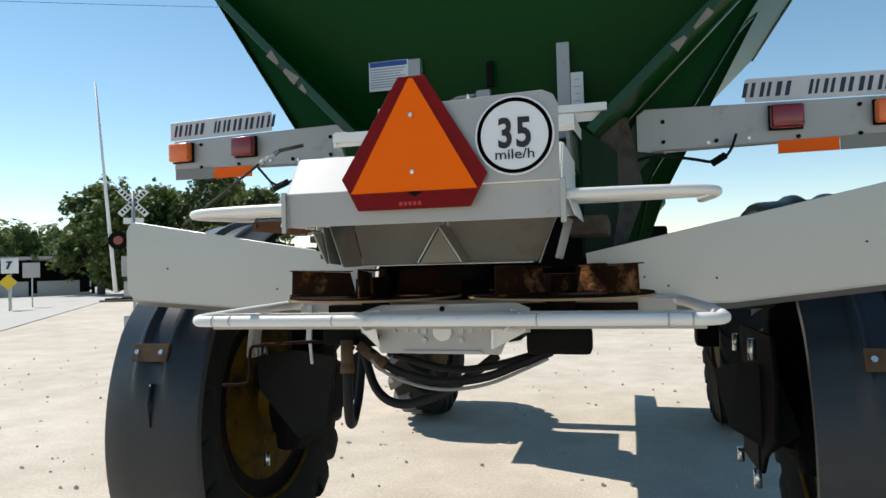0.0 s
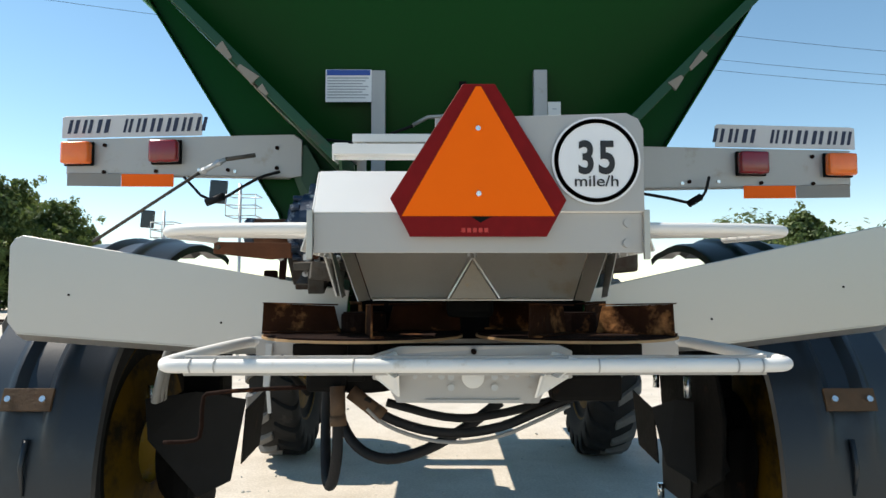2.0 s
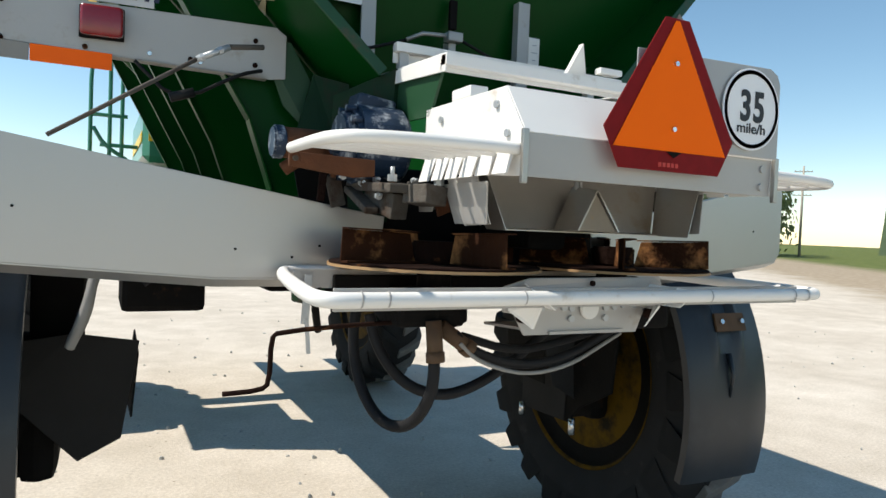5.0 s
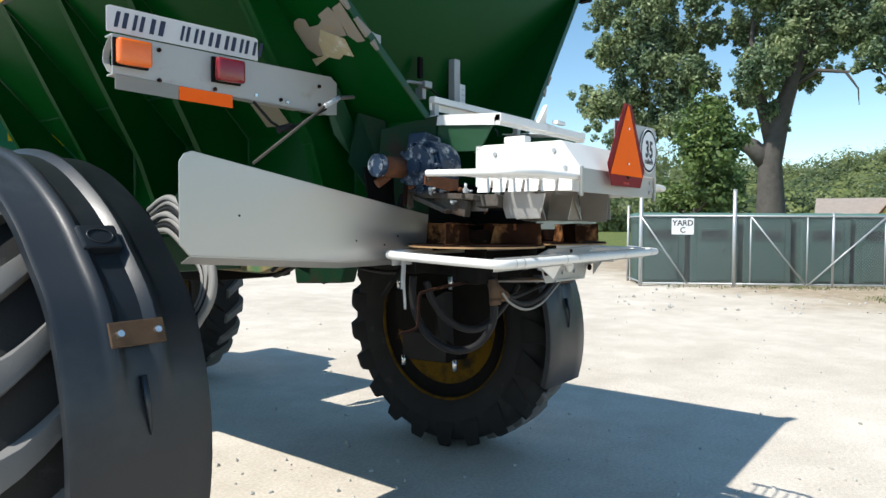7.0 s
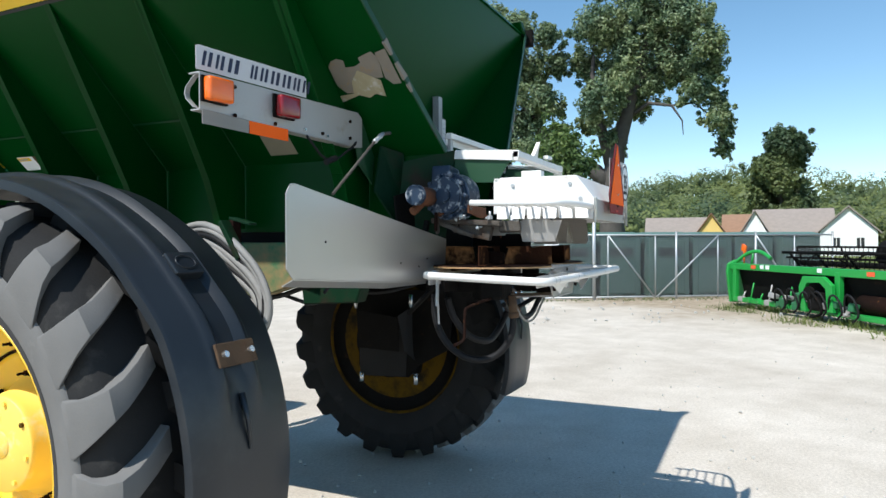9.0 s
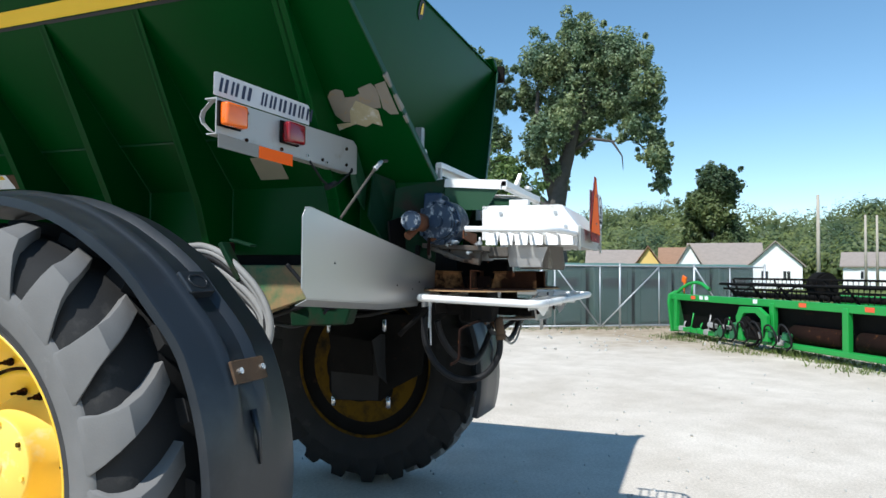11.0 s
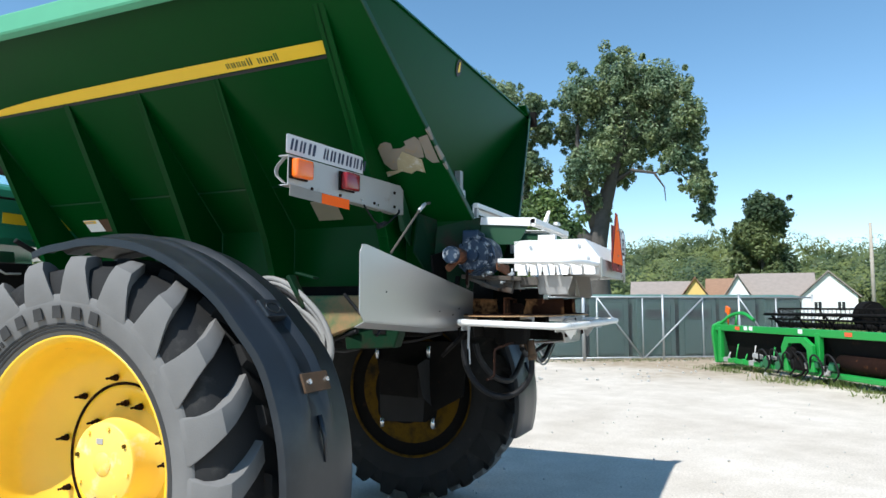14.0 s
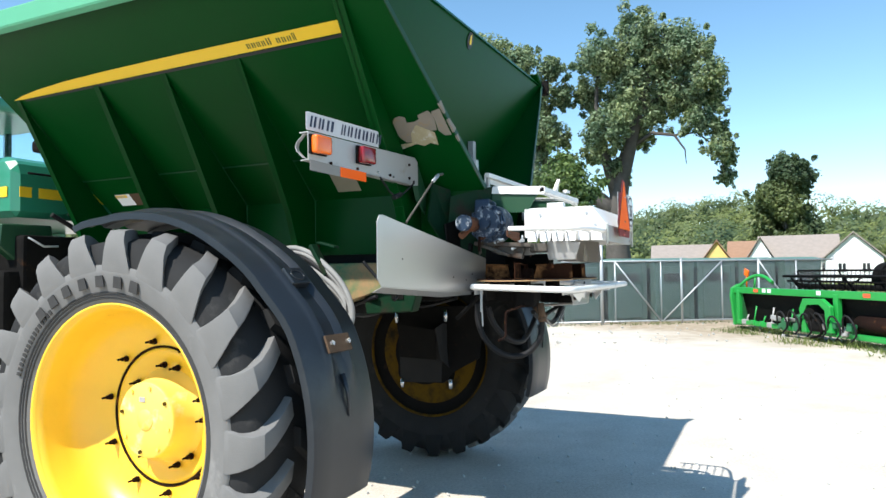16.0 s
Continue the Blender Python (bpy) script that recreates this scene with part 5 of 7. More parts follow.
box(bm, (-1.14, 1.43, 1.895), (0.05, 0.12, 0.012), (14, 0, 0), 0.003)
part("hose_clamp", bm, GREEN_G, truck, "dull green clamp round the hose bundle")


# ---- wheels ----
def wheel(center, s):
    """A lugged wheel; s = -1: outer face to the left."""
    root = new("wheel")
    root.parent = truck
    root.location = center
    if s > 0:
        root.rotation_euler = (0, 0, math.pi)
    tagged(root, "yellow wheel with a worn lugged farm tyre")
    return root


W0 = wheel((-1.79, 2.126, 0.985), -1)
# carcass, built about the origin with the outer face towards -x
bm = B()
prof = [(-0.187, 0.605), (-0.205, 0.63), (-0.228, 0.68), (-0.247, 0.76), (-0.243, 0.83), (-0.225, 0.885), (-0.195, 0.920), (-0.10, 0.937), (0, 0.94)]
prof = prof + [(-x, r) for x, r in prof[-2::-1]]
# carcass and inner sidewall take darker rubber in place of shade
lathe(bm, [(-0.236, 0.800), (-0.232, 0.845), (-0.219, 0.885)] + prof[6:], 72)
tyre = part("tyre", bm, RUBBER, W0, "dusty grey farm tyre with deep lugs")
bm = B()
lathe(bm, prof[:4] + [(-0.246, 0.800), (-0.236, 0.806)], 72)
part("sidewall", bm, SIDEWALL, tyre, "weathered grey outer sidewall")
# lugs: a bar from near the middle out over the shoulder
NL = 21
for side in (-1, 1):
    bm = B()

    def lug_pt(x, r, a):
        return (x, r * math.cos(a), r * math.sin(a))

    # stations from the crown to the shoulder: x, inner r, outer r, angle, half width, outer x
    st = [(0.02, 0.925, 0.982, 0.000, 0.050, 0.02), (0.09, 0.923, 0.985, 0.050, 0.052, 0.09), (0.16, 0.912, 0.982, 0.095, 0.056, 0.16), (0.196, 0.875, 0.974, 0.122, 0.064, 0.218), (0.220, 0.830, 0.932, 0.142, 0.080, 0.249), (0.230, 0.790, 0.872, 0.154, 0.106, 0.256), (0.232, 0.745, 0.808, 0.162, 0.134, 0.253), (0.222, 0.690, 0.735, 0.166, 0.136, 0.239)]
    ph = math.pi / NL if side > 0 else 0.0
    rings = []
    for x, ri, ro, da, hw, xo in st:
        x, xo, a = x * side, xo * side, da * 1.15
        rings.append([bm.verts.new(lug_pt(x, ri, a - hw * 1.12)), bm.verts.new(lug_pt(xo, ro, a - hw * 0.86)), bm.verts.new(lug_pt(xo, ro, a + hw * 0.86)), bm.verts.new(lug_pt(x, ri, a + hw * 1.12))])
    for p, q in zip(rings, rings[1:]):
        for j in range(3):
            bm.faces.new((p[j], p[j + 1], q[j + 1], q[j]))
    bm.faces.new(rings[0][::-1])
    bm.faces.new(rings[-1])
    bmesh.ops.recalc_face_normals(bm, faces=bm.faces[:])
    rim_e = [bm.edges.get((p[j], q[j])) for p, q in zip(rings[:-2], rings[1:-1]) for j in (1, 2)] + [bm.edges.get((rings[0][1], rings[0][2]))]
    bmesh.ops.bevel(bm, geom=rim_e, offset=0.008, segments=2, affect="EDGES", profile=0.6, clamp_overlap=True)
    for f in bm.faces:
        f.smooth = True
    for e in bm.edges:
        e.smooth = len(e.link_faces) == 2 and e.calc_face_angle() < 0.7
    # inner lugs darker than outer ones: their shade is in the colour
    lug = part("lug", bm, SIDEWALL if side < 0 else RUBBER_D, tyre, "worn pale lug" if side < 0 else "inner rubber lug darkened for shade")
    lug.matrix_local = pose(0, 0, 0, math.degrees(ph), 0, 0)
    for k in range(1, NL):
        clone("lug", lug, tyre, pose(0, 0, 0, math.degrees(ph + math.tau * k / NL), 0, 0))
# raised sidewall lettering, as plain bars
for ang in (50, 59, 68, 78, 88, 98, 107):
    a = math.radians(ang)
    bm = B()
    prism(bm, [(-0.2415 - (r - 0.69) * 0.10, r * math.cos(a) - w * math.sin(a), r * math.sin(a) + w * math.cos(a)) for r, w in ((0.695, -0.030), (0.752, -0.026), (0.752, 0.026), (0.695, 0.030))], (-0.006, 0, 0), 0.001)
    part("lettering_bar", bm, RUBBER_M, tyre)
for k in range(16):
    a = math.radians(20 + 2.3 * k)
    bm = B()
    prism(bm, [(-0.2335 + (r - 0.68) * -0.2, r * math.cos(a + e), r * math.sin(a + e)) for r, e in ((0.682, -0.012), (0.705, -0.012), (0.705, 0.010), (0.682, 0.010))], (-0.006, 0, 0))
    part("small_lettering_bar", bm, RUBBER_M, tyre)
for r_, x_ in ((0.640, -0.210), (0.655, -0.217), (0.668, -0.223)):
    bm = B()
    lathe(bm, [(x_ + 0.004, r_ - 0.005), (x_ - 0.004, r_ - 0.002), (x_ - 0.004, r_ + 0.002), (x_ - 0.003, r_ + 0.006)], 64)
    part("bead_ring", bm, RUBBER_M, tyre)
# rim: flange, well, deep dished disc
bm = B()
lathe(bm, [(-0.180, 0.596), (-0.196, 0.606), (-0.200, 0.616), (-0.192, 0.620), (-0.184, 0.606), (-0.176, 0.592), (-0.14, 0.582), (-0.05, 0.572), (0.03, 0.545), (0.085, 0.49), (0.120, 0.42), (0.132, 0.372)], 72)
rim = part("rim", bm, YELLOW, W0, "deep dished yellow steel rim")
bm = B()
lathe(bm, [(0.138, 0.366), (0.126, 0.350), (0.128, 0.335), (0.150, 0.300), (0.160, 0.260), (0.160, 0.18)], 64)
part("centre_disc", bm, YELLOW, rim)
# inner face: lip, barrel and disc carry their shade as darker colour
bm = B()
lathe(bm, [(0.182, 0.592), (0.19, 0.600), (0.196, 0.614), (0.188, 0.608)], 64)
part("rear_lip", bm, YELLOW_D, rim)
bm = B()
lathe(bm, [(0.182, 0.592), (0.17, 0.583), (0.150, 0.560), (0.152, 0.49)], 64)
part("rear_barrel", bm, DARK, rim, "inner barrel coloured near-black for shade")
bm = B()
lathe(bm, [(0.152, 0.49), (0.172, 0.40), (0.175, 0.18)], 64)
part("rim_back", bm, YELLOW_D, rim, "yellow inner disc coloured dark for shade")
bm = B()
lathe(bm, [(0.128, 0.374), (0.124, 0.370), (0.126, 0.362), (0.134, 0.360)], 72)
part("weld_ring", bm, RUST, rim, "rust-stained weld ring")
# hub drum in the yellow that has sun glare mixed in
bm = B()
lathe(bm, [(0.160, 0.255), (0.140, 0.240), (0.120, 0.218), (0.030, 0.198), (0.012, 0.196), (0.006, 0.190), (0.005, 0.0)], 56)
hub = part("hub", bm, HUBYELLOW, W0, "yellow hub drum with a bolted cap")
for k in range(8):
    a = math.tau * k / 8 + 0.2
    bm = B()
    disc(bm, (0.002, 0.170 * math.cos(a), 0.170 * math.sin(a)), 0.010, 0.012, (1, 0, 0), 8)
    part("cap_bolt", bm, YELLOW_D if k % 3 == 0 else HUBYELLOW, hub)
bm = B()
lathe(bm, [(0.005, 0.056), (-0.002, 0.052), (-0.002, 0.0)], 24)
part("cap_disc", bm, HUBYELLOW, hub)
bm = B()
box(bm, (0.0035, 0.02, 0.105), (0.004, 0.042, 0.026))
part("cap_tag", bm, GREY, hub)
rb = random.Random(6)
for ring_r, angs in ((0.398, [10 + 36 * k for k in range(10)]), (0.268, [14, 36, 86, 108, 158, 180, 230, 252, 302, 324])):
    for ang in angs:
        a = radians(ang + rb.uniform(-2, 2))
        x = 0.118 if ring_r > 0.3 else 0.150
        y, z = ring_r * math.cos(a), ring_r * math.sin(a)
        bm = B()
        disc(bm, (x - 0.035, y, z), 0.006, 0.055, (1, 0, 0), 8)
        disc(bm, (x - 0.022, y, z), 0.0125, 0.020, (1, 0, 0), 6)
        disc(bm, (x - 0.006, y, z), 0.017, 0.010, (1, 0, 0), 12)
        part("lug_bolt", bm, RUST, rim)
for c, s in (((1.65, 2.126, 0.985), 1), ((-1.79, 6.2, 0.985), -1), ((1.65, 6.2, 0.985), 1)):
    m = Matrix.Translation(c) @ (pose(0, 0, 0, 0, 0, 180) if s > 0 else Matrix())
    made = {W0: wheel(c, s)}
    for o_ in W0.children_recursive:
        q = o_.copy()
        scene.collection.objects.link(q)
        q.parent = made[o_.parent]
        made[o_] = q


# ---- fenders ----
def fender(s, cy):
    """A moulded plastic mudguard over the inner part of a wheel."""
    bm = B()
    x0, x1 = (-1.875, -1.375) if s < 0 else (1.685, 1.185)
    # cross section: outer lip, ribs, inner lip; (fraction across, extra radius)
    sec = [(0.0, -0.035), (0.0, 0.0), (0.03, 0.008), (0.25, 0.012), (0.285, 0.024), (0.315, 0.036), (0.345, 0.038), (0.375, 0.028), (0.41, 0.012), (0.58, 0.012), (0.615, 0.028), (0.645, 0.038), (0.675, 0.036), (0.705, 0.024), (0.74, 0.012), (0.96, 0.008), (1.0, 0.0), (1.0, -0.035)]
    radii = ((60, 1.13), (66, 1.112), (80, 1.078), (95, 1.070), (120, 1.072), (140, 1.092), (155, 1.126), (200, 1.135))

    def rad(deg):
        for (a0, r0_), (a1, r1_) in zip(radii, radii[1:]):
            if deg <= a1:
                f = (deg - a0) / (a1 - a0)
                return r0_ + (r1_ - r0_) * f * f * (3 - 2 * f)
        return radii[-1][1]

    N = 40
    rows = []
    for i in range(N + 1):
        t = i / N
        a = math.radians(66 + (196 - 66) * t)
        fade = min(1.0, max(0.0, (0.80 - t) / 0.06))
        r0 = rad(math.degrees(a))
        row = []
        for u_, e in sec:
            rib_ = e if e < 0.012 else 0.012 + (e - 0.012) * fade
            r = r0 + rib_
            row.append(bm.verts.new((x0 + (x1 - x0) * u_, cy + r * math.cos(a), 0.985 + r * math.sin(a))))
        rows.append(row)
    for p, q in zip(rows, rows[1:]):
        for j in range(len(sec) - 1):
            bm.faces.new((p[j], p[j + 1], q[j + 1], q[j]))
    bmesh.ops.recalc_face_normals(bm, faces=bm.faces[:])
    bmesh.ops.solidify(bm, geom=bm.faces[:], thickness=0.006)
    for e in bm.edges:
        e.smooth = len(e.link_faces) == 2 and e.calc_face_angle() < 0.6
    fd = part("fender", bm, PLASTIC, truck, "ribbed black plastic mudguard", smooth=True)

    def at(a, u_, e):
        r = rad(a) + e
        a = math.radians(a)
        return Vector((x0 + (x1 - x0) * u_, cy + r * math.cos(a), 0.985 + r * math.sin(a)))

    bm = B()
    p0 = at(159, 0.48, 0.050)
    box(bm, p0, (0.19, 0.012, 0.085), (-20, 0, 0), 0.003)
    bk = part("bracket", bm, BRACKET, fd, "small rusty bolted bracket")
    bm = B()
    nrm = (0, math.cos(math.radians(159)), math.sin(math.radians(159)))
    for du in (-0.13, 0.13):
        disc(bm, at(159, 0.48 + du, 0.060), 0.012, 0.02, nrm, 8)
    parts("bolt", bm, CHROME, bk)
    bm = B()
    box(bm, at(139.5, 0.46, 0.025), (0.135, 0.055, 0.10), (-41, 0, 0), 0.008)
    pd = part("moulded_pad", bm, PLASTIC, fd, "moulded pad with a raised plain oval")
    bm = B()
    q = at(139.5, 0.46, 0.054)
    ring = [q + Vector((0.045 * math.cos(a), 0, 0)) + 0.030 * math.sin(a) * Vector((0, -math.sin(math.radians(139.5)), math.cos(math.radians(139.5)))) for a in [math.tau * k / 20 for k in range(20)]]
    tube(bm, ring, 0.004, 6, closed=True)
    part("oval_mark", bm, PLASTIC, pd)
    bm = B()
    tube(bm, [at(166, 0.5, 0.02), at(171, 0.5, 0.03), at(176, 0.52, 0.015)], [0.012, 0.010, 0.004], 8)
    part("drip_rib", bm, PLASTIC, fd)
    return fd


for s in (-1, 1):
    fender(s, 2.126)

# ---- cab end: engine cover, stripe, platform, rails and mirrors ----
bm = B()
prism(bm, [(-0.90, 4.62, 2.22), (-0.90, 4.62, 2.62), (-0.90, 4.72, 2.72), (-0.90, 6.6, 2.72), (-0.90, 6.6, 2.22)], (1.8, 0, 0), 0.05)
cover = part("engine_cover", bm, TEAL, truck, "glossy green engine cover")
bm = B()
box(bm, (0.06, 4.614, 2.425), (1.52, 0.006, 0.085), None, 0.002)
part("cover_stripe", bm, STRIPE, cover, "yellow stripe")
bm = B()
box(bm, (-0.81, 4.614, 2.425), (0.10, 0.006, 0.085), None, 0.002)
part("cover_stripe", bm, STRIPE, cover, "yellow stripe")
bm = B()
box(bm, (-0.905, 5.5, 2.425), (0.006, 1.6, 0.085), None, 0.002)
part("cover_stripe", bm, STRIPE, cover, "yellow stripe")
bm = B()
tube(bm, [(-0.80, 4.60, 2.58), (-0.50, 4.60, 2.58), (-0.44, 4.60, 2.62), (-0.44, 4.60, 2.80)], 0.010, 8, smooth=1)
part("cover_seam", bm, DARK, cover)
bm = B()
disc(bm, (-0.34, 4.60, 2.58), 0.05, 0.05, (0, 1, 0), 16, 0.01)
part("filler_cap", bm, DARK, cover, "black filler cap")
bm = B()
box(bm, (-0.65, 4.55, 2.80), (0.24, 0.14, 0.10), (0, 0, 8), 0.03)
part("air_intake", bm, DARK, truck, "black air intake on the cover")
for pts in ([(-0.55, 4.45, 2.26), (-0.40, 4.40, 2.18), (-0.28, 4.40, 2.05), (-0.22, 4.40, 1.90)], [(-0.70, 4.45, 2.24), (-0.48, 4.42, 2.12), (-0.36, 4.42, 1.96)], [(-0.45, 4.35, 2.27), (-0.28, 4.35, 2.22), (-0.16, 4.35, 2.02)]):
    bm = B()
    tube(bm, pts, 0.020, 8, smooth=2)
    part("coolant_hose", bm, HOSE, truck, "black coolant hose behind the engine")
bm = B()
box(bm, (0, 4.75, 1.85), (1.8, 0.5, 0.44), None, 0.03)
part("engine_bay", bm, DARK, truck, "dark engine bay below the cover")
# unseen block, added to keep sun patches off the ground below
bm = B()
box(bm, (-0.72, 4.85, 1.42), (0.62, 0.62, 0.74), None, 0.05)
part("fuel_tank", bm, DARK, truck, "dark block added behind the front wheel to stop sun")
bm = B()
prism(bm, [(-1.00, 4.62, 2.16), (-0.62, 4.56, 2.16), (-0.58, 4.56, 1.90), (-0.86, 4.60, 1.84), (-1.02, 4.62, 1.98)], (0, 0.10, 0), 0.01)
part("step_box", bm, GREEN_D, truck, "dark green battery box")
bm = B()
tube(bm, [(-0.86, 4.50, 2.05), (-0.74, 4.48, 1.98), (-0.62, 4.48, 1.985)], 0.008, 8)
part("grab_handle", bm, GALV, truck)
cab = new("cab")
cab.parent = truck
tagged(cab, "glazed cab with dark green pillars")
bm = B()
box(bm, (0, 6.9, 2.28), (1.6, 1.1, 0.55), None, 0.05)
part("cab_base", bm, TEAL, cab, "green cab base")
for px_ in (-0.76, 0.76):
    for py_ in (6.40, 7.38):
        bm = B()
        box(bm, (px_, py_, 3.0), (0.07, 0.07, 1.0), None, 0.015)
        part("pillar", bm, GREEN_D, cab)
for c_, s_ in (((0, 6.40, 3.0), (1.44, 0.012, 0.92)), ((0, 7.38, 3.0), (1.44, 0.012, 0.92)), ((-0.76, 6.89, 3.0), (0.012, 0.90, 0.92)), ((0.76, 6.89, 3.0), (0.012, 0.90, 0.92))):
    bm = B()
    box(bm, c_, s_, None, 0.002)
    pane = part("pane", bm, CABGLASS, cab, "tinted cab window")
    pane.visible_shadow = False
bm = B()
box(bm, (0.05, 6.95, 2.85), (0.5, 0.18, 0.75), (8, 0, 0), 0.06)
part("seat_back", bm, DARK, cab, "black seat back")
bm = B()
box(bm, (0, 6.9, 3.52), (1.75, 1.3, 0.14), None, 0.05)
part("cab_roof", bm, TEAL, truck, "green cab roof")
bm = B()
box(bm, (-1.30, 5.4, 1.80), (0.9, 1.2, 0.05), None, 0.01)
part("platform", bm, DARK, truck, "dark platform beside the engine")
bm = B()
box(bm, (-1.14, 5.2, 2.0), (0.4, 0.5, 0.28), None, 0.04)
part("tool_box", bm, GREEN_D, truck, "dark green tool box on the platform")
for pts in ([(-1.27, 5.0, 2.05), (-1.27, 5.0, 3.16), (-1.20, 5.0, 3.24), (-1.0, 5.0, 3.24)], [(-1.27, 5.0, 2.60), (-1.0, 5.0, 2.60)], [(-1.13, 5.0, 2.1), (-1.13, 5.0, 3.24)], [(-1.25, 5.0, 2.50), (-1.17, 5.0, 2.36), (-1.0, 5.0, 2.25)], [(-1.04, 5.0, 2.1), (-1.04, 5.0, 3.24)], [(-1.2, 5.0, 2.36), (-0.92, 5.0, 2.36)]):
    bm = B()
    tube(bm, pts, 0.016, 8, smooth=1)
    part("hand_rail", bm, TEAL, truck, "green tubular hand rail")

# ================= surroundings =================
EYE = Vector((-3.9, -0.6, 1.76))


def away(az, el, d, eye=EYE):
    """The place at a bearing (degrees from +x towards +y), an elevation and a ground distance from the eye."""
    return Vector((eye.x + d * math.cos(radians(az)), eye.y + d * math.sin(radians(az)), eye.z + d * math.tan(radians(el))))


# ---- chain-link fence ----
F0, FD = Vector((18.64, 2.32, 0)), Vector((0.545, -0.839, 0))
FN = Vector((FD.y, -FD.x, 0))
fence = thing("fence", "galvanised chain-link fence with braced posts, along the yard", "fence")


def fp(u_, z, off=0.0):
    return F0 + FD * u_ + FN * off + Vector((0, 0, z))


POSTS = [-4.6, -2.0, 0.7, 3.4, 6.1]
for k, u_ in enumerate(POSTS):
    tall = k in (0, 1)
    bm = B()
    tube(bm, [fp(u_, 0), fp(u_, 2.75 if tall else 2.10)], 0.055 if tall else 0.035, 10)
    disc(bm, fp(u_, 2.76 if tall else 2.11), 0.06 if tall else 0.04, 0.03, (0, 0, 1), 10)
    part("post", bm, GALV, fence)
for z in (2.02, 0.09):
    bm = B()
    tube(bm, [fp(POSTS[0], z), fp(POSTS[-1], z)], 0.026, 8)
    part("rail", bm, GALV, fence)
for a_, b_, up in ((-1.55, -0.05, 0), (0.05, 2.1, 1), (3.4, 4.75, 0), (-4.6, -3.3, 0)):
    bm = B()
    tube(bm, [fp(a_, 0.1 if up else 2.0, 0.03), fp(b_, 2.0 if up else 0.1, 0.03)], 0.024, 8)
    part("brace", bm, GALV, fence)
for u_ in (-1.55, 0.0, 2.1, 4.75):
    bm = B()
    tube(bm, [fp(u_, 0.05), fp(u_, 2.02)], 0.02, 8)
    part("stile", bm, GALV, fence)
# a gate leaf swung away from the corner post
g0, g1 = fp(POSTS[0], 0), fp(POSTS[0], 0) - FN * 1.85
for p_, h_, r_ in ((g1, 2.35, 0.04), (g0.lerp(g1, 0.06), 2.02, 0.022)):
    bm = B()
    tube(bm, [p_, p_ + Vector((0, 0, h_))], r_, 10)
    part("post", bm, GALV, fence)
for z in (2.0, 1.1, 0.12):
    bm = B()
    tube(bm, [g0 + Vector((0, 0, z)), g1 + Vector((0, 0, z))], 0.022, 8)
    part("rail", bm, GALV, fence)
# woven mesh: two families of slanting wires
bm = B()
step = 0.09
L = POSTS[-1] - POSTS[0]
H_ = 1.92
n_w = int((L + H_) / step)
for k in range(n_w):
    for sgn in (1, -1):
        u0 = POSTS[0] - H_ + k * step
        ua, ub = u0, u0 + H_
        za, zb = (0.08, 0.08 + H_) if sgn > 0 else (0.08 + H_, 0.08)
        if ua < POSTS[0]:
            t_ = (POSTS[0] - ua) / H_
            za, ua = za + (zb - za) * t_, POSTS[0]
        if ub > POSTS[-1]:
            t_ = (POSTS[-1] - ua) / (ub - ua)
            zb, ub = za + (zb - za) * t_, POSTS[-1]
        p, q = fp(ua, za), fp(ub, zb)
        w = Vector((0, 0, 0.0032))
        vs = [bm.verts.new(p - w), bm.verts.new(q - w), bm.verts.new(q + w), bm.verts.new(p + w)]
        bm.faces.new(vs)
part("chain_link_mesh", bm, GALV, fence, "woven wire mesh", kind="stuff")
# yard sign
sg = B()
c_ = fp(-3.45, 1.72, 0.06)
yaw_f = math.degrees(math.atan2(FD.y, FD.x))
box(sg, c_, (0.62, 0.012, 0.46), (0, 0, yaw_f), 0.003)
sign = part("yard_sign", sg, SIGNWHITE)
tagged(sign, "white sign reading YARD C, fixed to the fence", "sign")
Ms = Matrix.Translation(c_ - FN * -0.0 + Vector((0, 0, 0))) @ pose(0, 0, 0, 90, 0, yaw_f)
for txt, dz in (("YARD", 0.09), ("C", -0.11)):
    o_ = words("lettering", txt, 0.22, Ms @ Matrix.Translation((0, dz, 0.0075)), BLACK, sign, bold=0.004)

# ---- portable toilets behind the fence ----
booth0 = thing("portable_toilet", "dark green moulded plastic portable toilet with pale roof, behind the fence", "portable toilet", group="row of portable toilets")
bm = B()
box(bm, (0, 0, 1.02), (1.40, 1.12, 2.0), None, 0.05)
part("cabin", bm, BOOTH, booth0)
bm = B()
prism(bm, [(-0.74, -0.62, 2.00), (-0.74, -0.58, 2.06), (-0.55, -0.38, 2.13), (0.55, -0.38, 2.13), (0.74, -0.58, 2.06), (0.74, -0.62, 2.00)], (0, 1.24, 0), 0.03)
part("roof", bm, BOOTHROOF, booth0, "pale green shallow domed roof")
bm = B()
box(bm, (0.0, -0.565, 0.98), (1.02, 0.03, 1.76), None, 0.03)
dr = part("door", bm, BOOTH, booth0)
bm = B()
box(bm, (0, -0.588, 1.47), (0.92, 0.02, 0.38), None, 0.008)
part("vent_frame", bm, BOOTH, dr)
bm = B()
box(bm, (0, -0.600, 1.47), (0.80, 0.014, 0.28), None, 0.005)
part("vent", bm, BOOTHDARK, dr, "dark mesh vent")
bm = B()
box(bm, (0.30, -0.592, 1.0), (0.05, 0.03, 0.12), None, 0.008)
part("latch", bm, BOOTHDARK, dr)
us = [-3.8 + 1.58 * k for k in range(7)]
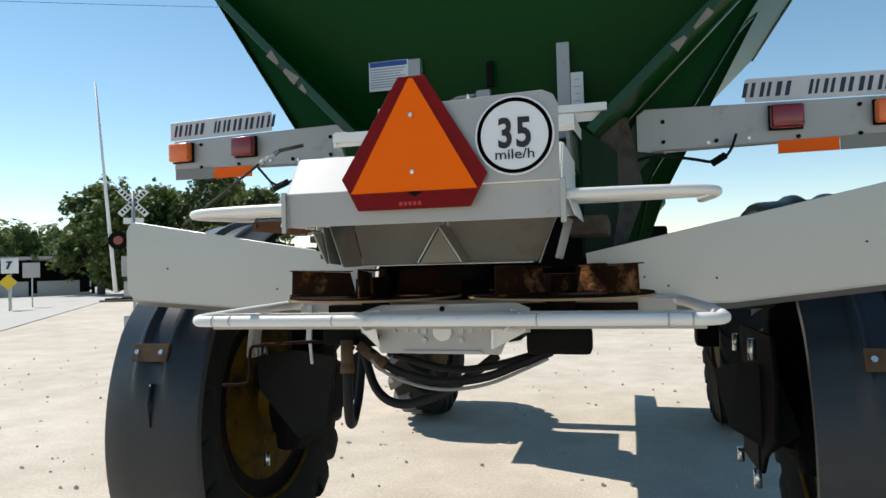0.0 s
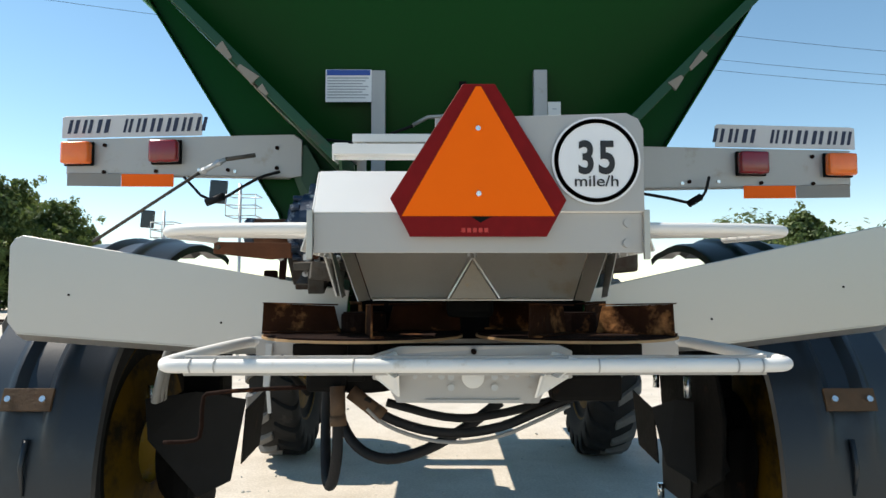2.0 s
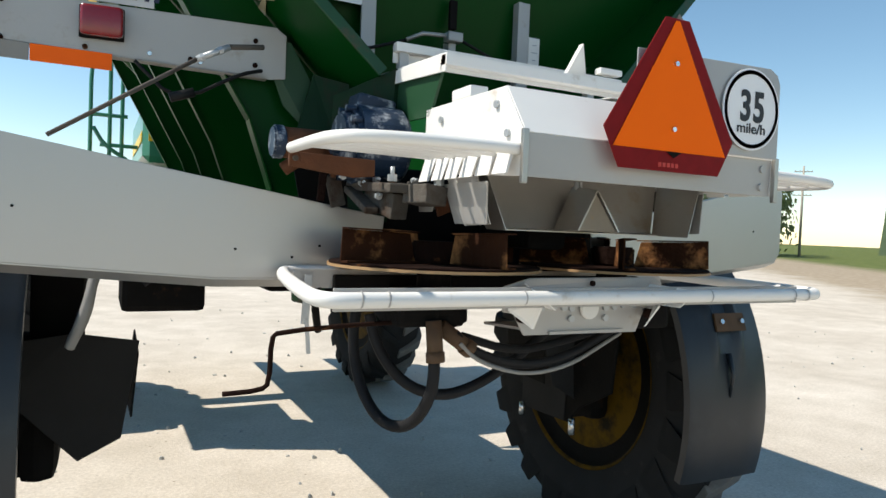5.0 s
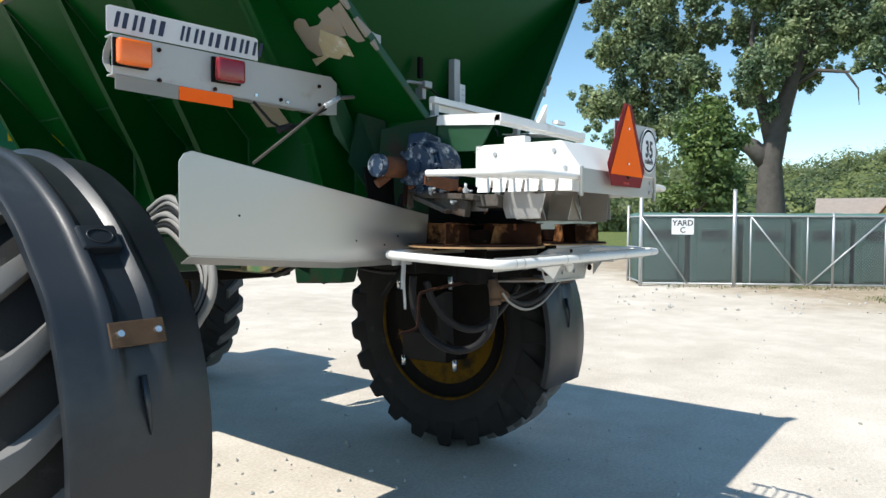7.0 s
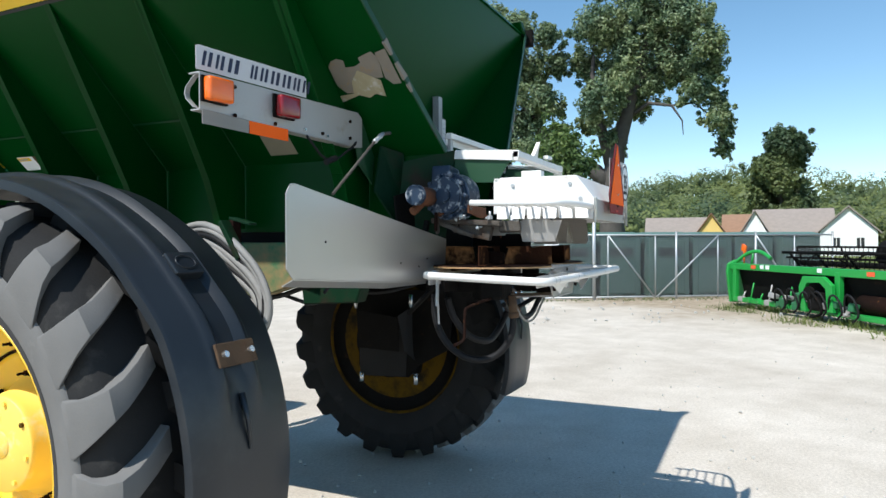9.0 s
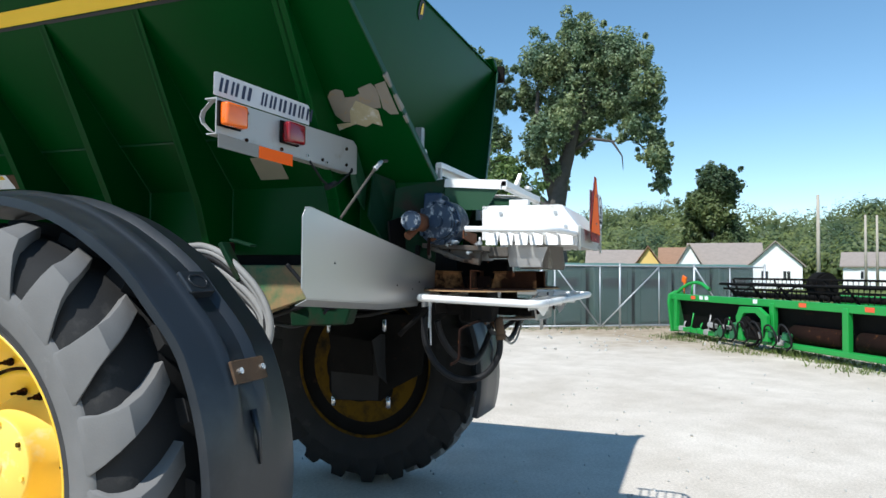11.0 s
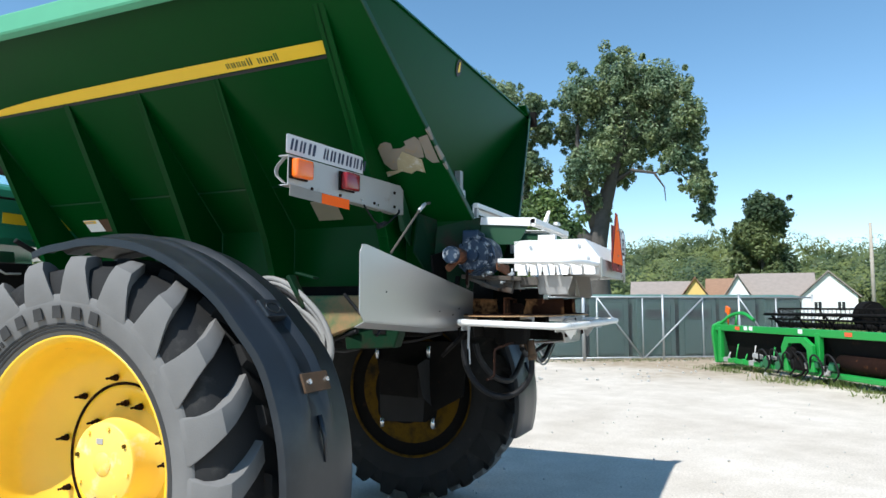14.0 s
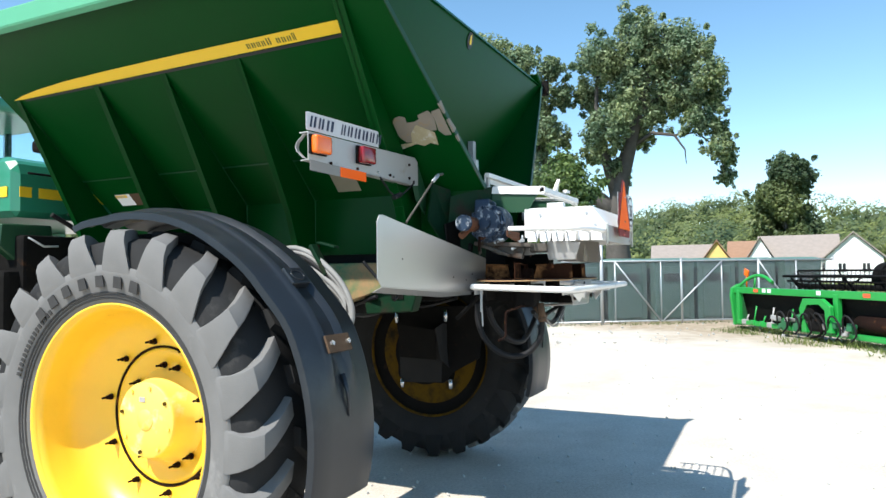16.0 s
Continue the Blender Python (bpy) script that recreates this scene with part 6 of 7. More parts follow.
for k, u_ in enumerate(us):
    p = fp(u_, 0, -1.5 - 0.12 * (k % 3))
    m = Matrix.Translation(p) @ pose(0, 0, 0, 0, 0, yaw_f)
    if k == 0:
        booth0.matrix_basis = m
    else:
        copy_thing(booth0, m)

# ---- harvester header parked by the fence ----
hd = thing("harvester_header", "bright green combine header with black reel, parked on scrubby grass", "combine header")
hroot = Vector((17.4, 0.10, 0))
hyaw = math.degrees(math.atan2(-4.9, -8.3))
hd.matrix_basis = Matrix.Translation(hroot) @ pose(0, 0, 0, 0, 0, hyaw)
# local: x along the header, +y towards the viewer's side, z up
HL = 10.6
HGREEN_D = mat("grimy_green_paint", (0.02, 0.13, 0.05), 0.6, 0, 0.3, 6, 0.1, 40, stain=(0.06, 0.06, 0.045), stain_amount=0.4, stain_scale=6)


def hp(name, bm, m_, lbl="", parent=None):
    return part(name, bm, m_, parent or hd, lbl)


bm = B()
box(bm, (HL / 2, 0, 1.12), (HL, 0.14, 0.17), None, 0.02)
hp("top_beam", bm, HGREEN, "green top beam")
bm = B()
box(bm, (HL / 2, 0.02, 0.22), (HL - 0.6, 0.16, 0.12), None, 0.02)
hp("lower_beam", bm, HGREEN)
bm = B()
prism(bm, [(0.3, -0.10, 1.05), (HL, -0.10, 1.05), (HL, -0.30, 0.15), (0.3, -0.30, 0.15)], (0, 0.01, 0))
hp("back_sheet", bm, DARK, "dark back sheet")
bm = B()
prism(bm, [(0, 0.15, 0.95), (0, 0.12, 1.18), (0, -0.10, 1.30), (0, -0.9, 1.05), (0, -1.7, 0.35), (0, -1.8, 0.10), (0, 0.05, 0.10)], (0.10, 0, 0), 0.02)
hp("end_panel", bm, HGREEN, "curved green end panel")
bm = B()
tube(bm, [(0.15, -0.05, 1.2), (0.55, -0.2, 1.50), (1.0, -0.3, 1.56), (1.5, -0.3, 1.35)], 0.05, 8, smooth=2)
tube(bm, [(0.75, -0.2, 1.18), (0.75, -0.25, 1.54)], 0.03, 8)
hp("reel_arm", bm, HGREEN, "arched green reel arm")
for k, x in enumerate((0.35, 4.6, 6.8, 9.2)):
    bm = B()
    box(bm, (x, 0.03, 0.65), (0.16, 0.12, 0.95), None, 0.02)
    hp("frame_post", bm, HGREEN)
bm = B()
prism(bm, [(3.55, 0.12, 0.20), (3.45, 0.12, 0.75), (3.6, 0.12, 1.0), (4.3, 0.12, 1.02), (4.6, 0.12, 0.85), (4.65, 0.12, 0.25), (4.45, 0.12, 0.25), (4.4, 0.12, 0.75), (4.2, 0.12, 0.88), (3.75, 0.12, 0.85), (3.66, 0.12, 0.7), (3.72, 0.12, 0.2)], (0, 0.10, 0), 0.01)
hp("drive_shield", bm, HGREEN)
bm = B()
box(bm, (4.05, 0.10, 0.45), (0.5, 0.3, 0.42), None, 0.08)
disc(bm, (3.85, 0.22, 0.62), 0.16, 0.12, (0, 1, 0), 16, 0.02)
tube(bm, [(3.9, 0.25, 0.7), (4.3, 0.3, 0.5), (4.4, 0.25, 0.2), (4.0, 0.3, 0.1)], 0.03, 8, smooth=2)
hp("drive_gear", bm, DARK, "dark drive gear and hoses")
bm = B()
tube(bm, [(5.1, -0.15, 0.48), (6.6, -0.15, 0.48)], 0.19, 20)
hp("auger_tube", bm, RUST, "rusty brown auger tube")
bm = B()
tube(bm, [(7.0, -0.15, 0.48), (9.1, -0.15, 0.48)], 0.19, 20)
hp("auger_tube", bm, RUST, "rusty brown auger tube")
for k in range(7):
    bm = B()
    x = 0.7 + 0.42 * k
    tube(bm, [(x, 0.05, 0.20), (x + 0.05, -0.02, 0.20 + 0.25 * (1 + k % 2))], 0.02, 6)
    box(bm, (x, 0.06, 0.24), (0.22, 0.12, 0.14), (0, 0, 10 * (k % 3)), 0.03)
    hp("skid_arm", bm, HGREEN if k % 3 else GREY)
for x in (1.3, 5.6, 7.4, 8.6):
    bm = B()
    box(bm, (x, 0.076, 1.13), (0.22, 0.006, 0.09))
    hp("orange_reflector", bm, REDMARK, "orange-red reflector")
for x in (1.7, 1.95, 4.0):
    bm = B()
    box(bm, (x, 0.076, 1.14), (0.16, 0.006, 0.10))
    hp("decal", bm, SIGNWHITE)
# reel: bats with tines carried by spiders
reel = B()
tube(reel, [(1.6, -1.0, 1.25), (HL, -1.0, 1.25)], 0.07, 10)
reel_o = hp("reel", reel, DARK, "black reel with bats and tines")
for k in range(6):
    a = math.tau * k / 6 + 0.35
    y, z = -1.0 + 0.42 * math.cos(a), 1.25 + 0.42 * math.sin(a)
    bm = B()
    box(bm, (1.7 + (HL - 1.7) / 2, y, z), (HL - 1.7, 0.05, 0.05), None, 0.01)
    bat = part("bat", bm, DARK, reel_o)
    bm = B()
    for j in range(58):
        x = 1.8 + 0.15 * j
        box(bm, (x, y - 0.02, z - 0.11), (0.012, 0.012, 0.22))
    part("tine_comb", bm, DARK, bat, kind="stuff")
for x in (1.8, 3.5, 5.2, 6.9, 8.6, 10.3):
    bm = B()
    for k in range(6):
        a = math.tau * k / 6 + 0.35
        tube(bm, [(x, -1.0, 1.25), (x + 0.18 * (-1) ** k, -1.0 + 0.42 * math.cos(a), 1.25 + 0.42 * math.sin(a))], 0.022, 6)
    part("spider", bm, DARK, reel_o)
# black reel carrier over the bats: two rails with zigzag braces
for y in (-0.55, -1.45):
    bm = B()
    tube(bm, [(1.6, y, 1.52), (HL - 0.1, y, 1.52)], 0.035, 8)
    part("carrier_rail", bm, DARK, reel_o)
for k in range(16):
    bm = B()
    x = 1.7 + 0.54 * k
    tube(bm, [(x, -0.55 if k % 2 else -1.45, 1.52), (x + 0.54, -1.45 if k % 2 else -0.55, 1.52)], 0.024, 6)
    part("brace", bm, DARK, reel_o)
for k in range(9):
    bm = B()
    x = 1.9 + 1.05 * k
    tube(bm, [(x, -0.55, 1.52), (x + 0.16, -0.75, 1.15)], 0.028, 6)
    part("hanger", bm, DARK, reel_o)
# drive gear, valve blocks and hose loops on the frame
rh = random.Random(17)
for k in range(14):
    bm = B()
    x, z = 2.3 + 0.22 * k + rh.uniform(-0.06, 0.06), rh.uniform(0.22, 0.5)
    box(bm, (x, 0.12, z), (rh.uniform(0.10, 0.26), 0.16, rh.uniform(0.08, 0.22)), (rh.uniform(-12, 12), rh.uniform(-20, 20), 0), 0.025)
    hp("valve_block", bm, HGREEN_D if k % 3 else GREY, "dull green valve block" if k % 3 else "grey valve block")
for k in range(6):
    bm = B()
    x = 2.5 + 0.5 * k
    tube(bm, [(x, 0.2, 0.30), (x + 0.1, 0.28, 0.62 + 0.08 * (k % 2)), (x + 0.35, 0.28, 0.66), (x + 0.5, 0.22, 0.30), (x + 0.3, 0.24, 0.12)], 0.022, 8, smooth=2)
    hp("drive_hose", bm, HOSE, "black looped drive hose")
bm = B()
disc(bm, (4.4, -1.4, 1.50), 0.34, 0.35, (1, 0, 0), 24, 0.05)
hp("spare_roll", bm, DARK, "black round guard")
bm = B()
box(bm, (7.2, -1.9, 1.20), (6.0, 0.12, 0.22), None, 0.03)
hp("far_beam", bm, HGREEN)
for x in (6.0, 8.0, 9.8):
    bm = B()
    box(bm, (x, -1.83, 1.22), (0.28, 0.012, 0.11))
    hp("orange_reflector", bm, REDMARK)
bm = B()
box(bm, (0.45, -0.15, 1.62), (0.22, 0.05, 0.20), (0, 20, 0), 0.02)
tube(bm, [(0.45, -0.15, 1.2), (0.45, -0.15, 1.55)], 0.02, 6)
hp("warning_lamp", bm, AMBER, "amber warning lamp on a stalk")

for o_ in hd.children_recursive:
    o_.data.transform(Matrix.Diagonal((1, -1, 1, 1)))
    o_.data.flip_normals()

# ---- scrub along the fence ----
RG = random.Random(11)
bm = B()
tufts = [(RG.random() * HL, RG.gauss(0.2, 0.45), RG.uniform(0.08, 0.35), RG.uniform(0.5, 1.2)) for _ in range(60)]
along, across = Vector((math.cos(radians(hyaw)), math.sin(radians(hyaw)), 0)), Vector((-math.sin(radians(hyaw)), math.cos(radians(hyaw)), 0))
for k in range(5200):
    big = 1.0
    if k < 3600:
        td, ta, tr, big = tufts[RG.randrange(len(tufts))]
        q = Vector(hroot) + along * (td + RG.gauss(0, tr)) + across * (ta + RG.gauss(0, tr * 0.7))
    else:
        q = fp(RG.uniform(-4, 8), 0, RG.gauss(0.15, 0.25))
        if RG.random() < 0.6:
            continue
    h = RG.uniform(0.03, 0.16) * big
    a = RG.uniform(0, math.tau)
    t_ = Vector((math.cos(a), math.sin(a), 0)) * 0.012
    lean = Vector((RG.gauss(0, 0.06), RG.gauss(0, 0.06), h))
    bm.faces.new([bm.verts.new(q - t_), bm.verts.new(q + t_), bm.verts.new(q + lean)])
gr = part("weeds", bm, GRASS, kind="stuff")
tagged(gr, "thin weeds and dry grass along the fence and header", "weeds")
bm = B()
for k in range(150):
    q = fp(RG.uniform(-6, 10), 0, RG.uniform(0.3, 6))
    r = RG.uniform(0.012, 0.05)
    m = Matrix.Translation(q + Vector((0, 0, r * 0.3))) @ pose(0, 0, 0, RG.uniform(0, 90), RG.uniform(0, 90), 0) @ Matrix.Diagonal((r * RG.uniform(1, 2), r, r * 0.7, 1))
    bmesh.ops.create_icosphere(bm, subdivisions=1, radius=1, matrix=m)
st = part("loose_stones", bm, CONCRETE, kind="stuff")
tagged(st, "loose stones and clods scattered before the fence", "stones")
bm = B()
for k in range(900):
    a, d_ = RG.uniform(-60, 150), 2.0 + 14 * RG.random() ** 1.5
    q = Vector((-1.5 + d_ * math.cos(radians(a)), -0.5 + d_ * math.sin(radians(a)), 0))
    r = RG.uniform(0.006, 0.022)
    m = Matrix.Translation(q + Vector((0, 0, r * 0.2))) @ pose(0, 0, 0, RG.uniform(0, 90), RG.uniform(0, 90), 0) @ Matrix.Diagonal((r * RG.uniform(1, 1.8), r, r * 0.6, 1))
    bmesh.ops.create_icosphere(bm, subdivisions=1, radius=1, matrix=m)
st = part("gravel", bm, CONCRETE, kind="stuff")
tagged(st, "small loose gravel lying on the lot", "gravel")


# ---- trees ----
def foliage(bm, c, r, n, leaf, rnd, flat=0.85):
    """Small leaf sprays through a lumpy clump, thicker near its skin."""
    lumps = [(Vector((rnd.gauss(0, 0.48), rnd.gauss(0, 0.48), rnd.gauss(0, 0.45))) * r, r * rnd.uniform(0.14, 0.32)) for _ in range(34)]
    for _ in range(n):
        d = Vector((rnd.gauss(0, 1), rnd.gauss(0, 1), rnd.gauss(0, 1))).normalized()
        if rnd.random() < 0.35:
            p = c + d * r * 0.95 * (rnd.random() ** 0.5)
        else:
            lc, lr = lumps[rnd.randrange(len(lumps))]
            p = c + lc + d * lr * (rnd.random() ** 0.4)
        nrm = (d + Vector((rnd.gauss(0, 0.6), rnd.gauss(0, 0.6), 0.5 + rnd.gauss(0, 0.5)))).normalized()
        t1 = nrm.orthogonal().normalized()
        t1.rotate(Matrix.Rotation(rnd.uniform(0, math.tau), 3, nrm))
        t2 = nrm.cross(t1)
        s = leaf * rnd.uniform(0.6, 1.4)
        a = [p + t1 * s, p + t2 * s * 0.55 + t1 * s * 0.1, p - t1 * s * 0.9 - nrm * s * 0.25, p - t2 * s * 0.55 + t1 * s * 0.1]
        bm.faces.new([bm.verts.new(v) for v in a])


def round_crown(bm, c, r, n, leaf, rnd):
    """A far tree top: leaf sprays over a lumpy dome."""
    ph = Vector((rnd.uniform(0, 50), rnd.uniform(0, 50), rnd.uniform(0, 50)))
    for _ in range(n):
        d = Vector((rnd.gauss(0, 1), rnd.gauss(0, 1), abs(rnd.gauss(0, 1)) - 0.35)).normalized()
        if d.dot((EYE - c).normalized()) < -0.15:
            continue
        k = 0.82 + 0.45 * noise.noise(d * 2.2 + ph) + rnd.gauss(0, 0.04)
        p = c + Vector((d.x, d.y, d.z * 1.15)) * r * k
        nrm = (d + Vector((rnd.gauss(0, 0.13), rnd.gauss(0, 0.13), 0.1 + rnd.gauss(0, 0.13)))).normalized()
        t1 = nrm.orthogonal().normalized()
        t1.rotate(Matrix.Rotation(rnd.uniform(0, math.tau), 3, nrm))
        t2 = nrm.cross(t1)
        s = leaf * rnd.uniform(0.6, 1.4)
        bm.faces.new([bm.verts.new(v) for v in (p + t1 * s, p + t2 * s * 0.8, p - t1 * s, p - t2 * s * 0.8)])


def tree(label, base, limbs, clumps, leaf, per, material, seed):
    """limbs: lists of (place, radius); clumps: (place, radius)."""
    rnd = random.Random(seed)
    root = thing("tree", label, "tree", base)
    inv = Vector(base)
    bm = B()
    for limb in limbs:
        tube(bm, [p - inv for p, _ in limb], [r for _, r in limb], 9)
    for v in bm.verts:
        v.co += Vector((noise.noise(v.co * 1.7), noise.noise(v.co * 1.7 + Vector((9, 0, 0))), 0)) * 0.08
    part("trunk", bm, BARK, root, "grey-brown furrowed trunk and limbs")
    bm = B()
    for c, r in clumps:
        foliage(bm, c - inv, r, int(per * r * r), leaf, rnd)
    part("crown", bm, material, root, "uneven leafy crown with gaps")
    return root


D1 = 52.0
A_CL = [(12.1, 17.2, 2.4), (8.8, 18.6, 2.6), (5.9, 17.7, 2.6), (9.9, 14.2, 2.9), (6.4, 14.3, 2.9), (3.6, 15.2, 1.9), (11.7, 11.4, 2.2), (8.9, 10.9, 1.6), (4.2, 11.8, 1.7), (2.9, 9.6, 1.4), (2.5, 7.3, 1.0), (11.0, 8.4, 1.2), (13.0, 14.3, 1.7), (10.6, 16.4, 2.0), (7.4, 16.4, 2.2), (4.6, 17.0, 1.6), (7.9, 12.6, 1.8), (5.2, 13.2, 1.6), (3.2, 13.2, 1.3), (3.0, 11.0, 1.1), (2.2, 8.6, 0.8), (10.4, 12.6, 1.6), (12.4, 9.6, 1.4), (10.6, 7.2, 0.9)]
B_CL = [(21.2, 18.2, 1.9), (19.3, 16.8, 2.2), (17.7, 14.1, 2.3), (19.5, 12.7, 2.5), (18.1, 9.9, 2.5), (16.0, 8.1, 1.5), (21.4, 10.0, 2.2), (14.6, 7.3, 1.1), (20.6, 15.0, 2.0), (18.4, 17.6, 1.5), (22.5, 13.5, 2.2), (23.0, 16.5, 1.8), (19.8, 8.0, 1.8), (17.0, 11.8, 1.6), (23.5, 9.5, 2.0), (17.6, 7.6, 1.5), (22.0, 6.6, 1.5), (15.8, 11.2, 1.7), (15.4, 14.4, 1.5), (16.2, 16.6, 1.4), (15.2, 8.8, 1.3)]
K = D1 * math.pi / 180
rt = random.Random(3)


def tw(az, el, d=D1):
    return away(az, el, d)


baseA = tw(10.8, 0, D1)
baseA.z = 0
limbsA = [
    [(baseA, 1.05), (tw(10.9, 1.0), 0.72), (tw(11.0, 4.6), 0.62), (tw(10.4, 8.0), 0.50), (tw(9.4, 11.5), 0.35), (tw(8.2, 15.5), 0.16), (tw(7.4, 18.5), 0.05)],
    [(tw(11.0, 4.4), 0.55), (tw(12.2, 5.8), 0.48), (tw(14.0, 6.8), 0.36), (tw(16.5, 9.0), 0.25), (tw(19.0, 13.0), 0.12), (tw(20.5, 16.5), 0.05)],
    [(tw(10.9, 6.0), 0.40), (tw(11.8, 9.5), 0.28), (tw(12.4, 13.5), 0.15), (tw(12.2, 17.0), 0.05)],
    [(tw(9.6, 10.0), 0.25), (tw(8.0, 11.0), 0.18), (tw(6.3, 10.7), 0.13), (tw(5.5, 9.5), 0.07), (tw(5.4, 8.4), 0.03)],
    [(tw(6.4, 10.7), 0.10), (tw(4.6, 10.8), 0.08), (tw(3.2, 9.6), 0.05), (tw(2.6, 7.6), 0.03)],
    [(tw(9.0, 12.5), 0.22), (tw(6.5, 14.5), 0.14), (tw(4.2, 16.0), 0.05)],
]
limbsA = [[(p, r * (1.25 if k < 3 else 0.8)) for p, r in limb] for k, limb in enumerate(limbsA)]
tree("old silver maple with a forked trunk and grey-green leaves", baseA, limbsA, [(tw(a, e, D1 + rt.uniform(-2, 2)), r * K * 0.86) for a, e, r in A_CL + B_CL], 0.135, 1600, LEAF, 5)


def simple_tree(label, base, h, spread, n_cl, leaf, per, material, seed, trunk=0.25, low=0.25, clump=1.0):
    rnd = random.Random(seed)
    base = Vector(base)
    limbs = [[(base, trunk), (base + Vector((0, 0, h * 0.3)), trunk * 0.8), (base + Vector((rnd.gauss(0, .3), rnd.gauss(0, .3), h * 0.85)), trunk * 0.2)]]
    cl = []
    for k in range(n_cl):
        t_ = low + (1 - low) * (k + 0.5) / n_cl
        wdt = spread * math.sin(math.pi * min(0.96, (t_ * 0.85 + 0.12))) ** 0.7
        a = rnd.uniform(0, math.tau)
        c = base + Vector((math.cos(a) * wdt * 0.55, math.sin(a) * wdt * 0.55, h * t_ * 0.93))
        cl.append((c, spread * rnd.uniform(0.38, 0.6) * clump))
        limbs.append([(base + Vector((0, 0, h * t_ * 0.6)), trunk * 0.35), (c, 0.04)])
    return tree(label, base, limbs, cl, leaf, per, material, seed)


def ground_at(az, d, eye=EYE):
    p = away(az, 0, d, eye)
    p.z = 0
    return p


# distant tree in the haze-tinted leaf colour
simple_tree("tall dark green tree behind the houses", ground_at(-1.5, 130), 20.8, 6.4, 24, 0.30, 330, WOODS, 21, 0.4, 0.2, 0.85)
simple_tree("leafy dark tree beyond the fence", ground_at(15.8, 40), 8.5, 3.0, 9, 0.15, 600, LEAF_D, 22, 0.25)
REAR = Vector((0.2, -1.6, 1.8))
for k, (az, d, h, sp_) in enumerate(((131.5, 60, 8.5, 4.0), (127.6, 75, 10.5, 4.5), (123.2, 72, 11.5, 5.5), (119.6, 78, 10.5, 4.5), (136.5, 140, 9.0, 6), (134.5, 150, 8.0, 6), (139, 130, 9.0, 6), (133, 145, 8.0, 6), (62.0, 62, 8.0, 3.5))):
    simple_tree("leafy green roadside tree with a rounded crown", ground_at(az, d, REAR), h, sp_, 24, 0.20, 420, LEAF_D if k % 3 == 1 else LEAF_Y, 40 + k, 0.3, 0.15, 0.72)

# ---- far woods on the hill ----
rw = random.Random(8)
bm = B()
sect = []
for k in range(620):
    az = rw.uniform(-22, 26)
    band = k % 4
    d = 175 + 45 * band + rw.uniform(-15, 15)
    topel = 5.0 + 0.5 * math.sin(az * 0.35 + 1) + rw.gauss(0, 0.25)
    el = topel * (0.25 + 0.24 * band) + rw.uniform(-0.3, 0.2)
    c = away(az, el - 1.0, d)
    round_crown(bm, c, rw.uniform(4.5, 9.0), 760, 0.42, rw)
for k in range(360):
    az = rw.uniform(38, 68)
    d = rw.uniform(95, 125)
    top = 4.6 + 0.7 * math.sin(az * 0.5)
    c = away(az, rw.uniform(0.3, top - 0.9), d, REAR)
    round_crown(bm, c, rw.uniform(2.4, 3.8), 240, 0.32, rw)
for k in range(160):
    az = rw.uniform(128, 142)
    d = rw.uniform(150, 175)
    c = away(az, rw.uniform(0.2, 2.6), d, REAR)
    round_crown(bm, c, rw.uniform(2.8, 4.4), 130, 0.55, rw)
# haze over the woods is in the leaf colour
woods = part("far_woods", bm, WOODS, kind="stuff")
tagged(woods, "mixed green woods on the far hillside", "woods")
bm = B()
hill = []
for i in range(33):
    az = -30 + 60 * i / 32
    row = [bm.verts.new(away(az, -0.55, 170)), bm.verts.new(away(az, 1.6 + 0.3 * math.sin(az * 0.3), 270)), bm.verts.new(away(az, 3.4 + 0.4 * math.sin(az * 0.35 + 1), 340))]
    row[0].co.z = -0.2
    hill.append(row)
for p, q in zip(hill, hill[1:]):
    for j in range(2):
        bm.faces.new((p[j], q[j], q[j + 1], p[j + 1]))
bmesh.ops.recalc_face_normals(bm, faces=bm.faces[:])
HILL = mat("hill_undergrowth", (0.05, 0.08, 0.025), 0.9, 0, 0.4, 0.05, 0.0)
hl_ = part("hillside", bm, HILL)
tagged(hl_, "wooded hillside behind the houses", "hill", kind="structure")


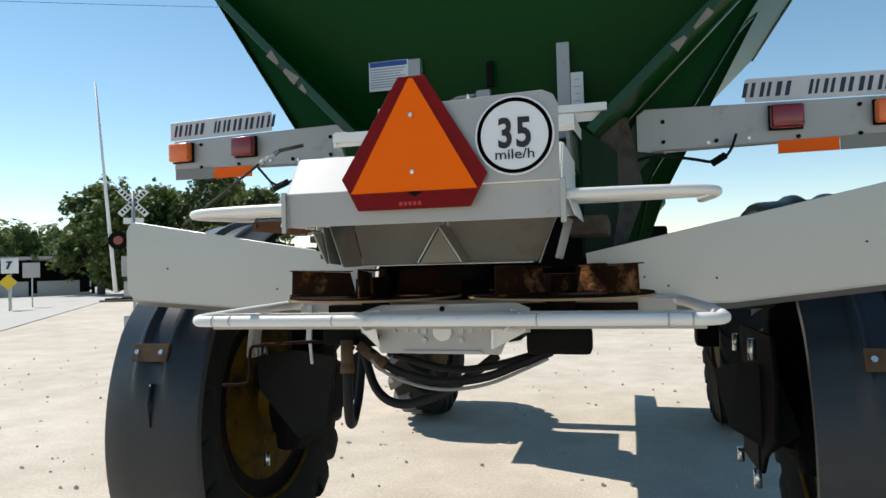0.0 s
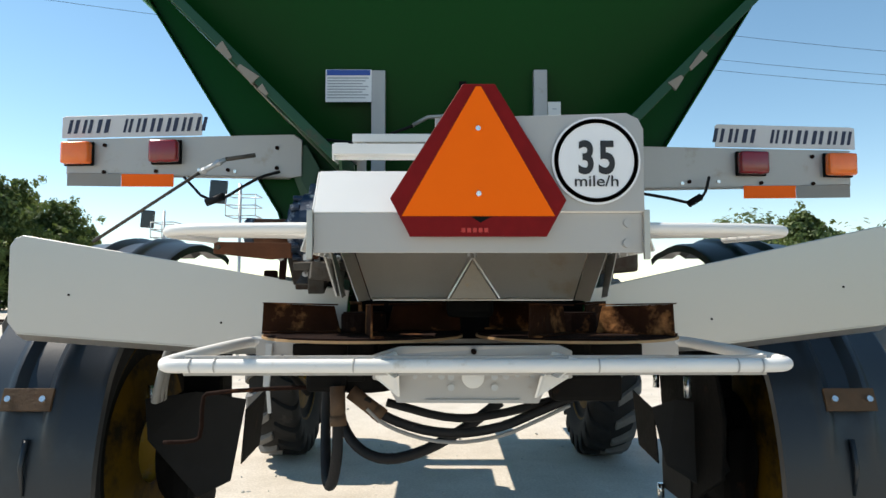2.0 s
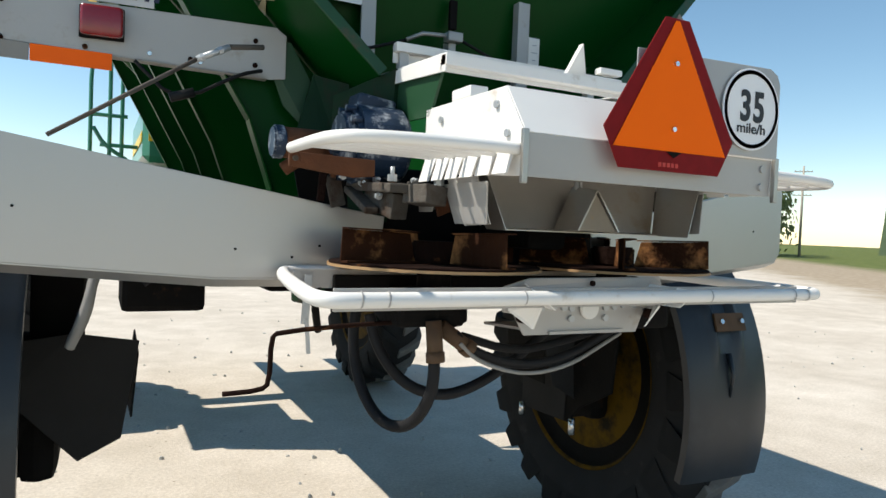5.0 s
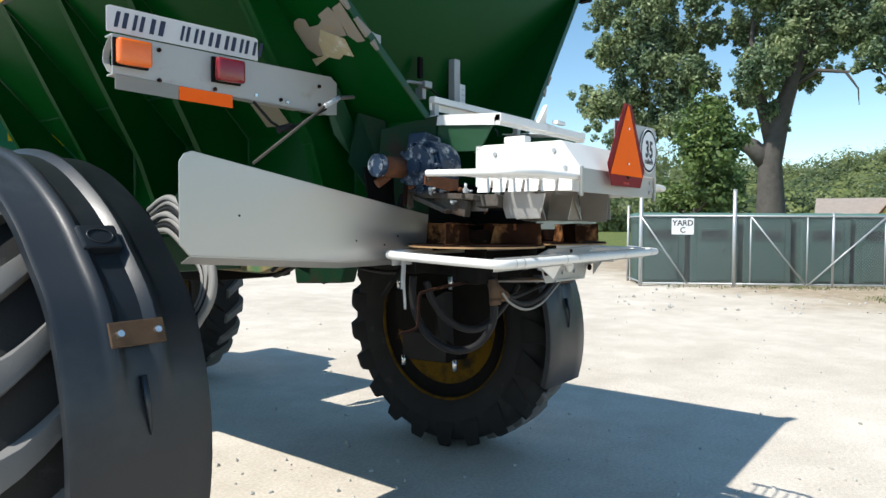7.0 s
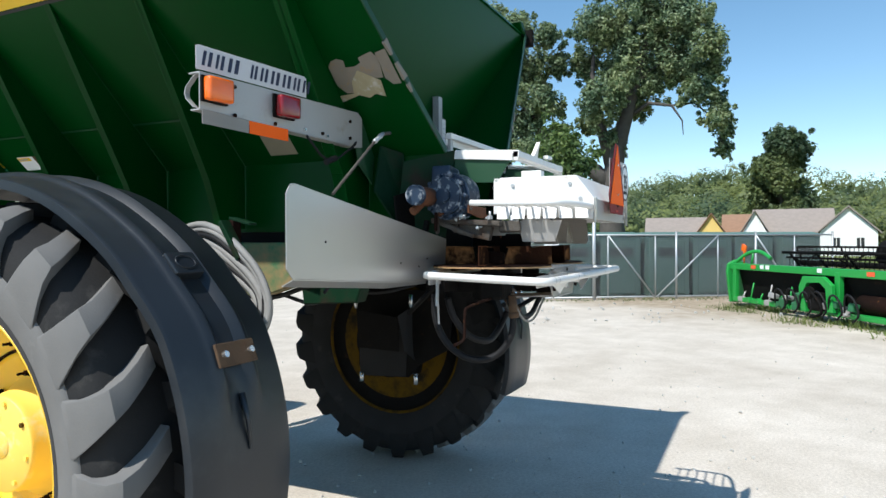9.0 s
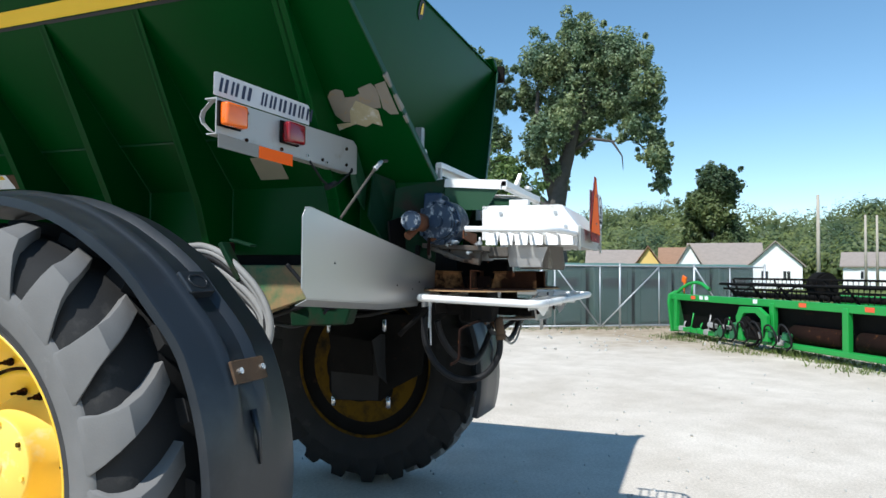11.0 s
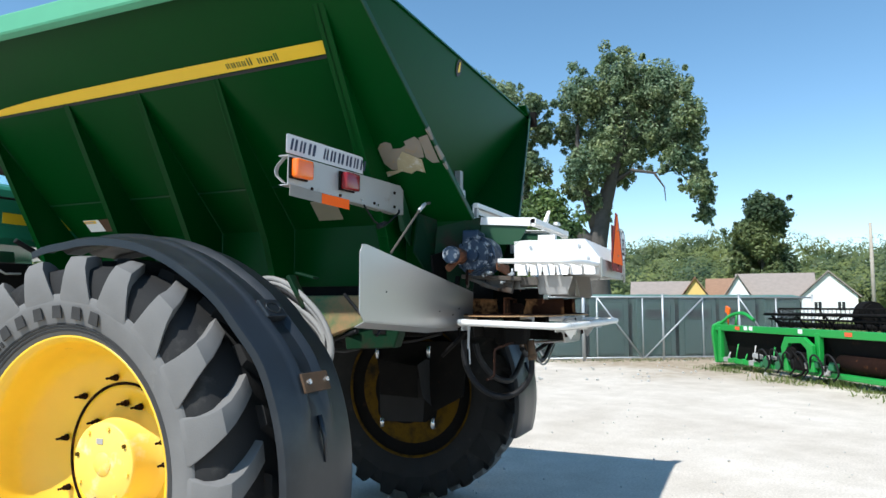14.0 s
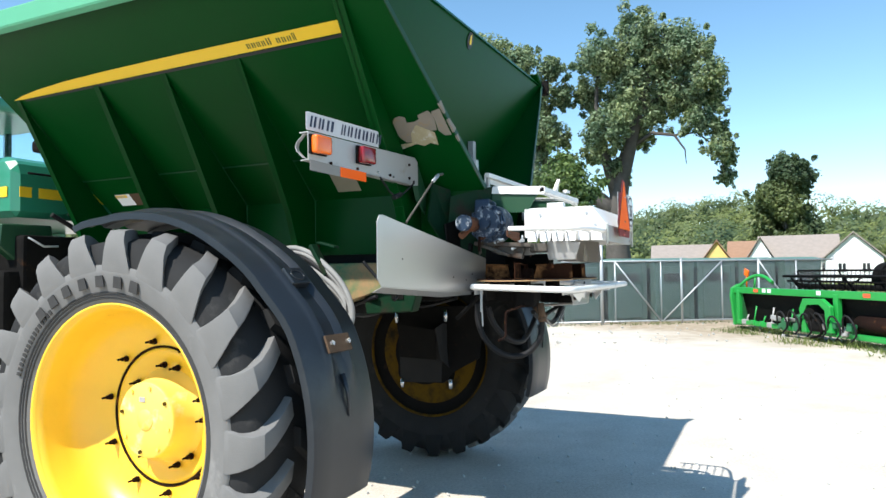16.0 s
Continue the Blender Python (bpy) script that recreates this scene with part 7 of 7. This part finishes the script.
# ---- houses ----
def house(label, az0, az1, d, wall_h, ridge_h, depth, wall_m, roof_m, gable_front=False, windows=2):
    p0, p1 = ground_at(az0, d), ground_at(az1, d)
    c = (p0 + p1) / 2
    w = (p1 - p0).length
    yaw = math.degrees(math.atan2((p1 - p0).y, (p1 - p0).x))
    root = thing("house", label, "house", c)
    root.rotation_euler = (0, 0, radians(yaw))
    # local: x along the front (the viewer sees the -y... side facing the eye), y away
    side = 1 if (Matrix.Rotation(radians(yaw), 3, "Z") @ Vector((0, 1, 0))).dot(c - EYE) > 0 else -1
    hw = w / 2
    bm = B()
    if gable_front:
        prism(bm, [(-hw, 0, 0), (hw, 0, 0), (hw, 0, wall_h), (0, 0, ridge_h), (-hw, 0, wall_h)], (0, side * depth, 0))
    else:
        prism(bm, [(-hw, 0, 0), (-hw, 0, wall_h), (-hw, side * depth / 2, ridge_h), (-hw, side * depth, wall_h), (-hw, side * depth, 0)], (w, 0, 0))
    part("wall", bm, wall_m, root)
    bm = B()
    if gable_front:
        for s in (-1, 1):
            prism(bm, [(s * (hw + 0.4), -side * 0.4, wall_h - 0.25), (0, -side * 0.4, ridge_h + 0.05), (0, -side * 0.4, ridge_h + 0.25), (s * (hw + 0.4), -side * 0.4, wall_h - 0.05)], (0, side * (depth + 0.8), 0))
    else:
        for a_, b_ in ((-0.4, depth / 2), (depth + 0.4, depth / 2)):
            prism(bm, [(-hw - 0.4, side * a_, wall_h - 0.25), (-hw - 0.4, side * b_, ridge_h + 0.05), (-hw - 0.4, side * b_, ridge_h + 0.25), (-hw - 0.4, side * a_, wall_h - 0.05)], (w + 0.8, 0, 0))
    part("roof", bm, roof_m, root)
    for k in range(windows):
        x = -hw + w * (k + 0.7) / (windows + 0.4)
        bm = B()
        box(bm, (x, -side * 0.03, wall_h * 0.58), (0.95, 0.08, 1.25), None, 0.02)
        wn_ = part("window", bm, SIDING, root)
        bm = B()
        for sx in (-0.22, 0.22):
            box(bm, (x + sx, -side * 0.08, wall_h * 0.58), (0.36, 0.02, 1.05))
        part("pane", bm, GLASS_D, wn_)
    return root


house("small pale blue house with a grey roof", 8.2, 3.9, 105, 3.0, 5.2, 7, BSIDING, SHINGLE)
house("yellow house with a brown roof", 4.4, 2.5, 104, 3.0, 5.7, 9, YSIDING, BSHINGLE, True, 1)
house("long brown-roofed wing of the yellow house", 2.5, 0.3, 106, 3.0, 5.6, 8, YSIDING, BSHINGLE)
house("white house with a wide grey-brown roof", 0.4, -4.8, 100, 3.1, 6.0, 9, SIDING, SHINGLE, False, 3)
house("white gabled porch end of the house", 1.2, -0.5, 99, 3.0, 5.8, 6, SIDING, SHINGLE, True, 1)
house("white gabled house with two windows", -4.0, -7.6, 98, 3.0, 6.0, 9, SIDING, SHINGLE, True, 2)
house("long white outbuilding with a grey roof", -10.2, -16.5, 110, 3.2, 4.9, 8, SIDING, SHINGLE, False, 3)


# ---- poles and wires ----
def pole(label, base, h, r, arms=(), m_=WOODPOLE, lean=0.0, yaw=0.0):
    root = thing("utility_pole", label, "pole", base)
    bm = B()
    tube(bm, [(0, 0, 0), (lean, 0, h)], [r, r * 0.65], 10)
    part("shaft", bm, m_, root)
    for z, w in arms:
        bm = B()
        box(bm, (lean * z / h, 0, z), (w, 0.10, 0.12), (0, 0, yaw), 0.01)
        am = part("crossarm", bm, m_, root)
        for t_ in (-0.45, -0.2, 0.2, 0.45):
            bm = B()
            q = Matrix.Rotation(radians(yaw), 3, "Z") @ Vector((t_ * w, 0, 0))
            disc(bm, q + Vector((lean * z / h, 0, z + 0.12)), 0.05, 0.14, (0, 0, 1), 8, 0.01)
            part("insulator", bm, GREY, am)
    return root


pole("pale wooden lamp pole among the houses", ground_at(-8.6, 62), 8.2, 0.17)
pole("far weathered wooden pole among trees", ground_at(-11.6, 95), 9.0, 0.18)
pole("far weathered wooden pole among trees", ground_at(-12.3, 96), 9.0, 0.18)
pole("tall wooden utility pole with crossarms", ground_at(44.7, 60, REAR), 14.2, 0.20, ((8.8, 2.6), (12.0, 1.8)), yaw=-45)
pole("distant wooden utility pole with crossarms", ground_at(36.2, 110, REAR), 13.0, 0.20, ((12.2, 2.4), (10.6, 2.4), (8.8, 2.4)), yaw=-45)


def wire(a, b_, sag, r):
    bm = B()
    pts = []
    for i in range(25):
        t_ = i / 24
        p = Vector(a).lerp(Vector(b_), t_)
        p.z -= sag * 4 * t_ * (1 - t_)
        pts.append(p)
    tube(bm, pts, r, 5)
    return tagged(part("overhead_wire", bm, DARK), "thin dark overhead wire", "wire", "overhead wires")


for de in (0.0, 1.4):
    wire(away(150, 17.0 + de, 45, REAR), away(98, 20.4 + de * 0.4, 45, REAR), 0.3, 0.012)
for de in (0.0, 2.1, 3.0):
    wire(away(84, 23.0 - de, 48, REAR), away(40, 11.6 - de * 0.5, 48, REAR), 0.6, 0.012)

# ---- road, crossing, shed and cars to the left ----
bm = B()
p_n, p_f = ground_at(138, 25, REAR), ground_at(130.5, 52, REAR)
dr_ = (p_f - p_n).normalized()
nr_ = Vector((-dr_.y, dr_.x, 0))
prism(bm, [p_n - dr_ * 60, p_n + dr_ * 160, p_n + dr_ * 160 + nr_ * 16, p_n - dr_ * 60 + nr_ * 16], (0, 0, 0.03))
road = part("road", bm, CONCRETE)
tagged(road, "pale sun-bleached concrete road", "road", kind="structure")
bm = B()
q0 = ground_at(130.6, 46, REAR)
dx = Vector((0.95, 0.31, 0))
prism(bm, [q0 - dx * 0 - Vector((0, 1.2, 0)), q0 + dx * 30 - Vector((0, 1.2, 0)), q0 + dx * 30 + Vector((0, 1.2, 0)), q0 + Vector((0, 1.2, 0))], (0, 0, 0.12))
BALLAST = mat("dark_ballast", (0.12, 0.10, 0.085), 0.95, 0, 0.4, 6, 0.4, 12)
tk = part("railway_track_bed", bm, BALLAST)
tagged(tk, "dark ballast bed of a railway track", "railway", kind="structure")
for off in (-0.72, 0.72):
    bm = B()
    o_ = Vector((0, off, 0.17))
    tube(bm, [q0 + o_, q0 + dx * 30 + o_], 0.05, 6)
    part("rail", bm, RUST, tk)

cx = thing("crossing_signal", "railway crossing signal with a white crossbuck and raised gate arm", "crossing signal", ground_at(128.9, 22, REAR))
bm = B()
tube(bm, [(0, 0, 0), (0, 0, 4.2)], 0.05, 10)
part("mast", bm, GALV, cx)
va = radians(128.9 - 90)
for a_ in (-45, 45):
    bm = B()
    box(bm, (0, 0, 3.85), (1.05, 0.02, 0.17), (0, a_, math.degrees(va)), 0.004)
    bl = part("crossbuck_blade", bm, SIGNWHITE, cx, "white blade with dark lettering bars")
    bm = B()
    for k in range(9):
        q = pose(0, 0, 0, 0, a_, math.degrees(va)) @ Vector((-0.42 + 0.105 * k, -0.014, 0))
        box(bm, q + Vector((0, 0, 3.85)), (0.06, 0.004, 0.10), (0, a_, math.degrees(va)))
    parts("lettering_bar", bm, BLACK, bl)
bm = B()
box(bm, (0, 0, 3.30), (0.55, 0.02, 0.18), (0, 0, math.degrees(va)), 0.004)
part("plate", bm, SIGNWHITE, cx)
bm = B()
tube(bm, [(-0.42, -0.30, 1.2), (-0.80, -0.55, 7.4)], [0.06, 0.03], 8)
part("gate_arm", bm, SIGNWHITE, cx, "slender raised gate arm")

bm = B()
box(bm, (0, -0.02, 2.72), (1.1, 0.06, 0.06), (0, 0, math.degrees(va)), 0.01)
part("lamp_bar", bm, GALV, cx)
for e_ in (-0.42, 0.42):
    q = Matrix.Rotation(va, 3, "Z") @ Vector((e_, -0.10, 0))
    ax = Matrix.Rotation(va, 3, "Z") @ Vector((0, -1, 0))
    bm = B()
    disc(bm, q + Vector((0, 0, 2.72)), 0.27, 0.05, ax, 24, 0.01)
    hd_ = part("lamp_backing", bm, DARK, cx, "black round lamp backing")
    bm = B()
    disc(bm, q + ax * 0.06 + Vector((0, 0, 2.72)), 0.13, 0.06, ax, 20, 0.015)
    part("lamp", bm, REDLENS, hd_, "red warning lamp")
for z_, w_, h_ in ((1.95, 0.62, 0.60), (1.30, 0.50, 0.42)):
    bm = B()
    box(bm, (0.06, -0.12, z_), (w_, 0.35, h_), (0, 0, math.degrees(va)), 0.02)
    part("control_box", bm, GREY, cx, "grey metal control box")
bm = B()
box(bm, (0, 0, 0.25), (0.6, 0.6, 0.5), (0, 0, math.degrees(va)), 0.03)
part("base", bm, GALV, cx)

shed = thing("shed", "long low grey shed with open dark bays, by the road", "shed", ground_at(137.2, 66, REAR))
shed.rotation_euler = (0, 0, radians(137.2 - 90))
bm = B()
box(bm, (0, 0, 3.05), (12, 6, 0.25), None, 0.03)
part("roof", bm, GREY, shed)
for k in range(6):
    bm = B()
    box(bm, (-5.7 + 2.28 * k, -2.8, 1.5), (0.25, 0.25, 2.9), None, 0.02)
    part("column", bm, DARK, shed)
bm = B()
box(bm, (0, 2.8, 1.5), (11.8, 0.2, 2.9))
part("back_wall", bm, DARK, shed)
for k in range(3):
    bm = B()
    box(bm, (-4 + 3.6 * k, -2.9, 0.6), (3.0, 0.1, 1.2), None, 0.02)
    part("low_panel", bm, GREY, shed)


def road_sign(label, az, d, h, w, m_, ang=0):
    root = thing("road_sign", label, "sign", ground_at(az, d, REAR))
    bm = B()
    tube(bm, [(0, 0, 0), (0, 0, h)], 0.035, 8)
    part("post", bm, GALV, root)
    bm = B()
    box(bm, (0, -0.05, h - w / 2), (w, 0.015, w), (0, ang, az - 90), 0.01)
    part("panel", bm, m_, root)
    return root


rs = road_sign("white road sign with a dark arrow", 137.2, 40, 2.6, 0.75, SIGNWHITE)
bm = B()
box(bm, (0.0, -0.12, 2.25), (0.10, 0.02, 0.40), (0, 20, 47.2), 0.01)
box(bm, (0.05, -0.12, 2.42), (0.26, 0.02, 0.08), (0, 0, 47.2), 0.01)
part("arrow_mark", bm, BLACK, rs)
road_sign("yellow and black hazard marker", 137.3, 39, 1.7, 0.55, STRIPE, 45)
road_sign("plain grey back of a road sign", 135.9, 42, 2.4, 0.8, GREY)


def car(label, at, yaw, paint, big=1.0):
    root = thing("car", label, "car", at)
    root.rotation_euler = (0, 0, radians(yaw))
    root.scale = (big, big, big)
    bm = B()
    prism(bm, [(-2.2, -0.85, 0.35), (-2.25, -0.85, 0.75), (-1.9, -0.85, 0.95), (2.0, -0.85, 0.98), (2.2, -0.85, 0.8), (2.2, -0.85, 0.35)], (0, 1.7, 0), 0.06)
    body = part("body", bm, paint, root)
    bm = B()
    prism(bm, [(-1.1, -0.72, 0.95), (-0.6, -0.66, 1.48), (1.3, -0.66, 1.50), (1.9, -0.72, 0.97)], (0, 1.40, 0), 0.05)
    part("cabin", bm, GLASS_D, root)
    bm = B()
    box(bm, (0.35, 0.02, 1.50), (1.9, 1.3, 0.05), None, 0.02)
    part("roof", bm, paint, root)
    for x in (-1.4, 1.35):
        for y in (-0.8, 0.8):
            bm = B()
            disc(bm, (x, y, 0.34), 0.34, 0.22, (0, 1, 0), 20, 0.03)
            wl = part("wheel", bm, RUBBER_D, root)
            bm = B()
            disc(bm, (x, y * 1.13, 0.34), 0.20, 0.06, (0, 1, 0), 14, 0.01)
            part("rim", bm, GREY, wl)
    return root


car("silver car parked by the road", ground_at(131.6, 78, REAR), 20, SILVERPAINT)
car("dark car parked by the road", ground_at(130.4, 76, REAR), 40, GLASS_D)
car("silver van parked by the road", ground_at(129.9, 82, REAR), 30, SILVERPAINT, 1.3)
car("blue car parked on the lot", ground_at(48.6, 62, REAR), 150, BLUEPAINT)


# ---- farm machines in the distance on the right ----
tr_ = thing("truck", "white truck with a green grain body, parked far across the lot", "truck", ground_at(46.6, 66, REAR))
tr_.rotation_euler = (0, 0, radians(46.6 - 90))
bm = B()
prism(bm, [(-3.6, -1.1, 0.9), (-3.6, -1.1, 2.5), (0.1, -1.1, 2.5), (0.1, -1.1, 0.9)], (0, 2.2, 0), 0.05)
part("grain_body", bm, HGREEN, tr_, "green grain body")
bm = B()
prism(bm, [(0.2, -1.0, 0.7), (0.2, -1.0, 2.35), (1.2, -1.0, 2.35), (1.55, -1.0, 1.65), (2.9, -1.0, 1.45), (3.0, -1.0, 0.7)], (0, 2.0, 0), 0.08)
part("cab", bm, SIDING, tr_, "white cab and bonnet")
bm = B()
prism(bm, [(0.45, -1.02, 1.65), (0.45, -1.02, 2.2), (1.1, -1.02, 2.2), (1.4, -1.02, 1.65)], (0, 0.02, 0))
part("window", bm, GLASS_D, tr_)
for x in (-2.6, 2.1):
    bm = B()
    disc(bm, (x, -0.95, 0.52), 0.52, 0.3, (0, 1, 0), 20, 0.04)
    wl = part("wheel", bm, RUBBER_D, tr_)
    bm = B()
    disc(bm, (x, -1.12, 0.52), 0.26, 0.06, (0, 1, 0), 14, 0.01)
    part("rim", bm, GREY, wl)
tc_ = thing("tractor", "green tractor with yellow wheels, parked far across the lot", "tractor", ground_at(43.0, 70, REAR))
tc_.rotation_euler = (0, 0, radians(43.0 - 90))
bm = B()
box(bm, (1.2, 0, 1.5), (2.4, 0.9, 0.8), None, 0.1)
part("bonnet", bm, HGREEN, tc_)
bm = B()
box(bm, (-0.8, 0, 2.1), (1.4, 1.5, 1.5), None, 0.1)
part("cab", bm, GLASS_D, tc_)
bm = B()
box(bm, (-0.8, 0, 2.95), (1.7, 1.7, 0.18), None, 0.06)
part("roof", bm, HGREEN, tc_)
for x, r in ((-1.0, 0.95), (1.9, 0.65)):
    bm = B()
    disc(bm, (x, -0.95, r), r, 0.5, (0, 1, 0), 24, 0.08)
    wl = part("wheel", bm, RUBBER_D, tc_)
    bm = B()
    disc(bm, (x, -1.22, r), r * 0.6, 0.06, (0, 1, 0), 18, 0.01)
    part("rim", bm, YELLOW, wl)
wg = thing("grain_wagon", "red farm wagon with a white band, parked far across the lot", "wagon", ground_at(50.7, 64, REAR))
wg.rotation_euler = (0, 0, radians(50.7 - 90))
bm = B()
prism(bm, [(-1.8, -1.1, 1.75), (-1.55, -1.1, 1.35), (1.55, -1.1, 1.35), (1.8, -1.1, 1.75), (1.8, -1.1, 3.05), (-1.8, -1.1, 3.05)], (0, 2.2, 0), 0.04)
part("body", bm, REDPAINT, wg)
bm = B()
box(bm, (0, -1.13, 2.45), (3.5, 0.02, 0.22), None, 0.005)
part("band", bm, SIGNWHITE, wg, "white band")
for x in (-1.1, 1.1):
    bm = B()
    disc(bm, (x, -0.95, 0.55), 0.55, 0.3, (0, 1, 0), 20, 0.04)
    wl = part("wheel", bm, RUBBER_D, wg)
    bm = B()
    disc(bm, (x, -1.12, 0.55), 0.28, 0.06, (0, 1, 0), 14, 0.01)
    part("rim", bm, GREY, wl)
    bm = B()
    box(bm, (x, -0.6, 1.0), (0.12, 0.12, 0.9), None, 0.01)
    part("leg", bm, DARK, wg)
bn = thing("waste_bin", "dark green metal bin standing on the lot", "bin", ground_at(51.2, 46, REAR))
bn.rotation_euler = (0, 0, radians(51.2 - 90))
bm = B()
prism(bm, [(-0.55, -0.5, 0.05), (0.55, -0.5, 0.05), (0.65, -0.5, 1.75), (-0.65, -0.5, 1.75)], (0, 1.0, 0), 0.03)
part("body", bm, BOOTH, bn)
bm = B()
box(bm, (0, 0, 1.80), (1.36, 1.1, 0.08), None, 0.02)
part("lid", bm, BOOTHDARK, bn)

bl_ = thing("loader", "small blue farm loader far off on the lot", "loader", ground_at(39.0, 105, REAR))
bl_.rotation_euler = (0, 0, radians(39.0 - 90))
bm = B()
box(bm, (0, 0, 1.5), (1.6, 1.6, 1.3), None, 0.1)
box(bm, (0.0, 0, 2.6), (1.2, 1.2, 0.9), None, 0.1)
part("body", bm, BLUEPAINT, bl_)
for x in (-0.9, 0.9):
    bm = B()
    disc(bm, (x, -0.9, 0.65), 0.65, 0.5, (1, 0, 0), 20, 0.06)
    part("wheel", bm, RUBBER_D, bl_)


# ---- parked sprayer beyond the truck: mirrors and ladder cage on their masts ----
for mx, mz, hgt in ((-5.45, 4.10, 0.56), (-7.25, 3.45, 0.42)):
    ms = thing("mirror_mast", "slim mast with a dark mirror panel and railed basket", "mast", (mx + 0.55, 14.6, 0), "mirror masts")
    k_ = hgt / 0.56
    bm = B()
    tube(bm, [(0, 0, 0), (0, 0, mz + 0.25)], 0.04 * k_, 8)
    part("mast", bm, GALV, ms)
    bm = B()
    box(bm, (-0.52 * k_, 0, mz + 0.05), (0.42 * k_, 0.08, hgt), (0, 4, 0), 0.03)
    part("mirror", bm, GLASS_D, ms, "dark blue-black mirror panel")
    for zz in (mz - 0.55 * k_, mz - 0.30 * k_, mz - 0.05):
        bm = B()
        tube(bm, [(-0.25 * k_, -0.3, zz), (0.45 * k_, -0.3, zz), (0.45 * k_, 0.3, zz), (-0.25 * k_, 0.3, zz)], 0.014, 6, closed=True)
        part("basket_rail", bm, GALV, ms)
    for xx in (-0.25 * k_, 0.1 * k_, 0.45 * k_):
        bm = B()
        tube(bm, [(xx, -0.3, mz - 0.55 * k_), (xx, -0.3, mz - 0.05)], 0.012, 6)
        part("basket_post", bm, GALV, ms)
